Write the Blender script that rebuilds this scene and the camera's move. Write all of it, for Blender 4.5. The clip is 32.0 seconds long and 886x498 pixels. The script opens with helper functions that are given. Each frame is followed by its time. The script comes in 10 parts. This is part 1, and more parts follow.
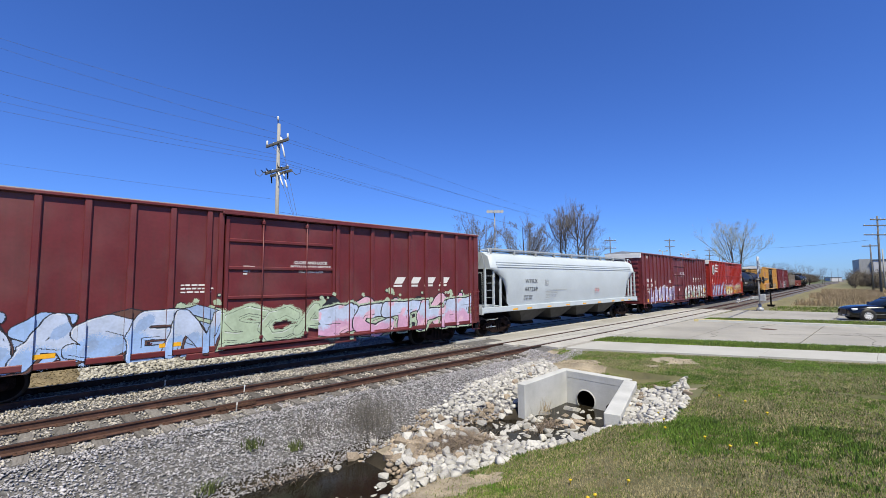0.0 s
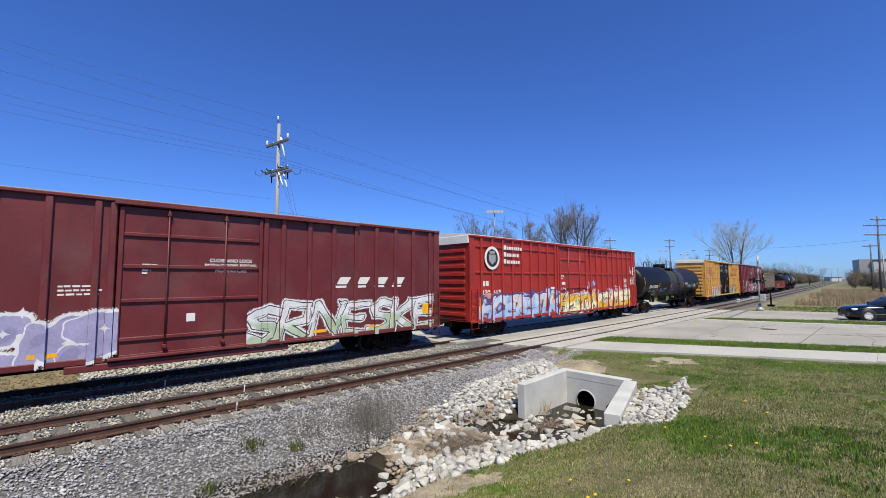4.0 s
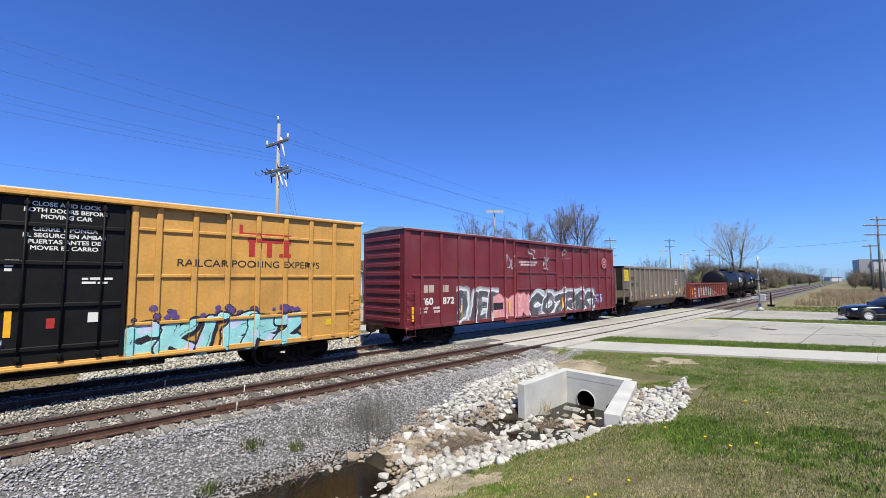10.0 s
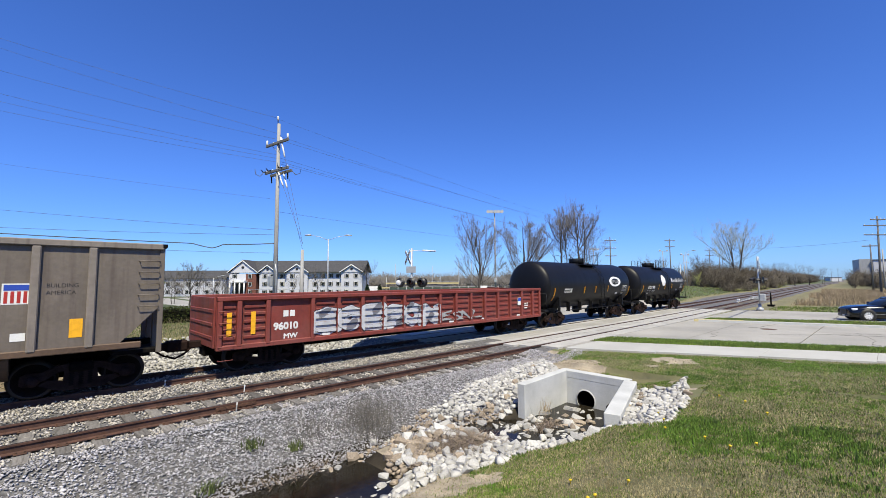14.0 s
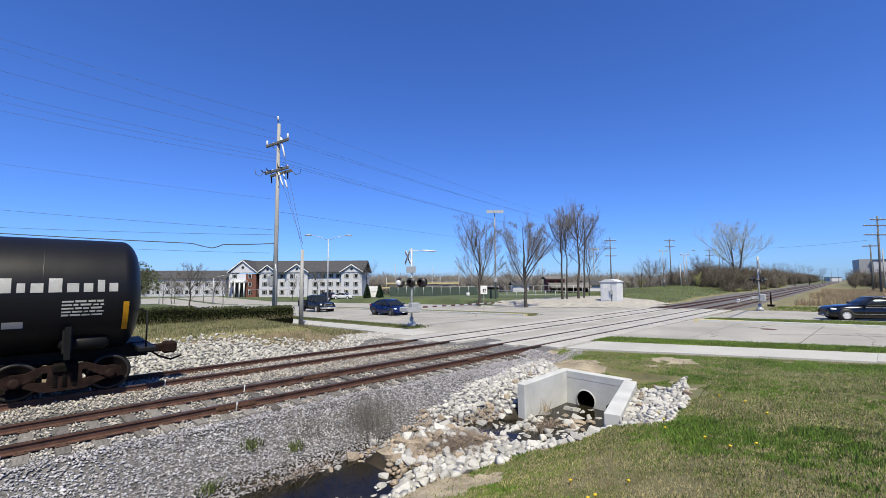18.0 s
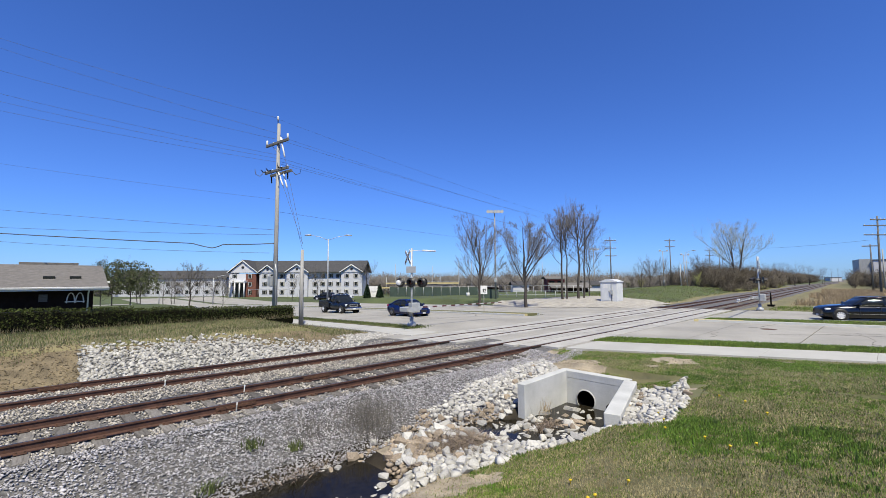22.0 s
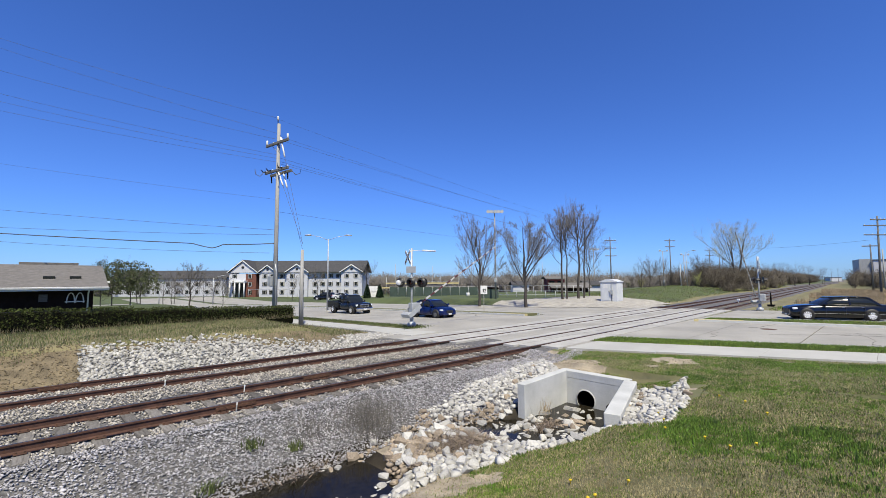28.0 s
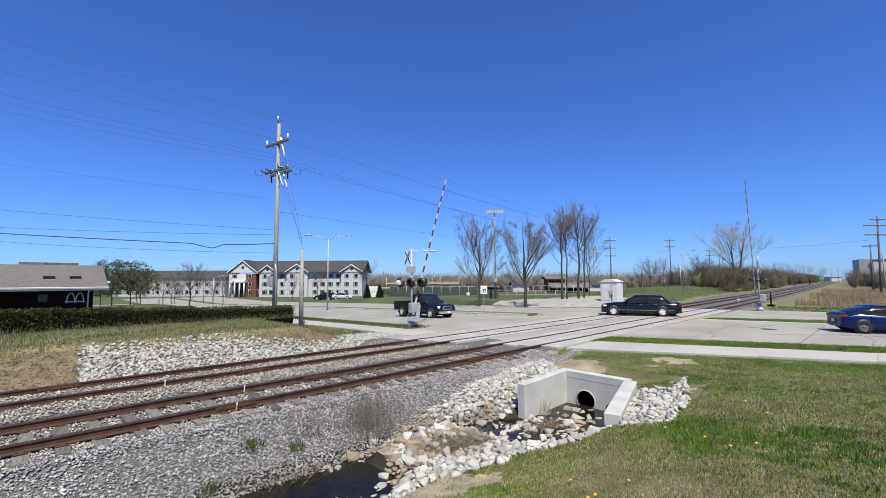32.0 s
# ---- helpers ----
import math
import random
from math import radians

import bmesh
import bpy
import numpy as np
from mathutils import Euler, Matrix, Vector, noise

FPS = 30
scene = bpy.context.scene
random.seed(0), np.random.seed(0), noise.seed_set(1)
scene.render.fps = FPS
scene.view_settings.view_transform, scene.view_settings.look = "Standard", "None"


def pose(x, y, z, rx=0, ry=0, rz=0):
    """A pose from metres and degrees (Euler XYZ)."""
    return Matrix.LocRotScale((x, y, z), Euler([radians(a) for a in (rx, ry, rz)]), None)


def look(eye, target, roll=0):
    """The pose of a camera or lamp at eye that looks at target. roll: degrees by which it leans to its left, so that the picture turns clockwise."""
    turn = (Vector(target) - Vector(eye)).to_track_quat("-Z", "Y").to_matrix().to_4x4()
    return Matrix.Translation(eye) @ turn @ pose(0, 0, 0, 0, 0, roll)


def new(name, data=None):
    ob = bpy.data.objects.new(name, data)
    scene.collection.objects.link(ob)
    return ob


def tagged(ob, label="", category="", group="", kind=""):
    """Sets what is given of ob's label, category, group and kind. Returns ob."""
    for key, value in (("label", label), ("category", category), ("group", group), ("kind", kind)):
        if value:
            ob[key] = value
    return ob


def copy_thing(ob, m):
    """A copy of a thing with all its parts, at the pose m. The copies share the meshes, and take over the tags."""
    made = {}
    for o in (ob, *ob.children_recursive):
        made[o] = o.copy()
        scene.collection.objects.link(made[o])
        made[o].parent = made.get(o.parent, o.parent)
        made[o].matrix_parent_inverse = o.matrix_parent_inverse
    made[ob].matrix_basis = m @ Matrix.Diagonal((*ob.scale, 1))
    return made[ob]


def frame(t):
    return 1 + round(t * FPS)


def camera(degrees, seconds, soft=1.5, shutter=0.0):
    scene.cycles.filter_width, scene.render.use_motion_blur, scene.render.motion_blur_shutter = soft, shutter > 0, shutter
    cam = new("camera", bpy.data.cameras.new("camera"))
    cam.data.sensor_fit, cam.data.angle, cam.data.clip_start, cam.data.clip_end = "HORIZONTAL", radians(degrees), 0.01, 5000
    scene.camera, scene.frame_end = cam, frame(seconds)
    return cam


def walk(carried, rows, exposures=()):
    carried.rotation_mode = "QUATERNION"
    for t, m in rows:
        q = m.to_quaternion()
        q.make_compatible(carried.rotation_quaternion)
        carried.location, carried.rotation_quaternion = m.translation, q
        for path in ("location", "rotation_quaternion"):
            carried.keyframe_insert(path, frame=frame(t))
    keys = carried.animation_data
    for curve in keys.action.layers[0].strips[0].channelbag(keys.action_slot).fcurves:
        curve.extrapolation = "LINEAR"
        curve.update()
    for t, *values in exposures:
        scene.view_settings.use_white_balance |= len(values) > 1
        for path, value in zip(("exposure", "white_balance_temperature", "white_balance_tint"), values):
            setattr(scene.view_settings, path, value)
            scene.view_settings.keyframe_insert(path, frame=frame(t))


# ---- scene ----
from functools import lru_cache

cam = camera(92.943, 32.0, soft=0.7)
VIEW = look((0, 0, 2.847), (13.6534, 14.5391, 4.3304), -0.269)
walk(cam, [(0.0, VIEW), (32.0, VIEW)], exposures=[(0.0, 0.43), (1.2, 0.43), (2.2, 0.31), (3.2, 0.31), (5.5, 0.53), (9.0, 0.56), (14.5, 0.56), (17.0, 0.51), (20.0, 0.43), (32.0, 0.43)])

# The plan: x runs along the railway, y across it, z = 0 at the top of the rails.
NEAR_Y, FAR_Y, GAUGE = 11.533, 15.268, 1.505
SUN_FROM = Vector((-0.50, -0.90, 1.62)).normalized()


def bend(x):
    """How far the curved tracks have left their straight line at x."""
    s = max(x - 10.0, 0.0)
    return 0.0004 * (s * s if s < 55 else 55 * 55 + 110 * (s - 55))


def heading(x):
    return math.degrees(math.atan(0.0008 * min(max(x - 10.0, 0.0), 55.0)))


# ---- light ----
world = bpy.data.worlds.new("sky")
scene.world = world
world.use_nodes = True
wn = world.node_tree.nodes
sky = wn.new("ShaderNodeTexSky")
sky.sky_type, sky.sun_disc = "NISHITA", False
sky.sun_elevation = math.asin(SUN_FROM.z)
sky.sun_rotation = math.atan2(SUN_FROM.x, SUN_FROM.y)
sky.altitude, sky.air_density, sky.dust_density, sky.ozone_density = 200, 1.0, 0.3, 3.0
hue = wn.new("ShaderNodeVectorMath")
hue.operation = "MULTIPLY"
hue.inputs[1].default_value = (0.53, 0.88, 1.70)
world.node_tree.links.new(sky.outputs[0], hue.inputs[0])
world.node_tree.links.new(hue.outputs[0], wn["Background"].inputs[0])
wn["Background"].inputs[1].default_value = 0.07
sun_data = bpy.data.lights.new("sun", "SUN")
sun_data.energy, sun_data.angle, sun_data.color = 5.0, radians(0.5), (1.0, 0.925, 0.72)
sun = new("sun", sun_data)
sun.matrix_world = look(SUN_FROM * 100, (0, 0, 0))
scene.view_settings.exposure = 0.44

# ---- materials ----
def material(name, color, rough=0.7, metal=0.0, vary=0.15, scale=3.0, fine=40.0, bump=0.1, dark=None, piece=0.0, stretch=(1, 1, 1), spec=0.5):
    """A surface with stains at one scale, grain at another, and relief."""
    m = bpy.data.materials.new(name)
    m.use_nodes = True
    nt = m.node_tree
    n, l = nt.nodes, nt.links
    b = n["Principled BSDF"]
    b.inputs["Roughness"].default_value = rough
    b.inputs["Metallic"].default_value = metal
    b.inputs["Specular IOR Level"].default_value = spec
    tc = n.new("ShaderNodeTexCoord")
    mp = n.new("ShaderNodeMapping")
    mp.inputs["Scale"].default_value = stretch
    l.new(tc.outputs["Object"], mp.inputs["Vector"])
    big, small = n.new("ShaderNodeTexNoise"), n.new("ShaderNodeTexNoise")
    big.inputs["Scale"].default_value, big.inputs["Detail"].default_value = scale, 4
    small.inputs["Scale"].default_value, small.inputs["Detail"].default_value = fine, 3
    for q in (big, small):
        l.new(mp.outputs[0], q.inputs["Vector"])
    add = n.new("ShaderNodeMath")
    add.operation = "MULTIPLY_ADD"
    l.new(small.outputs[0], add.inputs[0])
    add.inputs[1].default_value = 0.6
    l.new(big.outputs[0], add.inputs[2])
    fac = n.new("ShaderNodeMapRange")
    fac.inputs["From Min"].default_value, fac.inputs["From Max"].default_value = 0.5, 1.1
    l.new(add.outputs[0], fac.inputs["Value"])
    mix = n.new("ShaderNodeMix")
    mix.data_type = "RGBA"
    c = Vector(color)
    d = Vector(dark) if dark else c * (1 - 2 * vary)
    e = c * (1 + vary)
    mix.inputs[6].default_value = (*d, 1)
    mix.inputs[7].default_value = (*[min(v, 1) for v in e], 1)
    l.new(fac.outputs[0], mix.inputs[0])
    out = mix.outputs[2]
    if piece:
        info = n.new("ShaderNodeObjectInfo")
        geo = n.new("ShaderNodeNewGeometry")
        s = n.new("ShaderNodeMath")
        s.operation = "ADD"
        l.new(info.outputs["Random"], s.inputs[0])
        l.new(geo.outputs["Random Per Island"], s.inputs[1])
        fr = n.new("ShaderNodeMath")
        fr.operation = "FRACT"
        l.new(s.outputs[0], fr.inputs[0])
        val = n.new("ShaderNodeMapRange")
        val.inputs["To Min"].default_value, val.inputs["To Max"].default_value = 1 - piece, 1 + piece
        l.new(fr.outputs[0], val.inputs["Value"])
        hs = n.new("ShaderNodeHueSaturation")
        l.new(out, hs.inputs["Color"])
        l.new(val.outputs[0], hs.inputs["Value"])
        out = hs.outputs[0]
    l.new(out, b.inputs["Base Color"])
    if bump:
        bp = n.new("ShaderNodeBump")
        bp.inputs["Strength"].default_value, bp.inputs["Distance"].default_value = bump, 0.02
        l.new(add.outputs[0], bp.inputs["Height"])
        l.new(bp.outputs[0], b.inputs["Normal"])
    return m


# ---- building blocks ----
def box(bm, x0, x1, y0, y1, z0, z1, c=0.0):
    """A box; c: width of its chamfers."""
    if x1 < x0: x0, x1 = x1, x0
    if y1 < y0: y0, y1 = y1, y0
    if z1 < z0: z0, z1 = z1, z0
    c = min(c, (x1 - x0) * 0.45, (y1 - y0) * 0.45, (z1 - z0) * 0.45)
    X, Y, Z = (x0, x1), (y0, y1), (z0, z1)
    if c <= 0:
        v = [[[bm.verts.new((x, y, z)) for z in Z] for y in Y] for x in X]
        for f in (((0, 0, 0), (0, 0, 1), (0, 1, 1), (0, 1, 0)), ((1, 0, 0), (1, 1, 0), (1, 1, 1), (1, 0, 1)),
                  ((0, 0, 0), (1, 0, 0), (1, 0, 1), (0, 0, 1)), ((0, 1, 0), (0, 1, 1), (1, 1, 1), (1, 1, 0)),
                  ((0, 0, 0), (0, 1, 0), (1, 1, 0), (1, 0, 0)), ((0, 0, 1), (1, 0, 1), (1, 1, 1), (0, 1, 1))):
            bm.faces.new([v[a][b][d] for a, b, d in f])
        return
    V = {}
    for i in (0, 1):
        for j in (0, 1):
            for k in (0, 1):
                p = (X[i], Y[j], Z[k])
                q = (c if i == 0 else -c, c if j == 0 else -c, c if k == 0 else -c)
                for a in range(3):
                    V[i, j, k, a] = bm.verts.new([p[d] + (0 if d == a else q[d]) for d in range(3)])
    def face(vs, n):
        f = bm.faces.new(vs)
        f.normal_update()
        if f.normal.dot(n) < 0:
            f.normal_flip()
    for a in range(3):
        o = [d for d in range(3) if d != a]
        for s in (0, 1):
            loop = []
            for u, w in ((0, 0), (1, 0), (1, 1), (0, 1)):
                key = [0, 0, 0]
                key[a], key[o[0]], key[o[1]] = s, u, w
                loop.append(V[(*key, a)])
            nn = Vector((0, 0, 0)); nn[a] = 2 * s - 1
            face(loop, nn)
        for u in (0, 1):
            for w in (0, 1):
                k0, k1 = [0, 0, 0], [0, 0, 0]
                k0[a], k1[a] = 0, 1
                for k in (k0, k1):
                    k[o[0]], k[o[1]] = u, w
                nn = Vector((0, 0, 0)); nn[o[0]], nn[o[1]] = 2 * u - 1, 2 * w - 1
                face([V[(*k0, o[0])], V[(*k0, o[1])], V[(*k1, o[1])], V[(*k1, o[0])]], nn)
    for i in (0, 1):
        for j in (0, 1):
            for k in (0, 1):
                face([V[i, j, k, a] for a in range(3)], Vector((2 * i - 1, 2 * j - 1, 2 * k - 1)))


def tube(bm, pts, r, n=8, r1=None, caps=True):
    """A round bar along points, thinning from r to r1."""
    pts = [Vector(p) for p in pts]
    r1 = r if r1 is None else r1
    rings = []
    for i, p in enumerate(pts):
        d = (pts[min(i + 1, len(pts) - 1)] - pts[max(i - 1, 0)]).normalized()
        a = d.orthogonal().normalized() if abs(d.z) < 0.9 else d.cross(Vector((0, 1, 0))).normalized()
        if abs(d.z) < 0.9:
            a = d.cross(Vector((0, 0, 1))).normalized()
        b = d.cross(a)
        rr = r + (r1 - r) * i / max(len(pts) - 1, 1)
        rings.append([bm.verts.new(p + (a * math.cos(2 * math.pi * k / n) + b * math.sin(2 * math.pi * k / n)) * rr) for k in range(n)])
    for A, B in zip(rings, rings[1:]):
        for k in range(n):
            f = bm.faces.new((A[k], A[(k + 1) % n], B[(k + 1) % n], B[k]))
            f.smooth = True
    if caps:
        bm.faces.new(rings[0][::-1])
        bm.faces.new(rings[-1])


def lathe(bm, profile, axis="z", n=24, at=(0, 0, 0), close=True):
    """Turns (radius, height) pairs about an axis."""
    at = Vector(at)
    rings = []
    for r, h in profile:
        ring = []
        for k in range(n):
            a = 2 * math.pi * k / n
            c, s = r * math.cos(a), r * math.sin(a)
            ring.append(bm.verts.new(at + Vector({"z": (c, s, h), "x": (h, c, s), "y": (s, h, c)}[axis])))
        rings.append(ring)
    for A, B in zip(rings, rings[1:]):
        for k in range(n):
            f = bm.faces.new((A[k], A[(k + 1) % n], B[(k + 1) % n], B[k]))
            f.smooth = True
    if close:
        bm.faces.new(rings[0][::-1])
        bm.faces.new(rings[-1])


def slab(bm, outline, y0, y1, axis="y"):
    """An outline in two axes, given thickness along the third."""
    def at(u, w, t):
        return {"y": (u, t, w), "x": (t, u, w), "z": (u, w, t)}[axis]
    A = [bm.verts.new(at(u, w, y0)) for u, w in outline]
    B = [bm.verts.new(at(u, w, y1)) for u, w in outline]
    n = len(outline)
    fs = [bm.faces.new(A), bm.faces.new(B[::-1])]
    for k in range(n):
        fs.append(bm.faces.new((A[k], B[k], B[(k + 1) % n], A[(k + 1) % n])))
    bmesh.ops.recalc_face_normals(bm, faces=fs)


def part(name, bm, mat, parent=None, label="", at=None):
    """Links a bmesh as one mesh object, under a thing or a part."""
    me = bpy.data.meshes.new(name)
    bm.to_mesh(me)
    bm.free()
    for m in (mat if isinstance(mat, (list, tuple)) else (mat,)):
        me.materials.append(m)
    ob = new(name, me)
    ob.parent = parent
    if at is not None:
        ob.matrix_basis = at if isinstance(at, Matrix) else Matrix.Translation(at)
    if label:
        ob["label"] = label
    return ob


def again(ob, parent, m):
    """One more part on the mesh of ob."""
    o = new(ob.name.split(".")[0], ob.data)
    o.parent = parent
    o.matrix_basis = m if isinstance(m, Matrix) else Matrix.Translation(m)
    if "label" in ob:
        o["label"] = ob["label"]
    return o


def boxpart(name, dims, mat, parent, label="", c=0.01):
    bm = bmesh.new()
    box(bm, *dims, c=c)
    return part(name, bm, mat, parent, label)


def thing(name, label, category, group="", at=None, kind=""):
    ob = new(name)
    ob.empty_display_size = 0.2
    if at is not None:
        ob.matrix_basis = at if isinstance(at, Matrix) else Matrix.Translation(at)
    return tagged(ob, label, category, group, kind)


def words(name, text, mat, parent, x, z, size, y=-1.51, slant=0.0, wide=1.0, space=1.0, label="", bold=0.0, centre=False, facing=None):
    """Painted lettering standing on a wall that faces -y, its lower left corner at x, z."""
    cu = bpy.data.curves.new(name, "FONT")
    cu.body, cu.size, cu.shear, cu.space_character = text, size * 1.37, slant, space
    if centre:
        cu.align_x = "CENTER"
    tmp = bpy.data.objects.new(name, cu)
    scene.collection.objects.link(tmp)
    me = bpy.data.meshes.new_from_object(tmp.evaluated_get(bpy.context.evaluated_depsgraph_get()))
    bpy.data.objects.remove(tmp)
    bpy.data.curves.remove(cu)
    me.name = name
    me.transform(pose(x, y, z, 90) @ Matrix.Diagonal((wide, 1, 1, 1)))
    if bold:
        fat = bmesh.new()
        for k, (dx, dz) in enumerate(((-1, -1), (1, -1), (-1, 1), (1, 1))):
            n0 = len(fat.verts)
            fat.from_mesh(me)
            fat.verts.ensure_lookup_table()
            for v in fat.verts[n0:]:
                v.co += Vector((dx * bold, -0.0012 * k, dz * bold))
        fat.to_mesh(me)
        fat.free()
    me.materials.clear()
    me.materials.append(mat)
    ob = new(name, me)
    ob.parent = parent
    if label:
        ob["label"] = label
    return ob


def raster(name, grid, x0, z0, cell, mats, parent, depth, label="", relief=None):
    """Sprayed paint: a grid of colour numbers laid over a wall and its posts; depth(x) is the y of the surface."""
    rows, cols = grid.shape
    ys = [depth(x0 + (i + 0.5) * cell) for i in range(cols)]
    verts, faces, ids = [], [], []
    for r in range(rows):
        line = grid[r]
        i = 0
        while i < cols:
            c, j = line[i], i + 1
            while j < cols and line[j] == c and ys[j] == ys[i]:
                j += 1
            if c:
                xa, xb, za, zb, y = x0 + i * cell, x0 + j * cell, z0 + r * cell, z0 + (r + 1) * cell, ys[i] + (relief(z0 + (r + 0.5) * cell) if relief and ys[i] > -1.55 else 0)
                k = len(verts)
                verts += [(xa, y, za), (xb, y, za), (xb, y, zb), (xa, y, zb)]
                faces.append((k, k + 1, k + 2, k + 3))
                ids.append(int(c) - 1)
            i = j
    me = bpy.data.meshes.new(name)
    me.from_pydata(verts, [], faces)
    for m in mats:
        me.materials.append(m)
    me.polygons.foreach_set("material_index", ids)
    ob = new(name, me)
    ob.parent = parent
    if label:
        ob["label"] = label
    return ob


# strokes of sprayed letters in a unit box
STROKES = {
    "A": [[(0, 0), (0.2, 0.55), (0.45, 1), (0.7, 0.55), (0.95, 0)], [(0.2, 0.38), (0.8, 0.38)]],
    "B": [[(0.05, 0), (0.08, 1)], [(0.08, 1), (0.75, 0.95), (0.8, 0.65), (0.15, 0.52), (0.9, 0.35), (0.8, 0.05), (0.05, 0)]],
    "F": [[(0.1, 0), (0.08, 1), (0.95, 1)], [(0.1, 0.52), (0.75, 0.55)]],
    "C": [[(0.95, 0.8), (0.6, 1), (0.15, 0.8), (0.0, 0.45), (0.2, 0.08), (0.6, 0.0), (1.0, 0.22)]],
    "D": [[(0.05, 0), (0.05, 1)], [(0.05, 1), (0.6, 0.95), (0.95, 0.55), (0.7, 0.1), (0.05, 0)]],
    "E": [[(0.95, 1), (0.1, 0.95), (0.05, 0.5), (0.1, 0.04), (1.0, 0)], [(0.1, 0.52), (0.75, 0.55)]],
    "H": [[(0.0, 0), (0.08, 1)], [(0.9, 0), (1.0, 1)], [(0.05, 0.45), (0.95, 0.58)]],
    "I": [[(0.45, 0), (0.5, 1)]],
    "K": [[(0.05, 0), (0.1, 1)], [(0.95, 1), (0.2, 0.48), (1.0, 0)]],
    "L": [[(0.1, 1), (0.08, 0.1), (0.5, 0.02), (1.0, 0.1)]],
    "M": [[(0, 0), (0.12, 1), (0.5, 0.4), (0.88, 1), (1.0, 0)]],
    "N": [[(0, 0), (0.08, 1), (0.85, 0.05), (1.0, 1)]],
    "O": [[(0.5, 1), (0.08, 0.75), (0.05, 0.3), (0.5, 0.0), (0.92, 0.3), (0.9, 0.75), (0.5, 1)]],
    "P": [[(0.05, -0.05), (0.08, 1)], [(0.08, 1), (0.8, 0.95), (0.9, 0.6), (0.1, 0.45)]],
    "R": [[(0.05, 0), (0.08, 1)], [(0.08, 1), (0.8, 0.95), (0.85, 0.6), (0.15, 0.48), (1.0, -0.02)]],
    "S": [[(0.95, 0.88), (0.5, 1), (0.05, 0.78), (0.25, 0.55), (0.75, 0.45), (0.95, 0.22), (0.5, 0.0), (0.0, 0.12)]],
    "T": [[(-0.08, 0.93), (1.08, 1.0)], [(0.5, 0.95), (0.42, 0)]],
    "U": [[(0.0, 1), (0.05, 0.25), (0.4, 0.0), (0.85, 0.15), (0.95, 1)]],
    "V": [[(0.0, 1), (0.45, 0.0), (1.0, 1)]],
    "Z": [[(0, 0.95), (0.95, 1), (0.05, 0.05), (1, 0)]],
}


def near_strokes(X, Z, strokes, fat, lean=0.15, square=3.0):
    """Distance from fat strokes with squarish ends; under nought inside them."""
    d = np.full(X.shape, 9.0)
    for line, f in strokes:
        n = max(len(line) - 1, 1)
        for k, ((ax, az), (bx, bz)) in enumerate(zip(line, line[1:])):
            L2 = (bx - ax) ** 2 + (bz - az) ** 2 + 1e-9
            t = np.clip(((X - ax) * (bx - ax) + (Z - az) * (bz - az)) / L2, 0, 1)
            ex, ez = np.abs(X - ax - t * (bx - ax) - lean * (Z - az - t * (bz - az))), np.abs(Z - az - t * (bz - az))
            d = np.minimum(d, (ex ** square + ez ** square) ** (1 / square) - fat * (f[0] + (f[1] - f[0]) * (k + t) / n))
    return d


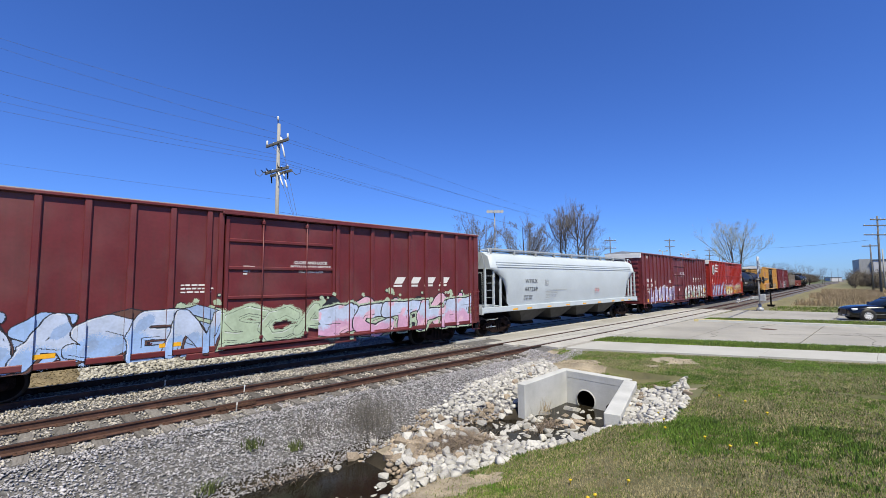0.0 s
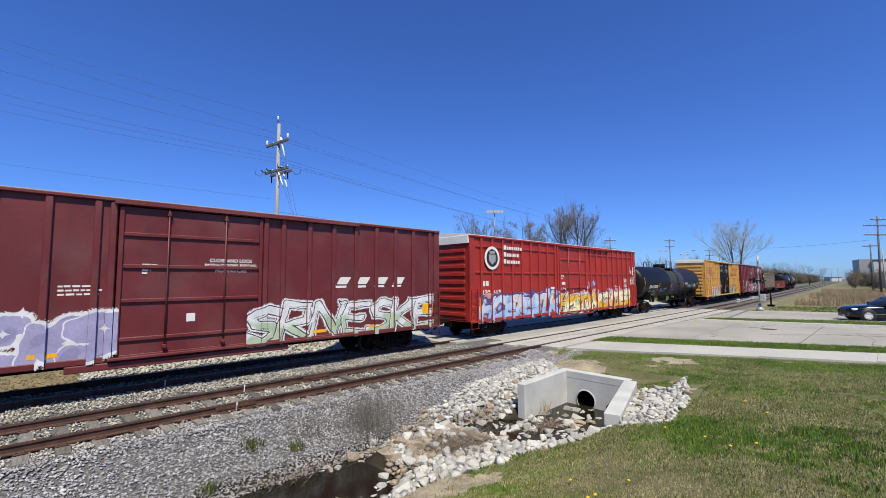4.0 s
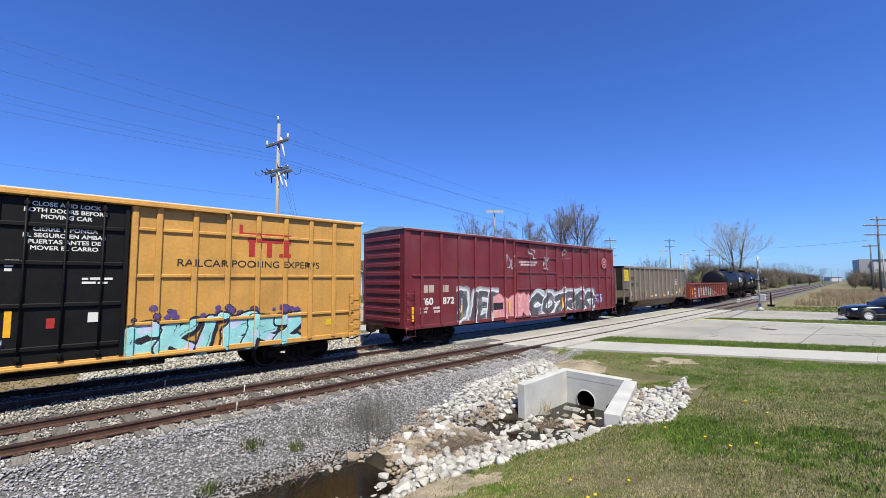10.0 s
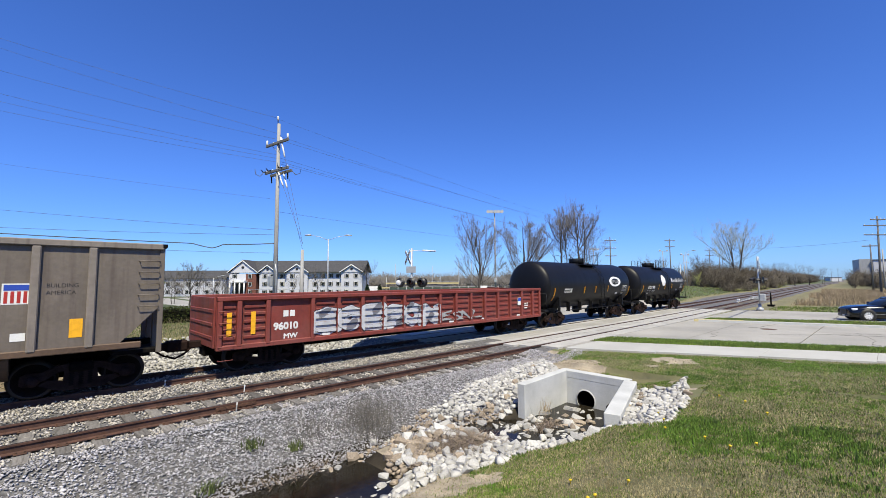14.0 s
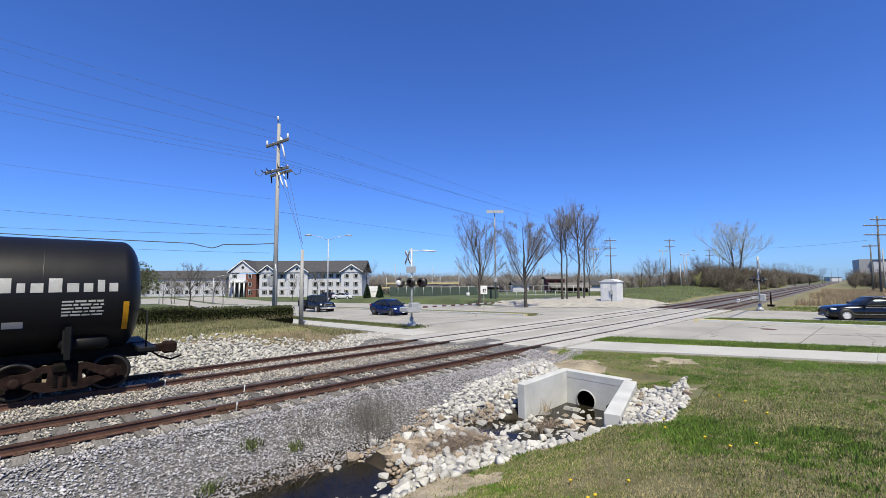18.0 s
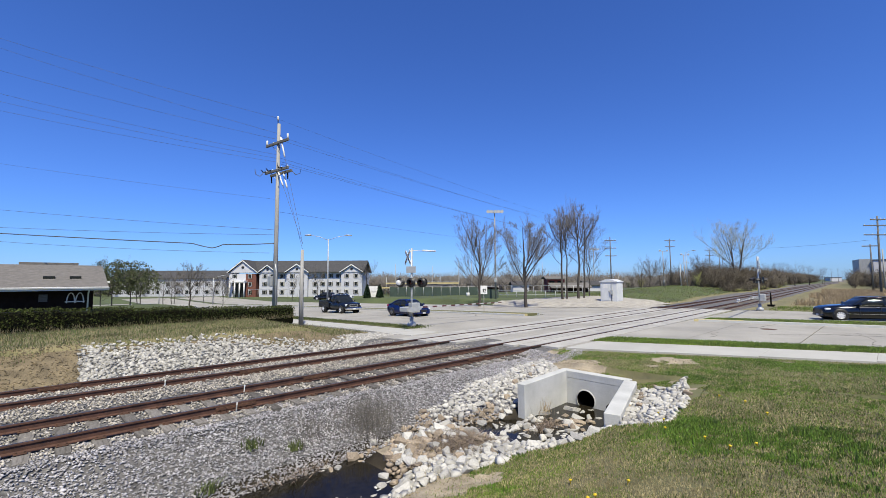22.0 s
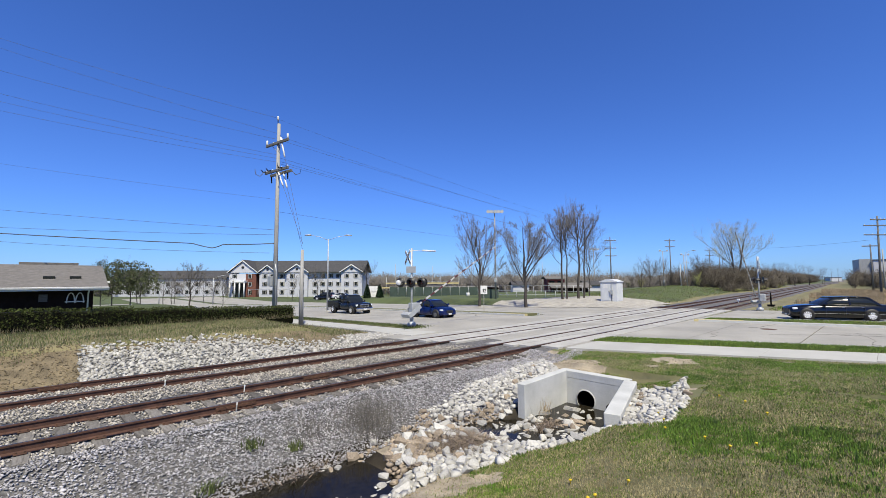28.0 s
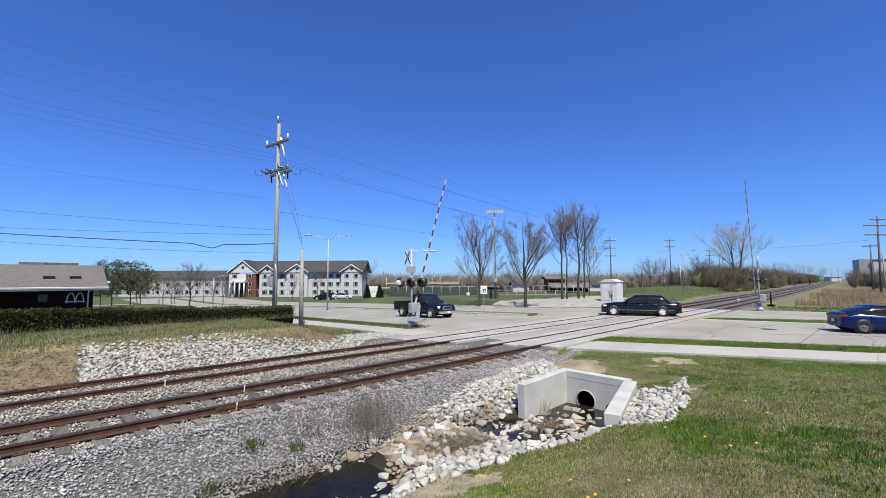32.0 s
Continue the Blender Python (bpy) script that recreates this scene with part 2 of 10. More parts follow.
def spray(seed, w, h, word, cell=0.016, cloud=0.0, fat=0.13, lean=0.15, out=0.035, halo=0.05, flicks=2, bubbles=0, drop=0.0, stars=0, inner=True, rise=0.0, square=3.0, loose=0.08, behind=""):
    """Sprayed lettering. 1 cloud, 2 soft rim, 3 outline, 4 upper fill, 5 lower fill, 6 gleam, 7 thrown shade, 8 patches in the fill."""
    rng = np.random.RandomState(seed)
    cols, rows = int(w / cell), int(h / cell)
    X, Z = np.meshgrid((np.arange(cols) + 0.5) * cell, (np.arange(rows) + 0.5) * cell)
    speck = rng.rand(rows, cols)
    wob = 0.018 * np.sin(X * 5.1 + seed) * np.sin(Z * 6.3) + 0.010 * np.sin(Z * 13 + X * 9)
    g = np.zeros((rows, cols), int)
    top = h * (0.66 if bubbles or cloud else 0.80)
    if cloud:
        cd = np.full(X.shape, 9.0)
        for k in range(int(w / 0.13)):
            cx, r = rng.uniform(0.1, w - 0.1), rng.uniform(0.12, 0.26)
            cz = rng.uniform(0.1 * h, top * cloud)
            cd = np.minimum(cd, np.hypot(X - cx, Z - cz) - r)
        g[cd < 0.05 - 0.07 * speck] = 1
    for k in range(bubbles):
        cx, cz, r = rng.uniform(0.1, w - 0.1), top + rng.uniform(-0.12, 0.22 * h), rng.uniform(0.05, 0.14)
        e = np.hypot(X - cx, (Z - cz) * 1.1) - r
        g[e < -0.03 * speck] = 1
        if k % 3 == 0:
            g[np.abs(e) < 0.010] = 3
    lw = w / len(word)
    letters = []
    if behind:
        back = []
        bw = w / len(behind)
        for k, ch in enumerate(behind):
            x0 = (k + 0.15) * bw + rng.uniform(-0.1, 0.1)
            back.append(near_strokes(X, Z, [([(x0 + u * 0.7 * bw + rng.uniform(-0.1, 0.1), 0.12 * h + v * top * 0.85 + rng.uniform(-0.12, 0.12)) for u, v in line], (1.1, 0.6)) for line in STROKES[ch]], fat * 0.7, lean, square) + wob)
        for k, d in enumerate(back):
            g[d < out] = 3
            g[d < 0] = (7, 8, 5)[k % 3]
    for k, ch in enumerate(word):
        f = fat * rng.uniform(0.9, 1.2)
        hh, base = top * rng.uniform(0.88, 1.02), rng.uniform(0.0, 0.05) * h + rise * (k % 2)
        wide = max(1.08 * lw - 1.0 * f, 0.3 * lw)
        x0 = (k + 0.5) * lw - wide / 2 + rng.uniform(-0.08, 0.08) * lw
        at = lambda u, v: (x0 + u * wide + lean * (hh * (v - 0.5)) + rng.uniform(-loose, loose) * 0.7, base + f + v * (hh - 2 * f) + rng.uniform(-loose, loose) * 0.7)
        strokes = []
        for line in STROKES[ch]:
            P = [at(*q) for q in line]
            strokes.append((P, (rng.uniform(0.85, 1.25), rng.uniform(0.7, 1.15))))
        for q in range(flicks):
            P = strokes[rng.randint(len(strokes))][0]
            a = P[0] if rng.rand() < 0.5 else P[-1]
            up = 1 if a[1] > h * 0.4 else -0.4
            dx, dz = rng.choice((-1, 1)) * rng.uniform(0.12, 0.30), up * rng.uniform(0.0, 0.16)
            strokes.append(([a, (a[0] + dx * 0.6, a[1] + dz * 0.3), (a[0] + dx, a[1] + dz)], (0.8, 0.12)))
        letters.append((near_strokes(X, Z, strokes, f, lean, square) + wob, f))
    whole = np.min([d for d, f in letters], 0)
    if halo:
        g[whole < out + halo * (0.55 + 0.7 * speck ** 1.5)] = 2
    if drop:
        n = int(drop / cell)
        thrown = np.full(whole.shape, 9.0)
        for k in range(1, n + 1):
            thrown[:rows - k, k:] = np.minimum(thrown[:rows - k, k:], whole[k:, :cols - k])
        g[thrown < out] = 3
        g[thrown < 0] = 7
    patchy = np.sin(X * 3.1 + seed) * np.sin(Z * 5.7 + seed * 2) + 0.6 * np.sin(X * 8.3 - Z * 6.1 + seed)
    for d, f in letters:
        g[d < out] = 3
        inside = d < 0
        ramp = Z / top - 0.5 + 0.10 * np.sin(X * 2.3 + seed) + 0.06 * np.sin(X * 6.7) + 0.12 * (speck - 0.5)
        g[inside & (ramp > 0)] = 4
        g[inside & (ramp <= 0)] = 5
        g[inside & (patchy + 0.25 * (speck - 0.5) > 0.75)] = 8
        if inner:
            gz, gx = np.gradient(d, cell)
            lit = (gz - gx * 0.8 > 0.55) & (d < -0.014) & (d > -0.014 - 0.018)
            g[inside & lit & (np.sin(X * 4 + Z * 3 + seed) > -0.35)] = 6
            g[inside & (gx - gz > 0.5) & (np.abs(d + 0.42 * f) < 0.009) & (np.sin(X * 3.3 + Z * 5 + 2 * seed) > 0.25)] = 3
    for k in range(stars):
        cx, cz = rng.uniform(0.2, w - 0.2), rng.uniform(0.25, 0.95) * h
        r = rng.uniform(0.12, 0.2)
        ex, ez = np.abs(X - cx), np.abs(Z - cz)
        g[(np.sqrt(ex) + np.sqrt(ez) < math.sqrt(r)) | (np.hypot(ex, ez) < r * 0.22)] = 6
    return g


def painted(name, polys, x0, x1, z0, z1, mats, parent, depth, label="", cell=0.012):
    """Flat painted shapes laid over a wall and its posts; polys: colour number and outline."""
    cols, rows = int((x1 - x0) / cell), int((z1 - z0) / cell)
    X, Z = np.meshgrid(x0 + (np.arange(cols) + 0.5) * cell, z0 + (np.arange(rows) + 0.5) * cell)
    g = np.zeros((rows, cols), int)
    for c, pts in polys:
        inside = np.zeros(X.shape, bool)
        for (ax, az), (bx, bz) in zip(pts, pts[1:] + pts[:1]):
            if az != bz:
                inside ^= ((az > Z) != (bz > Z)) & (X < (bx - ax) * (Z - az) / (bz - az) + ax)
        g[inside] = c
    return raster(name, g, x0, z0, cell, mats, parent, depth, label)

M_BALLAST = material("ballast_stone", (0.352, 0.343, 0.356), 0.9, vary=0.2, scale=0.8, fine=60, piece=0.42)
M_BALLAST_OLD = material("old_ballast_stone", (0.378, 0.35, 0.308), 0.9, vary=0.25, scale=2.0, fine=60, piece=0.42)
# Bed colour is kept dark to stand for shade in gaps between stones.
M_BALLAST_BED_SHADE = material("ballast_bed", (0.125, 0.121, 0.121), 0.95, vary=0.4, scale=9.0, fine=70, bump=0.8)
M_RIPRAP = material("limestone_rubble", (0.40, 0.39, 0.365), 0.85, vary=0.14, scale=4.0, fine=25, piece=0.28, bump=0.35)
M_RIPRAP_TAN = material("tan_rubble", (0.27, 0.22, 0.165), 0.85, vary=0.2, scale=4.0, fine=25, piece=0.3, bump=0.35)
M_SOIL = material("bare_soil", (0.329, 0.28, 0.203), 0.95, vary=0.25, scale=2.5, fine=30, bump=0.5)
M_CLAY = material("brown_clay", (0.185, 0.148, 0.09), 0.95, vary=0.3, scale=2.5, fine=30, bump=0.6, piece=0.35)
M_MUD = material("stream_mud", (0.035, 0.0294, 0.021), 0.6, spec=0.1, vary=0.3, scale=4, fine=40, bump=0.4)
M_CONCRETE = material("weathered_concrete", (0.455, 0.46, 0.445), 0.85, vary=0.12, scale=1.6, fine=35, bump=0.15)
M_ROAD = material("pale_concrete_road", (0.298, 0.286, 0.257), 0.85, vary=0.15, scale=0.35, fine=18, bump=0.1)
M_PANEL = material("crossing_panel", (0.36, 0.35, 0.325), 0.85, vary=0.14, scale=0.9, fine=22, bump=0.15, piece=0.08)
M_WALK = material("sidewalk_concrete", (0.365, 0.36, 0.335), 0.85, vary=0.08, scale=0.8, fine=30, bump=0.1, piece=0.05)
M_KERB_YELLOW = material("worn_yellow_paint", (0.50, 0.42, 0.21), 0.8, vary=0.2, scale=5, fine=30)
M_RUBBER = material("flangeway_rubber", (0.0245, 0.0231, 0.0224), 0.8, spec=0.1, vary=0.2)
M_RAIL = material("rusty_rail", (0.085, 0.040, 0.027), 0.75, metal=0.15, vary=0.3, scale=5, fine=60)
M_RAILTOP = material("worn_rail_head", (0.112, 0.091, 0.084), 0.35, metal=0.9, vary=0.2, scale=3, fine=50)
M_TIE = material("grey_tie_timber", (0.161, 0.1505, 0.14), 0.9, spec=0.1, vary=0.3, scale=4, fine=40, stretch=(6, 0.6, 6), bump=0.4, piece=0.35)
M_RUST = material("rust", (0.084, 0.0385, 0.021), 0.85, vary=0.35, scale=6, fine=50)
M_GRASS_GROUND = material("lawn_soil", (0.075, 0.085, 0.03), 0.95, vary=0.3, scale=0.9, fine=25, bump=0.6, dark=(0.145, 0.128, 0.07))
M_DRY_GROUND = material("dry_grass_ground", (0.182, 0.154, 0.084), 0.95, vary=0.3, scale=0.7, fine=25, bump=0.6, dark=(0.077, 0.084, 0.028))
M_GREEN_GROUND = material("field_grass", (0.07, 0.091, 0.028), 0.95, vary=0.3, scale=0.15, fine=8, bump=0.4)
M_BLADE = material("grass_blade", (0.132, 0.195, 0.029), 0.7, vary=0.25, scale=0.7, fine=6, bump=0, piece=0.55)
M_LUSH = material("deep_green_grass", (0.098, 0.188, 0.019), 0.7, vary=0.25, scale=0.7, fine=6, bump=0, piece=0.5)
M_BUDGREEN = material("pale_shoots", (0.14, 0.147, 0.049), 0.8, vary=0.25, scale=0.5, fine=5, bump=0, piece=0.4)
M_BANK = material("bank_grass", (0.0805, 0.105, 0.028), 0.75, vary=0.3, scale=0.5, fine=6, bump=0, piece=0.5)
M_BANK_DRY = material("bank_dry_grass", (0.200, 0.170, 0.097), 0.8, vary=0.3, scale=0.5, fine=6, bump=0, piece=0.4)
M_BLADE_DRY = material("dry_grass_blade", (0.33, 0.288, 0.16), 0.8, vary=0.25, scale=1.2, fine=6, bump=0, piece=0.4)
M_BARK = material("bark", (0.078, 0.070, 0.063), 0.9, spec=0.1, vary=0.25, scale=3, fine=30, stretch=(1, 1, 0.2), bump=0.4)
M_REED = material("tan_dead_reed", (0.32, 0.245, 0.15), 0.85, vary=0.25, scale=0.2, fine=3, bump=0, piece=0.3)
M_GREYROCK = material("grey_limestone_rubble", (0.37, 0.36, 0.335), 0.85, vary=0.2, scale=4.0, fine=25, piece=0.3, bump=0.35)
M_TWIG = material("twigs", (0.150, 0.140, 0.130), 0.9, spec=0.1, vary=0.2, scale=0.5, fine=5, bump=0, piece=0.25)
M_BUD = material("spring_buds", (0.294, 0.287, 0.168), 0.8, vary=0.2, scale=1, fine=5, bump=0, piece=0.3)
M_HEDGE = material("hedge_leaf", (0.045, 0.058, 0.014), 0.6, spec=0.1, vary=0.3, scale=0.6, fine=8, bump=0, piece=0.3)
M_CONIFER = material("conifer_needles", (0.0154, 0.0315, 0.0154), 0.8, spec=0.1, vary=0.3, scale=2, fine=20, bump=0, piece=0.35)
M_WOOD = material("weathered_pole_wood", (0.33, 0.325, 0.31), 0.9, vary=0.2, scale=2, fine=25, stretch=(4, 4, 0.25), bump=0.3)
M_GALV = material("galvanised_steel", (0.392, 0.406, 0.413), 0.5, metal=0.25, vary=0.12, scale=4, fine=30, bump=0.05)
M_FARPOLE = material("old_dark_pole_wood", (0.15, 0.147, 0.142), 0.9, spec=0.1, vary=0.2, scale=2, fine=25, bump=0)
M_BLACK = material("black_steel", (0.0063, 0.0063, 0.007), 0.6, vary=0.3, scale=2, fine=20, bump=0.06, spec=0.2)
# Underframe and running gear are darkened past grime to stand for shade beneath cars.
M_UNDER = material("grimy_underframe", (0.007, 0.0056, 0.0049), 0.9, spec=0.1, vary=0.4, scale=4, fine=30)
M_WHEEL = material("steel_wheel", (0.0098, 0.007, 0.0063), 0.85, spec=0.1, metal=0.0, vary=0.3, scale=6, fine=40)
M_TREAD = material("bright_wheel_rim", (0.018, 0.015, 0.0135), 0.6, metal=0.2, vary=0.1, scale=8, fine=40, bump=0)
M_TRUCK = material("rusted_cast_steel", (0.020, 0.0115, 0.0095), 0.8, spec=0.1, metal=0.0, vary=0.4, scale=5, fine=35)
M_WHITE = material("white_paint", (0.66, 0.66, 0.645), 0.6, vary=0.06, scale=2, fine=25, bump=0.03)
M_YELLOW = material("yellow_reflector", (0.80, 0.40, 0.015), 0.5, vary=0.1, scale=8, fine=40, bump=0)
M_PLATE = material("lemon_panel", (0.574, 0.42, 0.014), 0.5, vary=0.08, scale=2, fine=20, bump=0)
M_RED = material("red_paint", (0.385, 0.028, 0.021), 0.5, vary=0.15, scale=3, fine=20, bump=0)
M_BLUE = material("blue_paint", (0.021, 0.063, 0.385), 0.5, vary=0.1, scale=3, fine=20, bump=0)
M_INK = material("black_ink", (0.014, 0.014, 0.0154), 0.5, vary=0.2, scale=4, fine=20, bump=0)
M_WIRE = material("cable", (0.063, 0.0665, 0.0735), 0.6, vary=0.1, bump=0)
M_WATER = material("still_water", (0.016, 0.0135, 0.009), 0.10, vary=0.3, scale=1.5, fine=9, bump=0.06, spec=0.16)
M_GLASS = material("dark_glass", (0.015, 0.018, 0.02), 0.08, vary=0.1, bump=0, spec=0.4)

# ---- the ground ----
def smooth(a, b, x):
    t = min(max((x - a) / (b - a), 0.0), 1.0)
    return t * t * (3 - 2 * t)


def bank_y(x):
    """The lawn's edge above the ditch."""
    return 6.0 - 0.362 * (x - 4.5) if x > 0 else 7.6


def rock_low(x):
    """Where the rubble of the near bank begins."""
    return bank_y(x) + 0.36 * smooth(4.6, 5.2, x) * (1 - smooth(7.2, 8.6, x)) + 0.06


def bank_z(x):
    return float(np.interp(x, (-10, 4.5, 6.0, 7.2, 8.2, 9.2, 12), (-0.9, -0.85, -0.83, -0.65, -0.50, -0.31, -0.1)))


def pool_near(x):
    return float(np.interp(x, (0, 4.5, 6.0, 8.0, 9.2, 12.4), (7.3, 6.95, 6.9, 6.3, 5.6, 5.7)))


def pool_far(x):
    return float(np.interp(x, (0, 5.0, 7.9, 9.2, 9.7), (8.3, 8.25, 8.35, 7.8, 7.7)))


def ditch_bed(x):
    """The bed of the ditch, with a bar of rubble between two pools."""
    return -1.32 + 0.36 * smooth(4.7, 5.8, x) * (1 - smooth(7.6, 8.9, x))


def lawn_z(x, y):
    h = 1.0 - 0.05 * x - 0.12 * y
    return max(h, 0.0) + 0.12 * math.exp(-abs(h) * 6) if x > -40 else h * 0.2 + 0.4


def edge_x(w, y):
    """The x of a line along the road; w counts metres across it."""
    return w - 0.5 * y if y < 18 else w - 9


def road_fall(y):
    """The road runs gently downhill beyond the crossing."""
    return -min(0.027 * max(y - 20.0, 0.0), 2.4)


def road_w(x, y):
    return x + 0.5 * y if y < 18 else x + 9


def ground_z(x, y):
    yb = y - bend(x)
    w = road_w(x, y)
    paved = smooth(19.0, 21.0, w) * (1 - smooth(51.5, 54.0, w))
    bump = 0.03 * noise.noise((x * 0.7, y * 0.7, 0)) + 0.015 * noise.noise((x * 3, y * 3, 5))
    if yb < 10.2:
        z = lawn_z(x, y)
        bed = -0.24 - max(9.95 - yb, 0) * 0.05
        z = z + (bed - z) * smooth(7.2, 9.4, yb)
        if x < 13.4:
            e, pn, pf = bank_y(x), pool_near(x), pool_far(x)
            lo = 4.7 + (x - 9.3) * 0.31
            foot = float(np.interp(x, (9.4, 10.5, 12.5, 13.4), (-1.28, -0.8, -0.36, -0.26)))
            if y > pf:
                ditch = foot + (-0.24 - foot) * min((y - pf) / (9.95 - pf), 1)
            elif x > 9.15:
                ditch = (-1.32 + 0.22 * smooth(9.3, 10.1, x) * (1 - smooth(10.1, 11.4, x)) * smooth(6.5, 7.3, y) if x < 12.75 else -0.2) if y > lo else min(-0.40 + (lo - 0.3 - y) * 0.26, 0.2)
            elif y > pn:
                ditch = ditch_bed(x)
            elif y > e:
                ditch = bank_z(x) + (ditch_bed(x) - bank_z(x)) * (y - e) / max(pn - e, 0.1)
            else:
                ditch = bank_z(x) + (e - y) * 0.30
                z = min(z, ditch) - 0.12 * math.log(1 + math.exp(-abs(z - ditch) / 0.12)) + 0.02
            z = min(z, ditch)
        z += bump * (1 - paved)
    elif yb < 16.9:
        z = -0.24
    else:
        dip = 0.3 * (1 - smooth(37, 43, x))
        far = 0.42 * smooth(19.0, 21.6, yb) * (1 - smooth(11.5, 13.8, x)) if x < 20 else 0.0
        z = -0.24 - dip * smooth(16.9, 18.0, yb) + (dip + 0.24) * smooth(18.3, 20.5, yb) + far
        if x < 20:
            z = float(np.interp(yb, (16.9, 17.3, 18.4, 19.6, 22.2), (-0.24, -0.40, -0.88, -0.90, 0.36)))
        z += 1.3 * math.exp(-((x - 88) / 26) ** 2 - ((yb - 27) / 6) ** 2)
        z += bump
        z -= 2.4 * smooth(48, 118, y)
    z = z * (1 - paved) + (road_fall(y) - 0.09) * paved
    if yb > 16.9 and x > 64:
        z += 0.25 * smooth(64, 72, x)
    return z


def spread(*runs):
    out = []
    for a, b, s in runs:
        n = max(int(round((b - a) / s)), 1)
        out += [a + (b - a) * i / n for i in range(n)]
    return out + [runs[-1][1]]


# worn bare spots in the lawn
BALD = ((16.2, 5.4, 0.85), (4.95, 5.75, 0.85), (4.4, 6.1, 0.8), (5.5, 5.45, 0.7), (5.95, 5.3, 0.5), (5.3, 6.05, 0.5), (5.75, 5.75, 0.4), (5.1, 5.2, 0.45), (18.6, 2.6, 0.4), (14.6, 5.6, 0.3), (13.3, 4.4, 0.25))


def is_bald(x, y):
    return any(math.hypot(x - a, y - b) < r * (0.8 + 0.6 * noise.noise((x * 2, y * 2, 8))) for a, b, r in BALD)


def ground_zone(x, y):
    yb = y - bend(x)
    j = 0.35 * noise.noise((x * 1.3, y * 1.3, 3)) + 0.2 * noise.noise((x * 4, y * 4, 7))
    if yb < 9.95:
        if x < 12.7 and ground_z(x, y) < -0.98:
            return 3
        if x < 13.2 and y > pool_far(x) + j * 0.3:
            return 1
        if x < 9.2 and y > rock_low(x) - 0.12 + 0.4 * j or 9.2 <= x < 12.3 and y > 3.6 + j:
            return 2
        if y > 6.6 + j and 12.6 < x < 13.7 + (y - 6.8) * 0.6 + j:
            return 2
        if is_bald(x, y):
            return 2
        if x > 48 and yb > 4.5 + 2 * j:
            return 4
        return 0
    if yb < 17.8:
        return 1
    # The dark bed under the far rubble stands in for shade between its stones.
    if yb < 21.8 and x < 13.5:
        return 1 if x > 1.0 and yb < 21.5 - 0.3 * max(x - 6, 0) else (2 if yb < 18.9 + j else 6)
    if x < 20 and y < 36:
        return 4 if y < 29 + 3 * j else 5
    if yb < 19 and x > 46:
        return 4
    return 5


xs = spread((-2500, -60, 240), (-60, -8, 2), (-8, 17, 0.2), (17, 26, 0.35), (26, 60, 1), (60, 200, 5), (200, 3000, 200))
ys = spread((-2500, -40, 200), (-40, -6, 1.2), (-6, 2, 0.3), (2, 10.6, 0.2), (10.6, 17, 0.8), (17, 24, 0.3), (24, 60, 1.2), (60, 220, 6), (220, 3000, 200))
me = bpy.data.meshes.new("ground")
nx, ny = len(xs), len(ys)


def in_pipe(i, j):
    """Cells left open where the culvert pipe runs in."""
    return 12.45 < (xs[i] + xs[i + 1]) / 2 < 12.95 and 6.3 < (ys[j] + ys[j + 1]) / 2 < 7.3


cells = [(i, j) for i in range(nx - 1) for j in range(ny - 1) if not in_pipe(i, j)]
me.from_pydata([(x, y, ground_z(x, y)) for x in xs for y in ys], [],
               [(i * ny + j, (i + 1) * ny + j, (i + 1) * ny + j + 1, i * ny + j + 1) for i, j in cells])
for m in (M_GRASS_GROUND, M_BALLAST_BED_SHADE, M_SOIL, M_MUD, M_DRY_GROUND, M_GREEN_GROUND, M_CLAY):
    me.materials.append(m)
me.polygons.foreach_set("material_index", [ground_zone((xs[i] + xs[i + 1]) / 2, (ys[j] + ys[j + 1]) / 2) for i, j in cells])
me.polygons.foreach_set("use_smooth", [True] * len(me.polygons))
ground = tagged(new("ground", me), "patchy spring lawn, ballast shoulder and bare soil sloping to a ditch", "ground", kind="structure")

bm = bmesh.new()
wl = spread((-14, 12.6, 0.6))
L = [bm.verts.new((x, pool_near(x) - 0.5, -1.12)) for x in wl]
R = [bm.verts.new((x, pool_far(x) + 0.45, -1.12)) for x in wl]
for i in range(len(wl) - 1):
    bm.faces.new((L[i], L[i + 1], R[i + 1], R[i]))
tagged(part("water", bm, M_WATER), "still dark water of a shallow ditch stream", "water", kind="structure")


# ---- road, pavements, kerbs ----
def strip(bm, w0, w1, y0, y1, z0, z1, step=4.0):
    """A slab along the road."""
    rows = []
    for y in spread((y0, y1, step)):
        a, b = (q(y) if callable(q) else q for q in (w0, w1))
        rows.append([bm.verts.new((edge_x(w, y), y, z + road_fall(y))) for w, z in ((a, z0), (a, z1), (b, z1), (b, z0))])
    for A, B in zip(rows, rows[1:]):
        for k in range(4):
            bm.faces.new((A[k], A[(k + 1) % 4], B[(k + 1) % 4], B[k]))
    bm.faces.new(rows[0][::-1])
    bm.faces.new(rows[-1])
    bmesh.ops.recalc_face_normals(bm, faces=bm.faces)


road = thing("road", "pale concrete road over a railway level crossing", "road", kind="structure")
joints = [-90, -60, -40, -28, -19, -12, -6, -1.5, 3.0, 7.0]
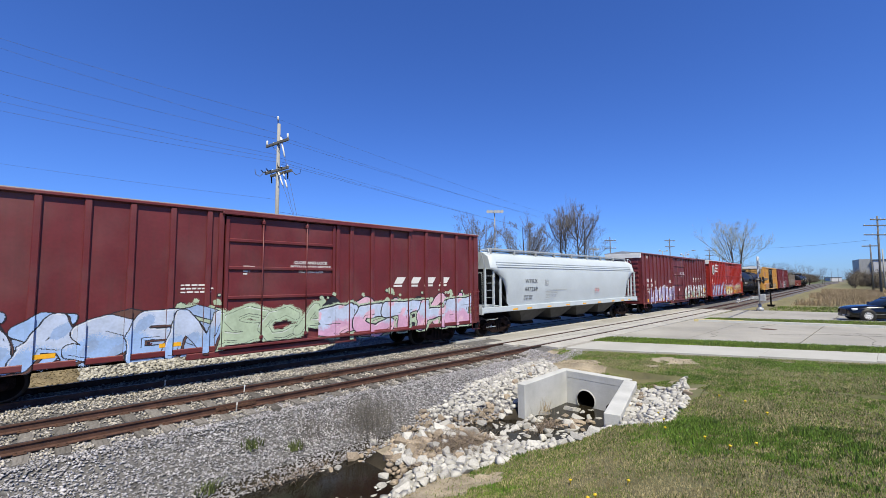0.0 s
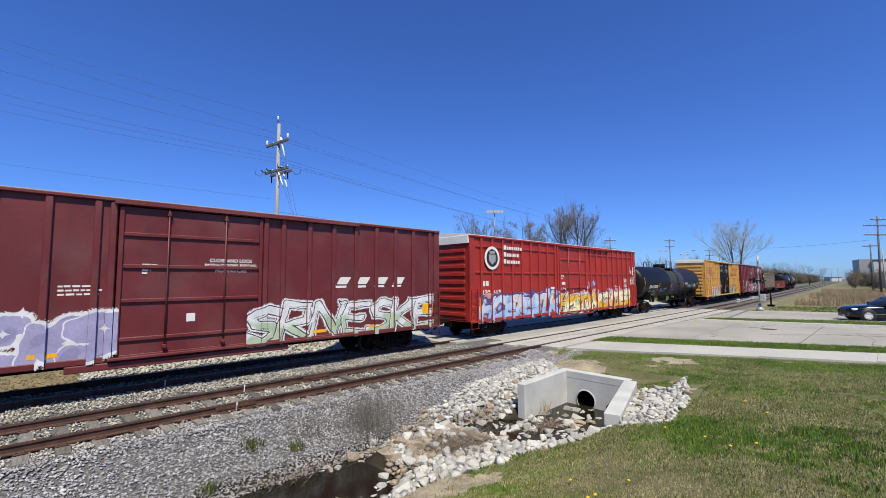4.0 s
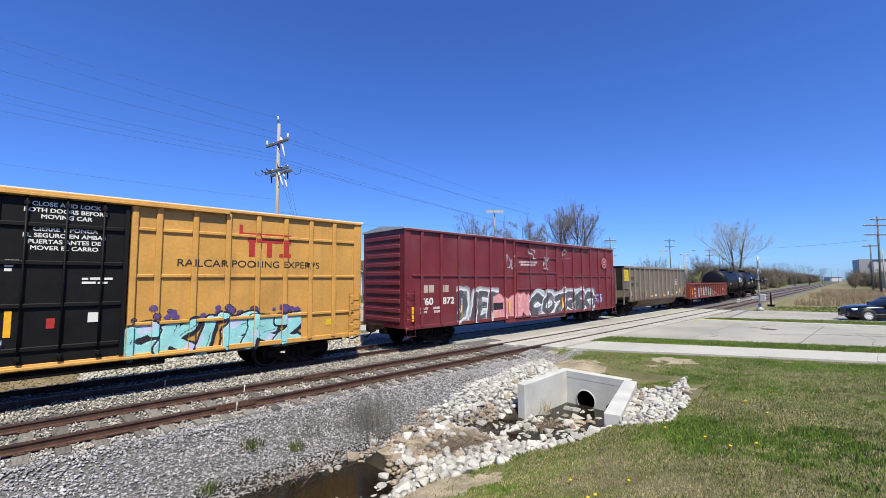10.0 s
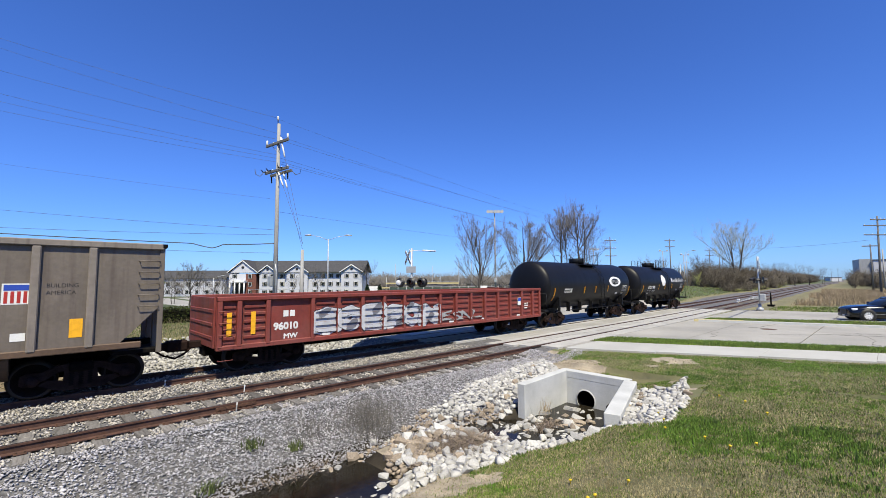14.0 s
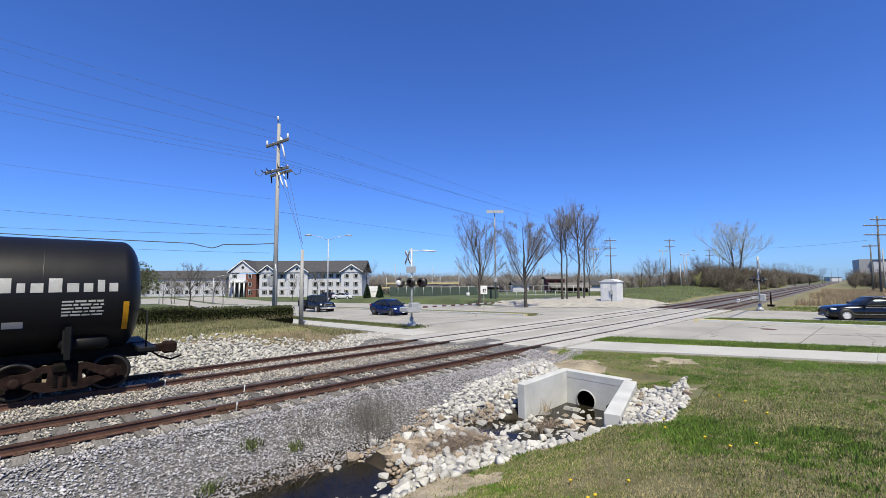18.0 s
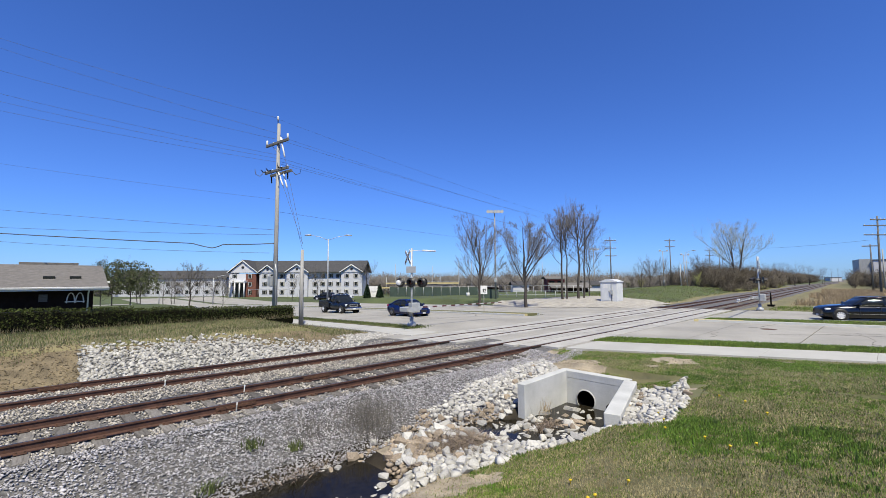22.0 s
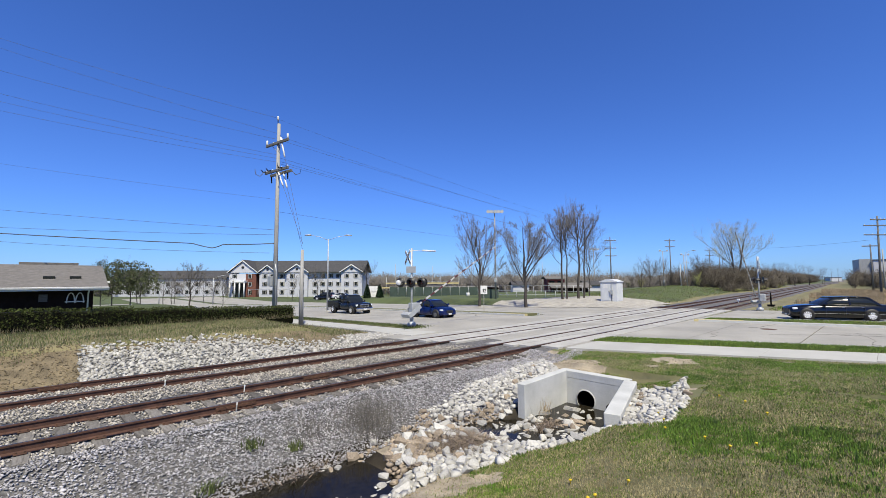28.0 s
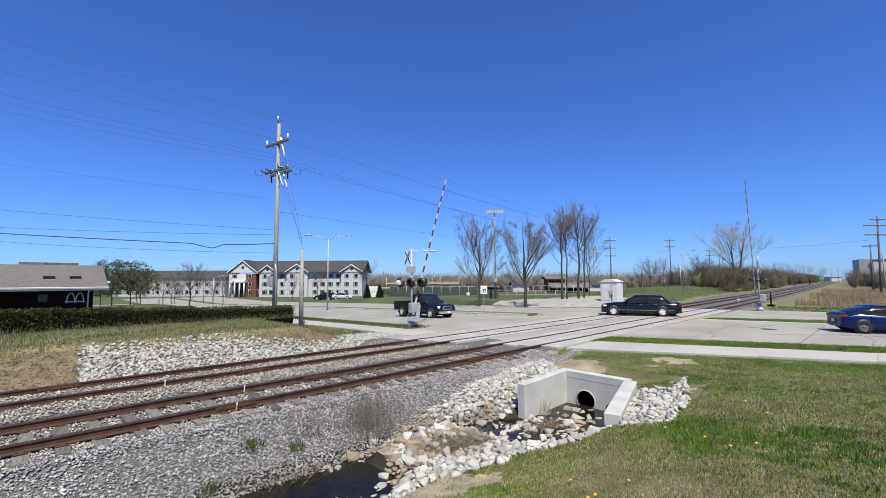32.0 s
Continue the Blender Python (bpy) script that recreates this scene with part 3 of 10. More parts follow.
for w0, w1 in ((25.72, 31.6), (31.63, 37.3), (39.4, 45.4), (45.43, lambda y: 51.8 - 0.33 * min(max(7 - y, 0), 12))):
    for y0, y1 in zip(joints, joints[1:]):
        bm = bmesh.new()
        strip(bm, w0, w1, y0 + 0.025, y1 - 0.025, -0.25, -0.035)
        part("slab", bm, M_ROAD, road)
    far = [19.9, 25, 30, 36, 43, 52, 64, 80, 110, 160]
    for y0, y1 in zip(far, far[1:]):
        bm = bmesh.new()
        strip(bm, w0, w1, y0 + 0.012, y1 - 0.012, -0.25 - (1.4 if y0 > 60 else 0), -0.035)
        part("slab", bm, M_ROAD, road)
bm = bmesh.new()
strip(bm, 21.2, 52.0, 7.0, 9.9, -0.25, -0.03)
part("slab", bm, M_ROAD, road)
bm = bmesh.new()
strip(bm, 21.2, 52.0, 16.95, 19.9, -0.25, -0.03)
part("slab", bm, M_ROAD, road)
bm = bmesh.new()
strip(bm, 37.35, 39.45, 7.0, 9.9, -0.25, -0.026)
part("slab", bm, M_ROAD, road)

# tar-filled cracks in the slabs
rng = random.Random(8)
for w, y, dw, dy, n in ((29.5, 4.5, 0.35, -0.5, 9), (30.5, 2.0, 0.05, -0.7, 8), (33.5, 6.0, 0.4, -0.15, 10), (27.5, 6.4, 0.5, 0.05, 8), (44.5, 3.0, -0.3, -0.5, 10), (35.5, -1.0, -0.4, -0.2, 9), (34.0, 23.0, 0.3, 0.5, 9), (29.0, 26.0, 0.4, -0.3, 9), (26.4, 0.5, 0.55, 0.03, 11), (39.8, 0.0, 0.6, 0.05, 10)):
    pts = []
    for k in range(n):
        pts.append((edge_x(w, y), y, -0.036))
        w, y = w + dw + rng.uniform(-0.25, 0.25), y + dy + rng.uniform(-0.25, 0.25)
    bm = bmesh.new()
    tube(bm, pts, 0.010, 4, 0.006)
    part("crack", bm, M_RUBBER, road, "dark crack filled with tar")

median = thing("median_strip", "grass median strip between concrete kerbs", "median", kind="structure")
def flare(w):
    """The median widens away from the crossing on the near side."""
    return lambda y: w - 0.2 * min(max(8.6 - y, 0), 14) if y < 15 else w


for a, b in ((-90, 9.4), (20.5, 90)):
    for w0, w1, m in ((flare(37.15), flare(37.5), M_CONCRETE), (39.3, 39.5, M_CONCRETE)):
        bm = bmesh.new()
        strip(bm, w0, w1, a, b, -0.25, 0.10)
        part("kerb", bm, m, median)
    bm = bmesh.new()
    strip(bm, flare(37.5), 39.3, a + 0.2, b - 0.2, -0.25, 0.085)
    part("grass", bm, M_GRASS_GROUND, median)
bm = bmesh.new()
strip(bm, flare(37.12), flare(37.52), 6.9, 9.45, -0.25, 0.108, 0.5)
part("kerb", bm, M_KERB_YELLOW, median, "kerb end in worn yellow paint")
bm = bmesh.new()
strip(bm, 37.27, 37.52, 20.4, 22.5, -0.25, 0.108)
part("kerb", bm, M_KERB_YELLOW, median, "kerb end in worn yellow paint")

walkway = thing("sidewalk", "pale concrete sidewalk with joints", "sidewalk", kind="structure")
ya = 9.6
while ya > -40:
    bm = bmesh.new()
    strip(bm, 21.35 - 0.05 * ya, 23.6, ya - 3.02, ya - 0.006, -0.25, -0.01)
    part("slab", bm, M_WALK, walkway)
    ya -= 3.022
ya = 17.3
while ya < 40:
    bm = bmesh.new()
    strip(bm, 22.6, 24.6, ya + 0.015, ya + 1.5, -0.25, 0.0)
    part("slab", bm, M_WALK, walkway)
    ya += 1.515
verge = thing("verge", "strip of grass between sidewalk and road", "verge", kind="structure")
for y0, y1, w0, w1 in ((-60, 9.9, 23.62, 25.5), (21.5, 60, 24.65, 25.9)):
    bm = bmesh.new()
    strip(bm, w0, w1, y0, y1, -0.25, -0.012 if y0 < 0 else 0.03)
    part("grass", bm, M_GRASS_GROUND, verge)
    bm = bmesh.new()
    strip(bm, 25.5 if y0 < 0 else 25.9, 25.7 if y0 < 0 else 26.0, y0, y1, -0.25, 0.02)
    part("kerb", bm, M_CONCRETE, verge)

# ---- the railway ----
def along(bm, profile, y0, xa, xb, step=2.0):
    """A profile of (across, up) drawn along the curved line at y0."""
    rows = []
    for x in spread((xa, xb, step)):
        h = math.atan(0.0008 * min(max(x - 10, 0), 55))
        rows.append([bm.verts.new((x - math.sin(h) * a, y0 + bend(x) + math.cos(h) * a, z)) for a, z in profile])
    n = len(profile)
    for A, B in zip(rows, rows[1:]):
        for k in range(n):
            bm.faces.new((A[k], A[(k + 1) % n], B[(k + 1) % n], B[k]))
    bm.faces.new(rows[0][::-1])
    bm.faces.new(rows[-1])
    bmesh.ops.recalc_face_normals(bm, faces=bm.faces)


RAIL = [(-0.07, -0.17), (0.07, -0.17), (0.07, -0.155), (0.012, -0.135), (0.012, -0.045), (0.036, -0.035), (0.036, -0.004), (0.028, 0.0),
        (-0.028, 0.0), (-0.036, -0.004), (-0.036, -0.035), (-0.012, -0.045), (-0.012, -0.135), (-0.07, -0.155)]
track_near = thing("near_track", "rusty railway track on grey timber ties in ballast", "railway track", "tracks", kind="structure")
track_far = thing("far_track", "main railway track with worn rails in ballast", "railway track", "tracks", kind="structure")
for tr, yc in ((track_near, NEAR_Y), (track_far, FAR_Y)):
    for s in (-1, 1):
        bm = bmesh.new()
        along(bm, RAIL, yc + s * GAUGE / 2, -150, 10, 80)
        part("rail", bm, M_RAIL, tr)
        bm = bmesh.new()
        along(bm, RAIL, yc + s * GAUGE / 2, 10, 70, 3)
        part("rail", bm, M_RAIL, tr)
        bm = bmesh.new()
        along(bm, RAIL, yc + s * GAUGE / 2, 70, 700, 90)
        part("rail", bm, M_RAIL, tr)
        for xa, xb, st in ((-150, 10, 80), (10, 70, 3), (70, 700, 90)):
            bm = bmesh.new()
            along(bm, [(-0.022, 0.0005), (0.022, 0.0005), (0.018, 0.003), (-0.018, 0.003)], yc + s * GAUGE / 2, xa, xb, st)
            part("running_surface", bm, M_RAILTOP, tr)
bm = bmesh.new()
box(bm, -0.115, 0.115, -1.32, 1.32, -0.34, -0.165, 0.012)
tie0 = part("tie", bm, M_TIE, track_near, at=(-30, NEAR_Y, 0))
bm = bmesh.new()
box(bm, -0.09, 0.09, -0.17, 0.17, -0.167, -0.152, 0.004)
for sx in (-0.06, 0.06):
    for sy in (-0.1, 0.1):
        box(bm, sx - 0.012, sx + 0.012, sy - 0.015, sy + 0.015, -0.155, -0.13)
plate0 = part("tie_plate", bm, M_RUST, track_near, at=(-30, NEAR_Y - GAUGE / 2, 0))
rng = random.Random(4)
for tr, yc, zoff in ((track_near, NEAR_Y, 0.0), (track_far, FAR_Y, -0.02)):
    x = -9.0
    while x < 14.6 - (0.9 if yc > 13 else 0):
        again(tie0, tr, pose(x + rng.uniform(-0.05, 0.05), yc + rng.uniform(-0.06, 0.06), zoff + rng.uniform(-0.015, 0.012), 0, 0, rng.uniform(-2.5, 2.5)))
        for s in (-1, 1):
            again(plate0, tr, (x, yc + s * GAUGE / 2, 0))
        x += 0.55
    x = 48.0
    while x < 95:
        again(tie0, tr, pose(x, yc + bend(x), zoff, 0, 0, heading(x)))
        x += 0.55
# fishplates over the rail joints
bm = bmesh.new()
for s in (-1, 1):
    box(bm, -0.45, 0.45, s * 0.014, s * 0.045, -0.13, -0.045, 0.006)
for bx in (-0.36, -0.22, -0.08, 0.08, 0.22, 0.36):
    box(bm, bx - 0.018, bx + 0.018, -0.065, 0.065, -0.105, -0.07, 0.006)
jb = part("joint_bar", bm, M_RUST, track_near, at=(3.4, NEAR_Y - GAUGE / 2, 0))
for tr, x, y in ((track_near, 6.2, NEAR_Y + GAUGE / 2), (track_near, -5, NEAR_Y - GAUGE / 2), (track_near, 11.8, NEAR_Y - GAUGE / 2), (track_far, 0.4, FAR_Y + GAUGE / 2), (track_far, 9.2, FAR_Y + GAUGE / 2),
                 (track_far, 5.1, FAR_Y - GAUGE / 2), (track_far, 12.3, FAR_Y + GAUGE / 2)):
    again(jb, tr, (x, y, 0))

# concrete panels of the level crossing
crossing = thing("level_crossing", "grey concrete panels between rails on a level crossing", "level crossing", kind="structure")
for yc in (NEAR_Y, FAR_Y):
    bands = [(-GAUGE / 2 + 0.14, -0.02), (0.02, GAUGE / 2 - 0.14), (GAUGE / 2 + 0.11, GAUGE / 2 + (0.55 if yc == NEAR_Y else 0.95)), (-GAUGE / 2 - (0.95 if yc == NEAR_Y else 0.55), -GAUGE / 2 - 0.11)]
    for a, b in bands:
        x = edge_x(21.0, yc + (a + b) / 2)
        end = edge_x(52.0, yc)
        while x < end:
            x2 = min(x + 2.44, end)
            bm = bmesh.new()
            along(bm, [(a, -0.3), (b, -0.3), (b, -0.012), (a, -0.012)], yc, x + 0.012, x2 - 0.012, 1.3)
            part("panel", bm, M_PANEL, crossing)
            x = x2
    for s in (-1, 1):
        for a, b in ((-0.14, -0.036), (0.036, 0.11)):
            bm = bmesh.new()
            aa, bb = (a, b) if s > 0 else (-b, -a)
            along(bm, [(s * GAUGE / 2 + aa, -0.3), (s * GAUGE / 2 + bb, -0.3), (s * GAUGE / 2 + bb, -0.05), (s * GAUGE / 2 + aa, -0.05)], yc, edge_x(21, yc), edge_x(52, yc), 3)
            part("flangeway", bm, M_RUBBER, crossing)

for x in range(16, 46, 3):
    bm = bmesh.new()
    along(bm, [(1.33, -0.3), (2.40, -0.3), (2.40, -0.016), (1.33, -0.016)], NEAR_Y, max(x + 0.012, edge_x(21.2, 13.4)), x + 2.988, 1.5)
    part("infill_slab", bm, M_ROAD, crossing)

# ---- loose stones ----
def stone_shapes(n, seed, flat=0.75, pts=13):
    """Angular stones: hulls of points thrown on a squashed sphere."""
    r = np.random.RandomState(seed)
    out = []
    for k in range(n):
        p = r.normal(size=(pts, 3))
        p /= np.linalg.norm(p, axis=1)[:, None]
        p = np.sign(p) * np.abs(p) ** 0.8 * r.uniform(0.82, 1.1, (pts, 1)) * (r.uniform(0.9, 1.3), r.uniform(0.75, 1.0), flat * r.uniform(0.75, 1.1))
        bm = bmesh.new()
        for c in p:
            bm.verts.new(c)
        bmesh.ops.convex_hull(bm, input=bm.verts[:])
        for v in [v for v in bm.verts if not v.link_faces]:
            bm.verts.remove(v)
        bm.verts.index_update()
        out.append((np.array([v.co[:] for v in bm.verts]), np.array([[v.index for v in f.verts] for f in bm.faces])))
        bm.free()
    return out


def pebbles(name, places, sizes, seed, mat, label, category, pts=10):
    """Very many stones as one mesh."""
    shapes = stone_shapes(12, seed, pts=pts)
    r = np.random.RandomState(seed)
    P, S = np.asarray(places), np.asarray(sizes)
    pick = r.randint(0, 12, len(P))
    Vs, Fs, base = [], [], 0
    for k, (v, f) in enumerate(shapes):
        p, s = P[pick == k], S[pick == k]
        n = len(p)
        V = v[None] * s[:, None, None]
        a, t = r.uniform(0, 6.283, n), r.uniform(-0.7, 0.7, n)
        ca, sa, ct, st = np.cos(a)[:, None], np.sin(a)[:, None], np.cos(t)[:, None], np.sin(t)[:, None]
        x, y, z = V[..., 0], V[..., 1] * ct - V[..., 2] * st, V[..., 1] * st + V[..., 2] * ct
        Vs.append((np.stack([x * ca - y * sa, x * sa + y * ca, z], -1) + p[:, None, :]).reshape(-1, 3))
        Fs.append((f[None] + base + (np.arange(n) * len(v))[:, None, None]).reshape(-1, 3))
        base += n * len(v)
    W, F = np.concatenate(Vs), np.concatenate(Fs)
    me = bpy.data.meshes.new(name)
    me.vertices.add(len(W))
    me.vertices.foreach_set("co", W.reshape(-1))
    me.loops.add(F.size)
    me.loops.foreach_set("vertex_index", F.reshape(-1).astype(np.int32))
    me.polygons.add(len(F))
    me.polygons.foreach_set("loop_start", np.arange(0, F.size, 3, dtype=np.int32))
    me.update()
    me.validate()
    me.materials.append(mat)
    return tagged(new(name, me), label, category, kind="stuff")


rng = random.Random(11)
pl, sz, pl2, sz2 = [], [], [], []
while len(pl) < 46000:
    x = rng.uniform(-7, 15.6) if rng.random() < 0.9 else rng.uniform(15.6, 18.5)
    y = rng.uniform(7.9, 10.7)
    if x > 15.2 and y > 9.3 or y < pool_far(x) - 0.1 or x > 13 and y < 9.1 - rng.random() * 0.5:
        continue
    pl.append((x, y, ground_z(x, y) + rng.uniform(-0.004, 0.034)))
    sz.append(rng.uniform(0.018, 0.036) * rng.choice((0.8, 1.0, 1.0, 1.25)))
while len(pl2) < 30000:
    y = rng.uniform(10.2, 17.6)
    x = rng.uniform(-9, edge_x(20.9, y))
    d1, d2 = abs(abs(y - NEAR_Y) - GAUGE / 2), abs(abs(y - FAR_Y) - GAUGE / 2)
    if min(d1, d2) < 0.09:
        continue
    on_tie = abs(y - NEAR_Y) < 1.32 and abs(((x + 9.0) / 0.55) % 1 - 0.5) > 0.27
    if on_tie and rng.random() < 0.93:
        continue
    h = -0.19 if abs(y - NEAR_Y) < 1.5 else (-0.13 if y < 14 else -0.15)
    if y > 16.7:
        h = ground_z(x, y)
    pl2.append((x, y, h + rng.uniform(-0.03, 0.022)))
    sz2.append(rng.uniform(0.024, 0.046))
pebbles("ballast", pl, sz, 3, M_BALLAST, "blue-grey crushed stone ballast on the track shoulder", "ballast", 8)
pebbles("ballast", pl2, sz2, 5, M_BALLAST_OLD, "pale dusty crushed stone ballast between the rails", "ballast", 8)

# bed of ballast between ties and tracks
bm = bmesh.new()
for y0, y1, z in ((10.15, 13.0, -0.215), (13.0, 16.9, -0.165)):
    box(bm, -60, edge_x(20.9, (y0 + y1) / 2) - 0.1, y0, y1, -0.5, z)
tagged(part("ballast_bed", bm, M_BALLAST_BED_SHADE), "packed ballast bed under two tracks", "ballast bed", kind="structure")
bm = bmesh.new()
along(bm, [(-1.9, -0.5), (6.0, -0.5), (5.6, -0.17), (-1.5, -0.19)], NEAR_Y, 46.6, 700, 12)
tagged(part("ballast_bed", bm, M_BALLAST_BED_SHADE), "ballast bed of the tracks beyond the crossing", "ballast bed", kind="structure")


def rocks(parent, name, spots, seed, mats):
    """Rubble as single stones on a few shared meshes."""
    meshes = []
    for k, (v, f) in enumerate(stone_shapes(14, seed, 0.85, 15)):
        bm = bmesh.new()
        vs = [bm.verts.new(c) for c in v]
        for q in f:
            bm.faces.new([vs[i] for i in q])
        bmesh.ops.dissolve_limit(bm, angle_limit=0.22, verts=bm.verts[:], edges=bm.edges[:])
        bmesh.ops.bevel(bm, geom=bm.edges[:], offset=0.045, segments=1, affect="EDGES", clamp_overlap=True)
        me = bpy.data.meshes.new(name)
        bm.to_mesh(me)
        bm.free()
        me.materials.append(mats[0] if k < 10 else mats[-1])
        meshes.append(me)
    r = random.Random(seed)
    for x, y, z, s in spots:
        o = new(name, meshes[r.randrange(8, 14) if is_tan(x, y) else r.randrange(11)])
        o.parent = parent
        o.matrix_basis = pose(x, y, z, r.uniform(-25, 25), r.uniform(-25, 25), r.uniform(0, 360)) @ Matrix.Diagonal((s, s * r.uniform(0.8, 1.1), s * r.uniform(0.75, 1.05), 1))


rng = random.Random(21)


def rock_top(x):
    """How far up the ballast slope the rubble reaches."""
    return float(np.interp(x, (3.6, 5.4, 6.6, 7.9, 8.9, 9.9, 11.4, 13.0, 14.4), (8.4, 8.5, 8.75, 9.1, 9.2, 9.35, 9.3, 9.4, 9.5)))


def on_bar(x, y):
    """The muddy bar between the pools, with flattened reeds on it."""
    return ((x - 7.25 + 0.35 * (y - 7.2)) / 0.95) ** 2 + ((y - 7.15) / 0.5) ** 2 < 1 + 0.6 * noise.noise((x * 2, y * 2, 3))


def is_tan(x, y):
    return on_bar(x, y) or 5.2 < x < 7.9 and y > 6.9 and noise.noise((x * 1.4, y * 1.4, 6)) > -0.25 or 10.2 < x < 11.6 and 5.7 < y < 6.9 or 8.2 < x < 9.8 and 7.6 < y < 8.5


def rock_ok(x, y):
    lo = 4.4 + (x - 9.3) * 0.31
    if y > pool_far(x):
        if y < 7.85 and x > 9.5:
            return False
        return 4.3 < x < 14.4 and y < rock_top(x) + 0.15 * noise.noise((x * 3, y * 3, 0)) and x - 12.9 < (y - 8.0) * 0.9
    if x > 9.15:
        if y > 7.3 and x > 9.5 or x > 12.3 and y > lo - 0.4:
            return False
        if x > 12.5 and y > 4.25:
            return False
        if y < lo - 0.12:
            return max(lo - 1.5, 3.35 + 0.3 * max(x - 12.4, 0)) < y and x < 13.5 and rng.random() < 0.9 - 0.25 * (x > 11.4)
        if y < lo + 0.6:
            return False
        if y < lo + 1.1 and x < 10.6:
            return True
        if y < 6.3 and x < 10.5:
            return rng.random() < 0.75
        return rng.random() < (0.16 if y > 6.75 and x < 10.9 else (0.16 if 9.8 < x < 11.4 and 6.0 < y < 6.8 else 0.004))
    if y < rock_low(x) + 0.12 * noise.noise((x * 4, y * 4, 0)):
        return False
    if on_bar(x, y):
        return rng.random() < 0.22
    if y < pool_near(x) + 0.15:
        return x > 4.6 + 0.5 * rng.random() or y > 6.7 and x > 4.0 and rng.random() < 0.5
    if 4.85 + 1.0 * max(y - 7.0, 0) < x < 8.0:
        return True
    if 8.0 <= x < 8.5:
        return rng.random() < 0.5
    return rng.random() < (0.7 if y < 6.3 else 0.05) if x > 8.0 and y < 7.2 else False


spots, grid = [], {}
tries = 0
while len(spots) < 1600 and tries < 70000:
    tries += 1
    x, y = rng.uniform(3.2, 14.6), rng.uniform(2.8, 9.9)
    s = rng.choice((0.08, 0.09, 0.10, 0.11, 0.12, 0.13, 0.15, 0.17, 0.19)) * (0.72 if y > 8.6 or x > 9.15 and y < 5 else (0.88 if x < 8 else 1.0))
    near = [q for i in (-1, 0, 1) for j in (-1, 0, 1) for q in grid.get((int(x * 3) + i, int(y * 3) + j), ())]
    if not rock_ok(x, y) or any((x - a) ** 2 + (y - b) ** 2 < (0.62 * (s + c)) ** 2 for a, b, _, c in near):
        continue
    q = (x, y, max(ground_z(x, y), -1.2) + s * 0.3, s)
    spots.append(q)
    grid.setdefault((int(x * 3), int(y * 3)), []).append(q)
spots.sort(key=lambda q: -q[3])
for x, y, r_ in ((10.75, 6.35, 0.2), (11.0, 6.2, 0.17), (11.25, 6.0, 0.16), (10.5, 6.1, 0.18), (11.55, 6.2, 0.12), (10.2, 6.0, 0.17), (9.6, 7.0, 0.16), (11.9, 6.6, 0.10), (9.0, 7.6, 0.15)):
    spots.insert(0, (x, y, -1.12, r_))
rocks(ground, "stone", spots[:300], 7, (M_RIPRAP, M_RIPRAP_TAN))
rest_ = [q for q in spots[300:] if is_tan(q[0], q[1])]
pebbles("rubble", [q[:3] for q in rest_], [q[3] for q in rest_], 27, M_RIPRAP_TAN, "tan limestone rubble in the ditch", "rubble", 13)
rest_ = [q for q in spots[300:] if not is_tan(q[0], q[1])]
pebbles("rubble", [q[:3] for q in rest_], [q[3] for q in rest_], 17, M_RIPRAP, "small pale limestone rubble beside the ditch", "rubble", 13)
small, ss = [], []
while len(small) < 3000:
    x, y = rng.uniform(3.2, 14.4), rng.uniform(2.8, 9.9)
    if rock_ok(x, y):
        small.append((x, y, max(ground_z(x, y), -1.2) + 0.02))
        ss.append(rng.uniform(0.025, 0.06))
both = sorted(zip(small, ss), key=lambda q: not is_tan(q[0][0], q[0][1]))
small, ss = [q[0] for q in both], [q[1] for q in both]
pebbles("rubble", small[:500], ss[:500], 18, M_RIPRAP_TAN, "tan broken stones between larger rubble", "rubble")
pebbles("rubble", small[500:], ss[500:], 28, M_RIPRAP, "pale broken stones between larger rubble", "rubble")
clods = []
while len(clods) < 3800:
    x, y = rng.uniform(-9, 1.1), rng.uniform(18.6, 22.3)
    if rng.random() < smooth(18.4, 19.8, y):
        clods.append((x, y, ground_z(x, y) + 0.01))
pebbles("clod", clods, [rng.uniform(0.015, 0.05) for q in clods], 29, M_CLAY, "brown clods of turned earth beyond the tracks", "soil")
far, fs = [], []
while len(far) < 5600:
    x, y = rng.uniform(1.0, 14.2), rng.uniform(18.0, 22.4)
    if y > 21.9 - 0.30 * max(x - 6, 0) + rng.uniform(-0.5, 0.4):
        continue
    far.append((x, y, ground_z(x, y) + 0.02))
    fs.append(rng.uniform(0.05, 0.12))
pebbles("rubble", far, fs, 19, M_GREYROCK, "pale limestone rubble facing the bank beyond the tracks", "rubble")

# ---- the train ----
def travelled(t):
    """How far the train has come, in metres, since the start."""
    return 10.25 * t + 0.0475 * t * t - 0.00073 * t ** 3


CARS, AXLES = [], []
WHEEL_R = 0.457


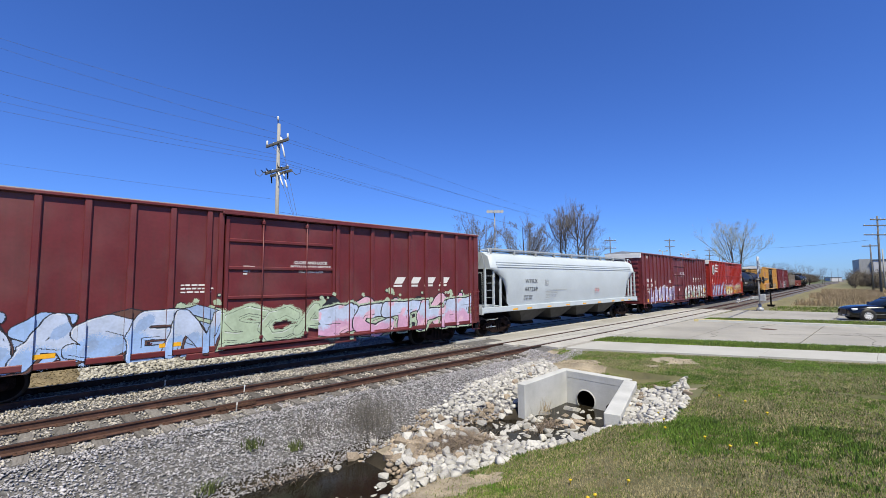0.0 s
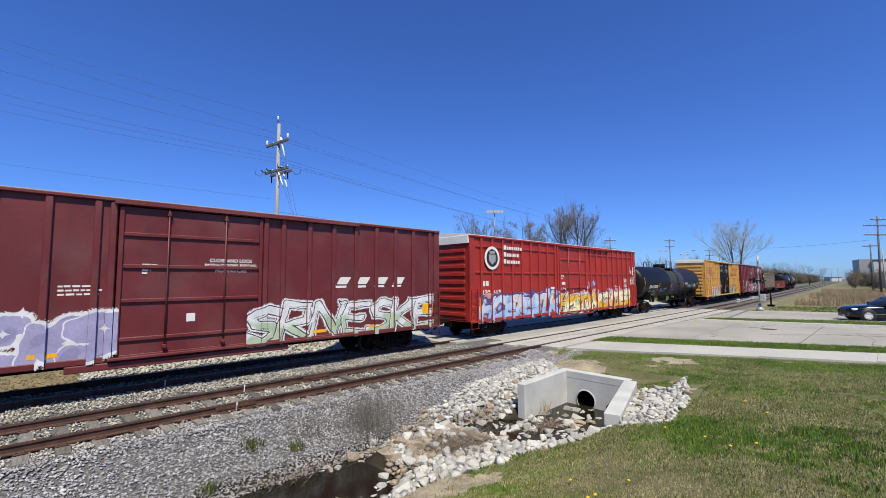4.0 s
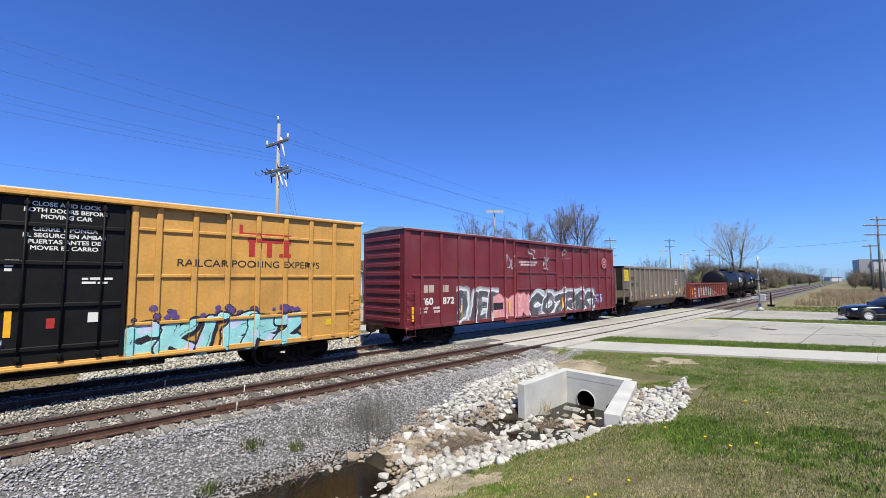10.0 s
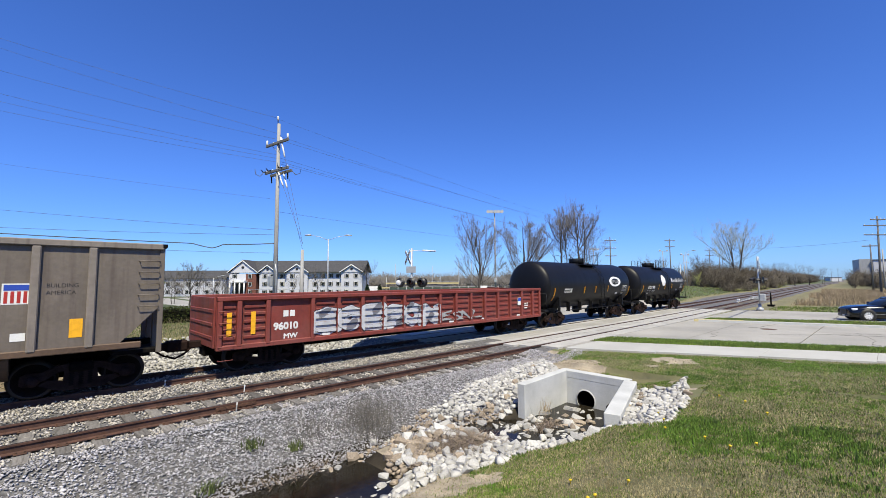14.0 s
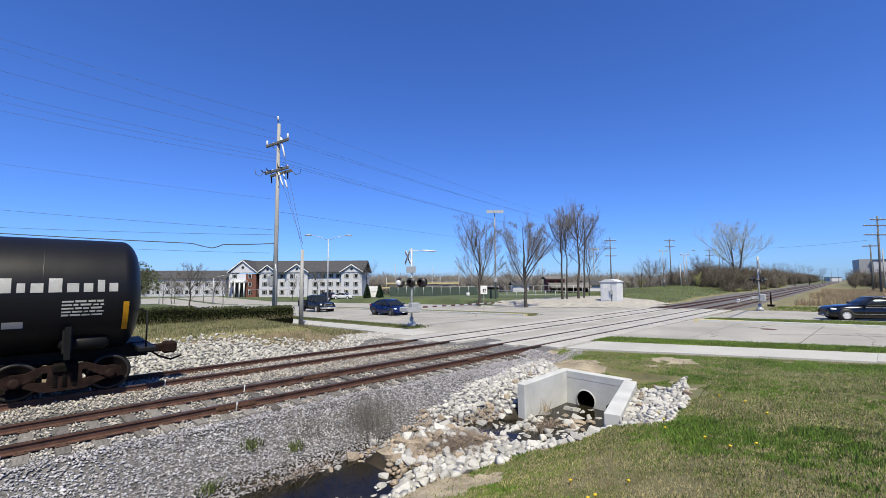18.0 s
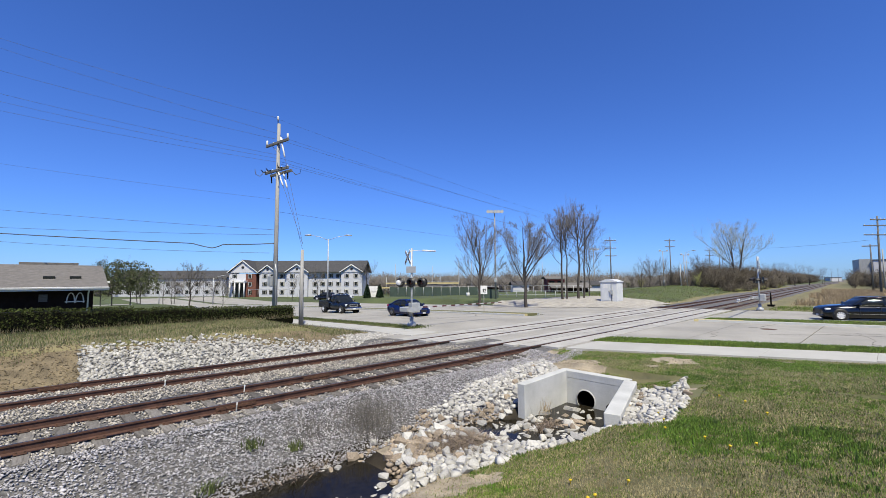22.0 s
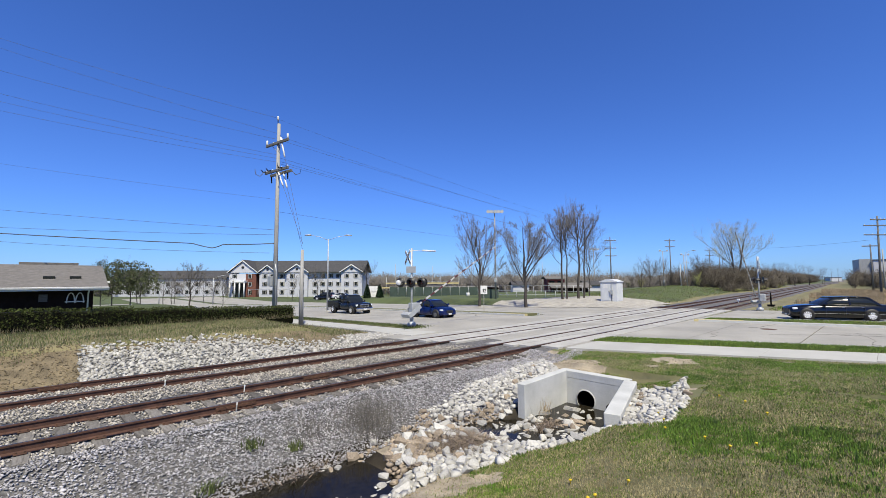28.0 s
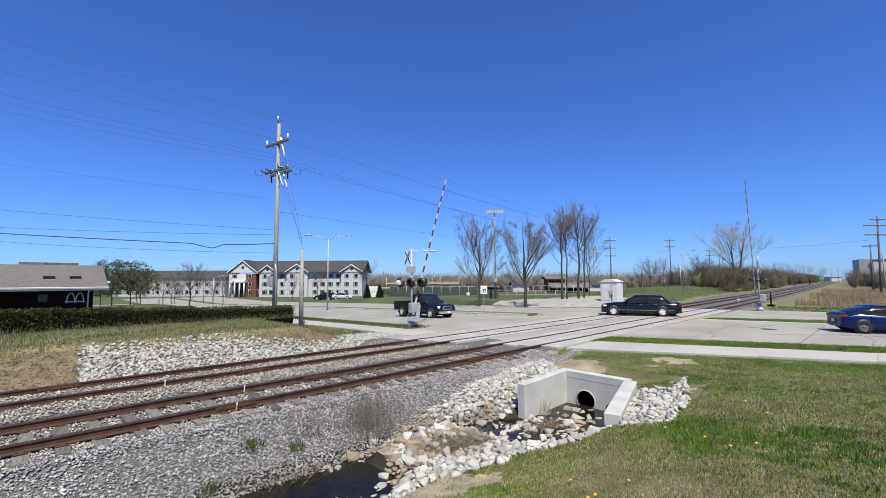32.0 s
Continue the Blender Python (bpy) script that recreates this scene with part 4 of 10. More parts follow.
@lru_cache(None)
def truck_meshes():
    bm = bmesh.new()
    for s in (-1, 1):
        y = s * GAUGE / 2
        lathe(bm, [(0.10, y - s * 0.08), (0.12, y + s * 0.05), (0.34, y + s * 0.015), (0.385, y + s * 0.06), (0.44, y + s * 0.065), (WHEEL_R, y - s * 0.03), (WHEEL_R + 0.025, y - s * 0.05),
                   (WHEEL_R + 0.025, y - s * 0.075), (0.38, y - s * 0.06), (0.12, y - s * 0.08)], "y", 28)
    lathe(bm, [(0.08, -1.02), (0.085, -0.6), (0.085, 0.6), (0.08, 1.02)], "y", 12)
    axle = bpy.data.meshes.new("wheelset")
    bm.to_mesh(axle); bm.free()
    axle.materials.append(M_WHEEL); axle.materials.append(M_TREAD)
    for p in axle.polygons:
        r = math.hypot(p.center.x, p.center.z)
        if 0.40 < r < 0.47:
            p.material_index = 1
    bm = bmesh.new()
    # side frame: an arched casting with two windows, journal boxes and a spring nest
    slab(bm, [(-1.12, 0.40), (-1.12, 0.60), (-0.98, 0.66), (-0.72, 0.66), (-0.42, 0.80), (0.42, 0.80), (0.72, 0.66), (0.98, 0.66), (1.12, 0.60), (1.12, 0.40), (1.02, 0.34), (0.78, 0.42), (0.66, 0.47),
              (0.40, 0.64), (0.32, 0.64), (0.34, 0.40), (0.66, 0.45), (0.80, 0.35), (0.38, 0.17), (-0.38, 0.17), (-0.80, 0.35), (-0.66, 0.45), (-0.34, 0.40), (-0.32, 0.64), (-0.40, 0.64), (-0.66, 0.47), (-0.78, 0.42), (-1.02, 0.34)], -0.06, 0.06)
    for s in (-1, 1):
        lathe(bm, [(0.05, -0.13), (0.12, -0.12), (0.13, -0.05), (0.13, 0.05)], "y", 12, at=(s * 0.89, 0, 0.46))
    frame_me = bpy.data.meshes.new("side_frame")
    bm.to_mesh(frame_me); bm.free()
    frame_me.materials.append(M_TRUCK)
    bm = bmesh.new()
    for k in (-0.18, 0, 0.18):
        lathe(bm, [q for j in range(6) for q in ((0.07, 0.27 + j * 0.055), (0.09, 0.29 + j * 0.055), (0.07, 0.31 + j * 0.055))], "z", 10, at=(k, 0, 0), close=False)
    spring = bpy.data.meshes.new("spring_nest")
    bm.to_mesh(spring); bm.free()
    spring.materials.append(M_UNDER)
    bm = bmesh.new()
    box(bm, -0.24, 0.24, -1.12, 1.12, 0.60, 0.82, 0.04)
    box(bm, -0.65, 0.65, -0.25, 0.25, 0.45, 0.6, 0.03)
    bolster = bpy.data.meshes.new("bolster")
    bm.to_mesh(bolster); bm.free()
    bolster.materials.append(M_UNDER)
    return axle, frame_me, spring, bolster


def trucks(car, xs):
    axle, frame_me, spring, bolster = truck_meshes()
    for x in xs:
        for dx in (-0.89, 0.89):
            o = new("wheelset", axle)
            o.parent = car
            o.matrix_basis = pose(x + dx, 0, WHEEL_R)
            AXLES.append((o, car, x + dx))
        for s in (-1, 1):
            for name, me in (("side_frame", frame_me), ("spring_nest", spring)):
                o = new(name, me)
                o.parent = car
                o.matrix_basis = pose(x, s * 1.0, 0, 0, 0, 0 if s < 0 else 180)
        o = new("bolster", bolster)
        o.parent = car
        o.matrix_basis = pose(x, 0, 0)


def couplers(car, half, z=0.87):
    for s in (-1, 1):
        bm = bmesh.new()
        box(bm, s * (half - 0.6), s * (half + 0.45), -0.12, 0.12, z - 0.11, z + 0.11, 0.03)
        box(bm, s * (half + 0.4), s * (half + 0.78), -0.2, 0.14, z - 0.17, z + 0.17, 0.06)
        tube(bm, [(s * (half + 0.1), 0.35, z - 0.05), (s * (half + 0.4), 0.34, z - 0.3), (s * (half + 0.7), 0.2, z - 0.42), (s * (half + 0.95), 0.05, z - 0.3)], 0.03, 6)
        part("coupler", bm, M_TRUCK, car, "rusty coupler with air hose")


def rungs(car, name, mat, x0, x1, zs, y=-1.62, back=-1.53):
    bm = bmesh.new()
    tube(bm, [(x0, back, 0), (x0, y, 0), (x1, y, 0), (x1, back, 0)], 0.013, 6)
    first = None
    for z in zs:
        if first is None:
            first = part(name, bm, mat, car, at=(0, 0, z))
        else:
            again(first, car, (0, 0, z))


def stiles(car, mat, x0, x1, z0, z1, y=-1.62):
    bm = bmesh.new()
    for x in (x0, x1):
        box(bm, x - 0.02, x + 0.02, y - 0.01, y + 0.06, z0, z1)
    part("ladder", bm, mat, car)


def bars(car, mat, x, z, widths, height=0.045, gap=0.075, y=-1.512, label="lines of small lettering, too small to read"):
    """Rows of writing too small to read."""
    bm = bmesh.new()
    r = random.Random(int(abs(x * 97 + z * 31)))
    for k, w in enumerate(widths):
        # words of a few letters each, with spaces between
        a = x
        while a < x + w - 0.01:
            b = min(a + height * r.uniform(1.6, 4.5), x + w)
            box(bm, a, b, y - 0.001, y + 0.002, z - k * gap, z - k * gap + height * r.uniform(0.75, 1.0))
            a = b + height * r.uniform(0.45, 0.8)
    return part("lettering", bm, mat, car, label)


def patch(name, car, mat, x0, x1, z0, z1, y=-1.513, label="", c=0):
    return boxpart(name, (x0, x1, y - 0.002, y + 0.004, z0, z1), mat, car, label, c)


SKIN, POST = -1.50, 0.075


def boxcar(label, a0, a1, coat, posts, cross=(), door=None, door_coat=None, roof=None, low=0.86, door_cross=(1.35, 2.35, 3.25, 4.1), rods=4, steps=True, group="boxcars"):
    """A box car: skin, posts, ends, roof, doors, ladders and running gear; a0, a1: its ends along the train."""
    c, L = (a0 + a1) / 2, a1 - a0
    h = L / 2
    car = thing("boxcar", label, "boxcar", group)
    CARS.append((car, c))
    roof = roof or coat
    d0, d1 = door
    for x0, x1, nm in ((-h, d0, "side_wall"), (d1, h, "side_wall")):
        boxpart(nm, (x0, x1, SKIN, SKIN + 0.06, low, 5.0), coat, car)
    boxpart("side_wall", (-h, h, 1.44, 1.50, low, 5.0), coat, car)
    boxpart("lintel", (d0, d1, SKIN - 0.02, SKIN + 0.06, 4.86, 5.0), coat, car)
    # posts of the side, one by one
    bm = bmesh.new()
    box(bm, -0.075, 0.075, SKIN - POST, SKIN + 0.01, low + 0.02, 4.93, 0.02)
    first = None
    for x in posts:
        if first is None:
            first = part("side_post", bm, coat, car, at=(x, 0, 0))
        else:
            again(first, car, (x, 0, 0))
    for z in cross:
        for x0, x1 in ((-h + 0.35, d0 - 0.05), (d1 + 0.05, h - 0.2)):
            ps = [x0] + [p for p in posts if x0 < p < x1] + [x1]
            for p, q in zip(ps, ps[1:]):
                if q - p > 0.3:
                    boxpart("cross_rib", (p + 0.08, q - 0.08, SKIN - 0.055, SKIN + 0.01, z - 0.05, z + 0.05), coat, car, c=0.02)
    for s in (-1, 1):
        boxpart("corner_post", (s * h - (0 if s < 0 else 0.3), s * h + (0.3 if s < 0 else 0), SKIN - 0.055, SKIN + 0.02, low, 4.98), coat, car, c=0.02)
        boxpart("end_wall", (s * (h - 0.06), s * h, -1.49, 1.49, low, 5.0), coat, car)
        bm = bmesh.new()
        box(bm, s * h, s * (h + 0.05), -1.25, 1.25, -0.09, 0.09, 0.03)
        first = part("end_corrugation", bm, coat, car, at=(0, 0, 1.2))
        for k in range(1, 10):
            again(first, car, (0, 0, 1.2 + k * 0.385))
        bm = bmesh.new()
        slab(bm, [(-1.57, 5.0), (1.57, 5.0), (1.57, 5.06), (0, 5.22), (-1.57, 5.06)], s * (h - 0.02), s * (h + 0.07), "x")
        part("roof_end", bm, roof, car)
    bm = bmesh.new()
    slab(bm, [(-1.56, 4.99), (1.56, 4.99), (1.56, 5.05), (0, 5.20), (-1.56, 5.05)], -h, h, "x")
    part("roof", bm, roof, car)
    boxpart("eave_rail", (-h, h, -1.60, -1.50, 4.93, 5.022), coat, car, c=0.02)
    boxpart("side_sill", (-h + 0.1, h - 0.1, SKIN - 0.04, SKIN + 0.05, low - 0.06, low + 0.10), coat, car, c=0.02)
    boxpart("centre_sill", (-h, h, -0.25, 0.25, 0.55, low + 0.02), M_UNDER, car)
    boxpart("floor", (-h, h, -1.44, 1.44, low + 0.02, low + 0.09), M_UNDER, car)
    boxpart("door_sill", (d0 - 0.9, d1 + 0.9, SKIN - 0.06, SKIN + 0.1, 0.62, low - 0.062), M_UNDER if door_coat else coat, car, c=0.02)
    # plug doors with their ribs and locking bars
    dm = door_coat or coat
    n = 2 if d1 - d0 > 4.5 else 1
    w = (d1 - d0) / n
    for k in range(n):
        x0, x1 = d0 + k * w + 0.02, d0 + (k + 1) * w - 0.02
        dr = boxpart("door", (x0, x1, SKIN - 0.03, SKIN + 0.05, 0.95, 4.84), dm, car, c=0.015)
        for x in (x0 + 0.05, x1 - 0.05):
            boxpart("door_frame", (x - 0.05, x + 0.05, SKIN - 0.085, SKIN - 0.03, 0.97, 4.82), dm, dr)
        for z in door_cross:
            boxpart("door_rib", (x0 + 0.1, x1 - 0.1, SKIN - 0.085, SKIN - 0.03, z - 0.055, z + 0.055), dm, dr, c=0.02)
        for j in range(rods):
            x = x0 + (j + 0.75) * (x1 - x0) / (rods + 0.5)
            bm = bmesh.new()
            tube(bm, [(x, SKIN - 0.11, 0.98), (x, SKIN - 0.11, 4.9)], 0.022, 6)
            part("locking_bar", bm, dm, dr)
            for z in (1.1, 4.7):
                boxpart("bar_guide", (x - 0.05, x + 0.05, SKIN - 0.14, SKIN - 0.03, z - 0.05, z + 0.05), dm, dr)
    far_x = d1 + (d1 - d0) * 0.95 if n == 1 else d1 + 2.4
    lo_x = d0 - 0.1 if n == 1 else d0 - 2.4
    boxpart("door_track", (lo_x, min(far_x, h - 0.4), SKIN - 0.17, SKIN - 0.06, 4.87, 4.94), coat, car)
    boxpart("door_track", (lo_x, min(far_x, h - 0.4), SKIN - 0.15, SKIN - 0.03, low - 0.02, low + 0.05), coat, car)
    if steps:
        for s in (-1, 1):
            x0, x1 = (-h + 0.04, -h + 0.52) if s < 0 else (h - 0.50, h - 0.04)
            rungs(car, "rung", coat, x0, x1, [0.55, 0.9, 1.25, 1.6, 1.95, 2.3], y=-1.66)
            for xq in (x0, x1):
                bm = bmesh.new()
                tube(bm, [(xq, -1.6, 0.95), (xq, -1.6, 0.55)], 0.015, 6)
                part("step_hanger", bm, coat, car)
            stiles(car, coat, x0 + 0.02, x1 - 0.02, 0.9, 2.4, -1.60)
    trucks(car, (-h + 2.25, h - 2.25))
    couplers(car, h)
    return car, h, lambda x: SKIN - (POST if any(abs(x - p) < 0.08 for p in posts) or abs(x) > h - 0.3 else (0.09 if d0 < x < d1 else 0.0)) - 0.008


def paint(name, color, rough=0.5):
    return material(name, color, rough, vary=0.12, scale=2.5, fine=14, bump=0.0)


S_WHITE, S_BLACK, S_PALE = paint("spray_white", (0.66, 0.67, 0.70)), paint("spray_black", (0.0161, 0.0161, 0.0242)), paint("spray_pale_green", (0.4025, 0.4991, 0.3622))
S_BLUE, S_BLUE2, S_PINK, S_ORANGE = paint("spray_light_blue", (0.2898, 0.4025, 0.6279)), paint("spray_blue", (0.0805, 0.1771, 0.483)), paint("spray_pink", (0.5796, 0.3381, 0.4991)), paint("spray_orange", (0.6038, 0.161, 0.0242))
S_YELLOW, S_CYAN, S_LILAC, S_GREY = paint("spray_yellow", (0.6601, 0.4186, 0.0242)), paint("spray_cyan", (0.2656, 0.5796, 0.5957)), paint("spray_lilac", (0.322, 0.3059, 0.4991)), paint("spray_grey", (0.3059, 0.314, 0.322))
S_ICE, S_SKY, S_BLUSH, S_SALMON = paint("spray_ice_blue", (0.46, 0.54, 0.71)), paint("spray_sky_blue", (0.30, 0.45, 0.74)), paint("spray_blush_pink", (0.644, 0.414, 0.529)), paint("spray_salmon", (0.529, 0.276, 0.1955))
S_GOLD, S_CREAM, S_TEAL, S_UMBER = paint("spray_gold", (0.667, 0.3795, 0.023)), paint("spray_cream", (0.736, 0.69, 0.414)), paint("spray_pale_teal", (0.391, 0.529, 0.46)), paint("spray_umber", (0.115, 0.0575, 0.046))
S_SMOKE, S_FROST, S_SILVER, S_GREYLILAC = paint("spray_smoke_grey", (0.15, 0.155, 0.18)), paint("spray_frost", (0.36, 0.40, 0.45)), paint("spray_silver", (0.483, 0.4945, 0.5175)), paint("spray_grey_lilac", (0.253, 0.2415, 0.414))
S_BEIGE = paint("faded_cream_paint", (0.4427, 0.3703, 0.3059))
S_DARK = paint("spray_dark_grey", (0.07, 0.073, 0.085))
S_PURPLE, S_ROSE, S_NAVY = paint("spray_purple", (0.0966, 0.0563, 0.2093)), paint("spray_rose", (0.5635, 0.2415, 0.2576)), paint("spray_navy", (0.0403, 0.0725, 0.2093))


def tag_wall(car, x0, x1, z0, z1, seed, letters, mats, depth, label, relief=None, **kw):
    cell = 0.016
    g = spray(seed, x1 - x0, z1 - z0, letters, cell, **kw)
    return raster("graffiti", g, x0, z0, cell, (tuple(mats) * 8)[:8] if len(set(mats)) == 1 else mats, car, lambda x: depth(x) - 0.003 * (seed % 10), label, relief)


def wrap_on(ob, depth):
    """Moves painted letters onto the wall or post under each of them."""
    bm = bmesh.new()
    bm.from_mesh(ob.data)
    for v in bm.verts:
        v.co.y = depth(v.co.x)
    bm.to_mesh(ob.data)
    bm.free()
    return ob


def sheet_steel(name, color, rough=0.55, streak=0.22, fade=0.12, dent=0.5):
    """Painted sheet steel: shallow dents, faded patches, rust and dirt in streaks that run down."""
    m = material(name, color, rough, vary=0.14, scale=0.9, fine=12, bump=0.08)
    nt = m.node_tree
    n, l = nt.nodes, nt.links
    b = n["Principled BSDF"]
    tc = n.new("ShaderNodeTexCoord")
    wave = n.new("ShaderNodeTexNoise")
    wave.inputs["Scale"].default_value, wave.inputs["Detail"].default_value = 1.3, 1.5
    mp = n.new("ShaderNodeMapping")
    mp.inputs["Scale"].default_value = (1, 1, 0.55)
    l.new(tc.outputs["Object"], mp.inputs["Vector"])
    l.new(mp.outputs[0], wave.inputs["Vector"])
    bp = n.new("ShaderNodeBump")
    bp.inputs["Strength"].default_value, bp.inputs["Distance"].default_value = dent, 0.10
    l.new(wave.outputs[0], bp.inputs["Height"])
    old = b.inputs["Normal"].links[0].from_node
    l.new(bp.outputs[0], old.inputs["Normal"])
    runs = n.new("ShaderNodeTexNoise")
    runs.inputs["Scale"].default_value, runs.inputs["Detail"].default_value = 5.0, 6
    mp2 = n.new("ShaderNodeMapping")
    mp2.inputs["Scale"].default_value = (1.6, 1, 0.10)
    l.new(tc.outputs["Object"], mp2.inputs["Vector"])
    l.new(mp2.outputs[0], runs.inputs["Vector"])
    cut = n.new("ShaderNodeMapRange")
    cut.inputs["From Min"].default_value, cut.inputs["From Max"].default_value = 0.52, 0.72
    cut.inputs["To Max"].default_value = streak
    l.new(runs.outputs[0], cut.inputs["Value"])
    spots = n.new("ShaderNodeTexNoise")
    spots.inputs["Scale"].default_value, spots.inputs["Detail"].default_value = 0.7, 5
    l.new(tc.outputs["Object"], spots.inputs["Vector"])
    pale = n.new("ShaderNodeMapRange")
    pale.inputs["From Min"].default_value, pale.inputs["From Max"].default_value = 0.45, 0.75
    pale.inputs["To Max"].default_value = fade
    l.new(spots.outputs[0], pale.inputs["Value"])
    src = b.inputs["Base Color"].links[0].from_socket
    m1, m2 = n.new("ShaderNodeMix"), n.new("ShaderNodeMix")
    m1.data_type = m2.data_type = "RGBA"
    l.new(src, m1.inputs[6])
    m1.inputs[7].default_value = (0.30, 0.24, 0.22, 1)
    l.new(pale.outputs[0], m1.inputs[0])
    l.new(m1.outputs[2], m2.inputs[6])
    m2.inputs[7].default_value = (0.045, 0.028, 0.022, 1)
    l.new(cut.outputs[0], m2.inputs[0])
    l.new(m2.outputs[2], b.inputs["Base Color"])
    return m


# two oxide red box cars
OX = sheet_steel("oxide_red_steel", (0.1242, 0.0161, 0.0196), 0.5)
OX2 = sheet_steel("faded_oxide_red_steel", (0.1437, 0.0149, 0.0218), 0.5)


def posts_for(h, d0, d1, left, step):
    out = []
    x = left
    while x < d0 - 0.15:
        out.append(x); x += step
    out.append(d0 - 0.1)
    out.append(d1 + 0.1)
    x = d1 + 0.1 + step * 0.62
    while x < h - 0.45:
        out.append(x); x += step
    return out


def slanted_mark(car, x, z, size, mat, depth_y):
    """A railway's painted mark, as four slanting shapes with bars under them."""
    for k in range(4):
        bm = bmesh.new()
        x0 = x + k * 0.84
        slab(bm, [(x0, z), (x0 + 0.42, z), (x0 + 0.60, z + size), (x0 + 0.16, z + size)], depth_y - 0.002, depth_y + 0.003)
        box(bm, x0 - 0.06, x0 + 0.40, depth_y - 0.002, depth_y + 0.003, z - 0.13, z - 0.05)
        part("painted_mark", bm, mat, car)


def ox_car(label, a0, a1, seed, numbered):
    h = (a1 - a0) / 2
    d0, d1 = -1.85, 1.85
    posts = posts_for(h, d0, d1, -h + 0.80, 0.92)
    car, h, dep = boxcar(label, a0, a1, OX, posts, door=(d0, d1), roof=M_GALV, rods=2)
    slanted_mark(car, 4.5, 2.72, 0.26, M_WHITE, SKIN - 0.005)
    for k, line in enumerate(("CLOSE AND LOCK", "BOTH DOORS BEFORE", "MOVING CAR")):
        words("lettering", line, M_WHITE, car, 0.93, 3.42 - k * 0.15, 0.10, SKIN - 0.037, wide=1.05, bold=0.004, centre=True, label="white stencilled door notice")
    bars(car, M_WHITE, -2.95, 2.72, [0.72, 0.84, 0.78], 0.05, 0.10, y=SKIN - 0.006, label="white stencilled notice, too small to read")
    words("lettering", "LD LMT", M_WHITE, car, -8.5, 1.98, 0.11, SKIN - 0.006, bold=0.004)
    words("lettering", "LT WT", M_WHITE, car, -8.5, 1.76, 0.11, SKIN - 0.006, bold=0.004)
    bars(car, M_WHITE, -1.3, 3.28, [0.34, 0.3, 0.2, 0.12], 0.05, y=SKIN - 0.04)
    patch("placard", car, M_WHITE, -0.22, 0.0, 1.72, 1.95, SKIN - 0.04)
    for x in (-6.0, -3.4, 0.3, 3.6, 5.9):
        patch("reflector", car, M_YELLOW, x, x + 0.52, 1.05, 1.16, SKIN - 0.013)
    patch("stencil_panel", car, M_YELLOW, h - 0.95, h - 0.35, 1.45, 1.85, SKIN - 0.013)
    return car, h, dep


car, h, dep = ox_car("oxide red boxcar with white, pink and blue graffiti", -3.80, 15.22, 3, False)
tag_wall(car, -3.2, -1.75, 0.80, 2.7, 30, "OC", (S_PALE, S_PALE, S_BLACK, S_PALE, S_PALE, S_WHITE, S_PALE, S_PALE), dep, "pale green sprayed clouds", fat=0.3, out=0.012, halo=0.1, cloud=1.0, bubbles=8, square=2.0)
tag_wall(car, -9.3, -1.9, 0.74, 2.7, 31, "VKAASEN", (S_BLUE, S_WHITE, S_BLACK, S_ICE, S_SKY, S_WHITE, S_UMBER, S_BLUE), dep, "pale blue sprayed lettering with black outlines", fat=0.185, cloud=0.62, drop=0.05, out=0.024, halo=0.0, flicks=4, behind="SESCS", square=2.4, loose=0.1)
tag_wall(car, -1.8, 1.6, 0.95, 2.3, 32, "SCA", (S_PALE, S_PALE, S_BLACK, S_PALE, S_PALE, S_WHITE, S_PALE, S_PALE), dep, "pale green sprayed shapes", fat=0.13, out=0.012, halo=0.1, flicks=3)
tag_wall(car, 1.2, 8.95, 0.70, 2.72, 33, "SCTHE", (S_PALE, S_PALE, S_BLACK, S_ICE, S_PINK, S_WHITE, S_BLACK, S_BLUSH), dep, "white and pink sprayed lettering with black outlines", fat=0.21, out=0.045, halo=0.07, bubbles=40, flicks=3, lean=0.05, behind="OCOSCO", cloud=0.7)

car, h, dep = ox_car("oxide red boxcar with lilac and white graffiti", 35.35, 54.36, 4, True)
for x, w in ((-8.53, 0.2), (-8.28, 0.2), (-7.74, 0.18), (-7.52, 0.2)):
    bm = bmesh.new()
    box(bm, x, x + w, SKIN - 0.007, SKIN - 0.003, 2.62, 2.90)
    box(bm, x + 0.06, x + w - 0.05, SKIN - 0.009, SKIN - 0.0035, 2.70, 2.82)
    part("painted_mark", bm, M_WHITE, car)
boxpart("end_band", (-h - 0.09, -h - 0.005, -1.5, 1.5, 4.62, 5.0), M_WHITE, car, "white band across the top of the end")
words("lettering", "761", M_WHITE, car, -8.58, 2.23, 0.25, SKIN - 0.006, wide=1.15, bold=0.008)
words("lettering", "604", M_WHITE, car, -7.77, 2.23, 0.25, SKIN - 0.006, wide=1.2, bold=0.008)
bm = bmesh.new()
for a in ((-6.72, -6.43, 2.40, 2.43), (-6.72, -6.43, 2.66, 2.69), (-6.72, -6.69, 2.4, 2.69), (-6.46, -6.43, 2.4, 2.69), (-6.62, -6.58, 2.47, 2.62), (-6.62, -6.51, 2.59, 2.62), (-6.62, -6.53, 2.53, 2.56)):
    box(bm, a[0], a[1], SKIN - 0.008, SKIN - 0.003, a[2], a[3])
part("painted_mark", bm, M_WHITE, car)
bars(car, M_WHITE, -8.6, 4.72, [0.62, 0.55], 0.06, 0.1, SKIN - 0.006)
tag_wall(car, -8.0, -1.75, 0.80, 2.45, 41, "LCANEKS", (S_LILAC, S_WHITE, S_WHITE, S_LILAC, S_LILAC, S_WHITE, S_WHITE, S_GREYLILAC), dep, "lilac and white sprayed lettering", fat=0.16, out=0.03, halo=0.07, flicks=4, inner=False, stars=10, loose=0.13)
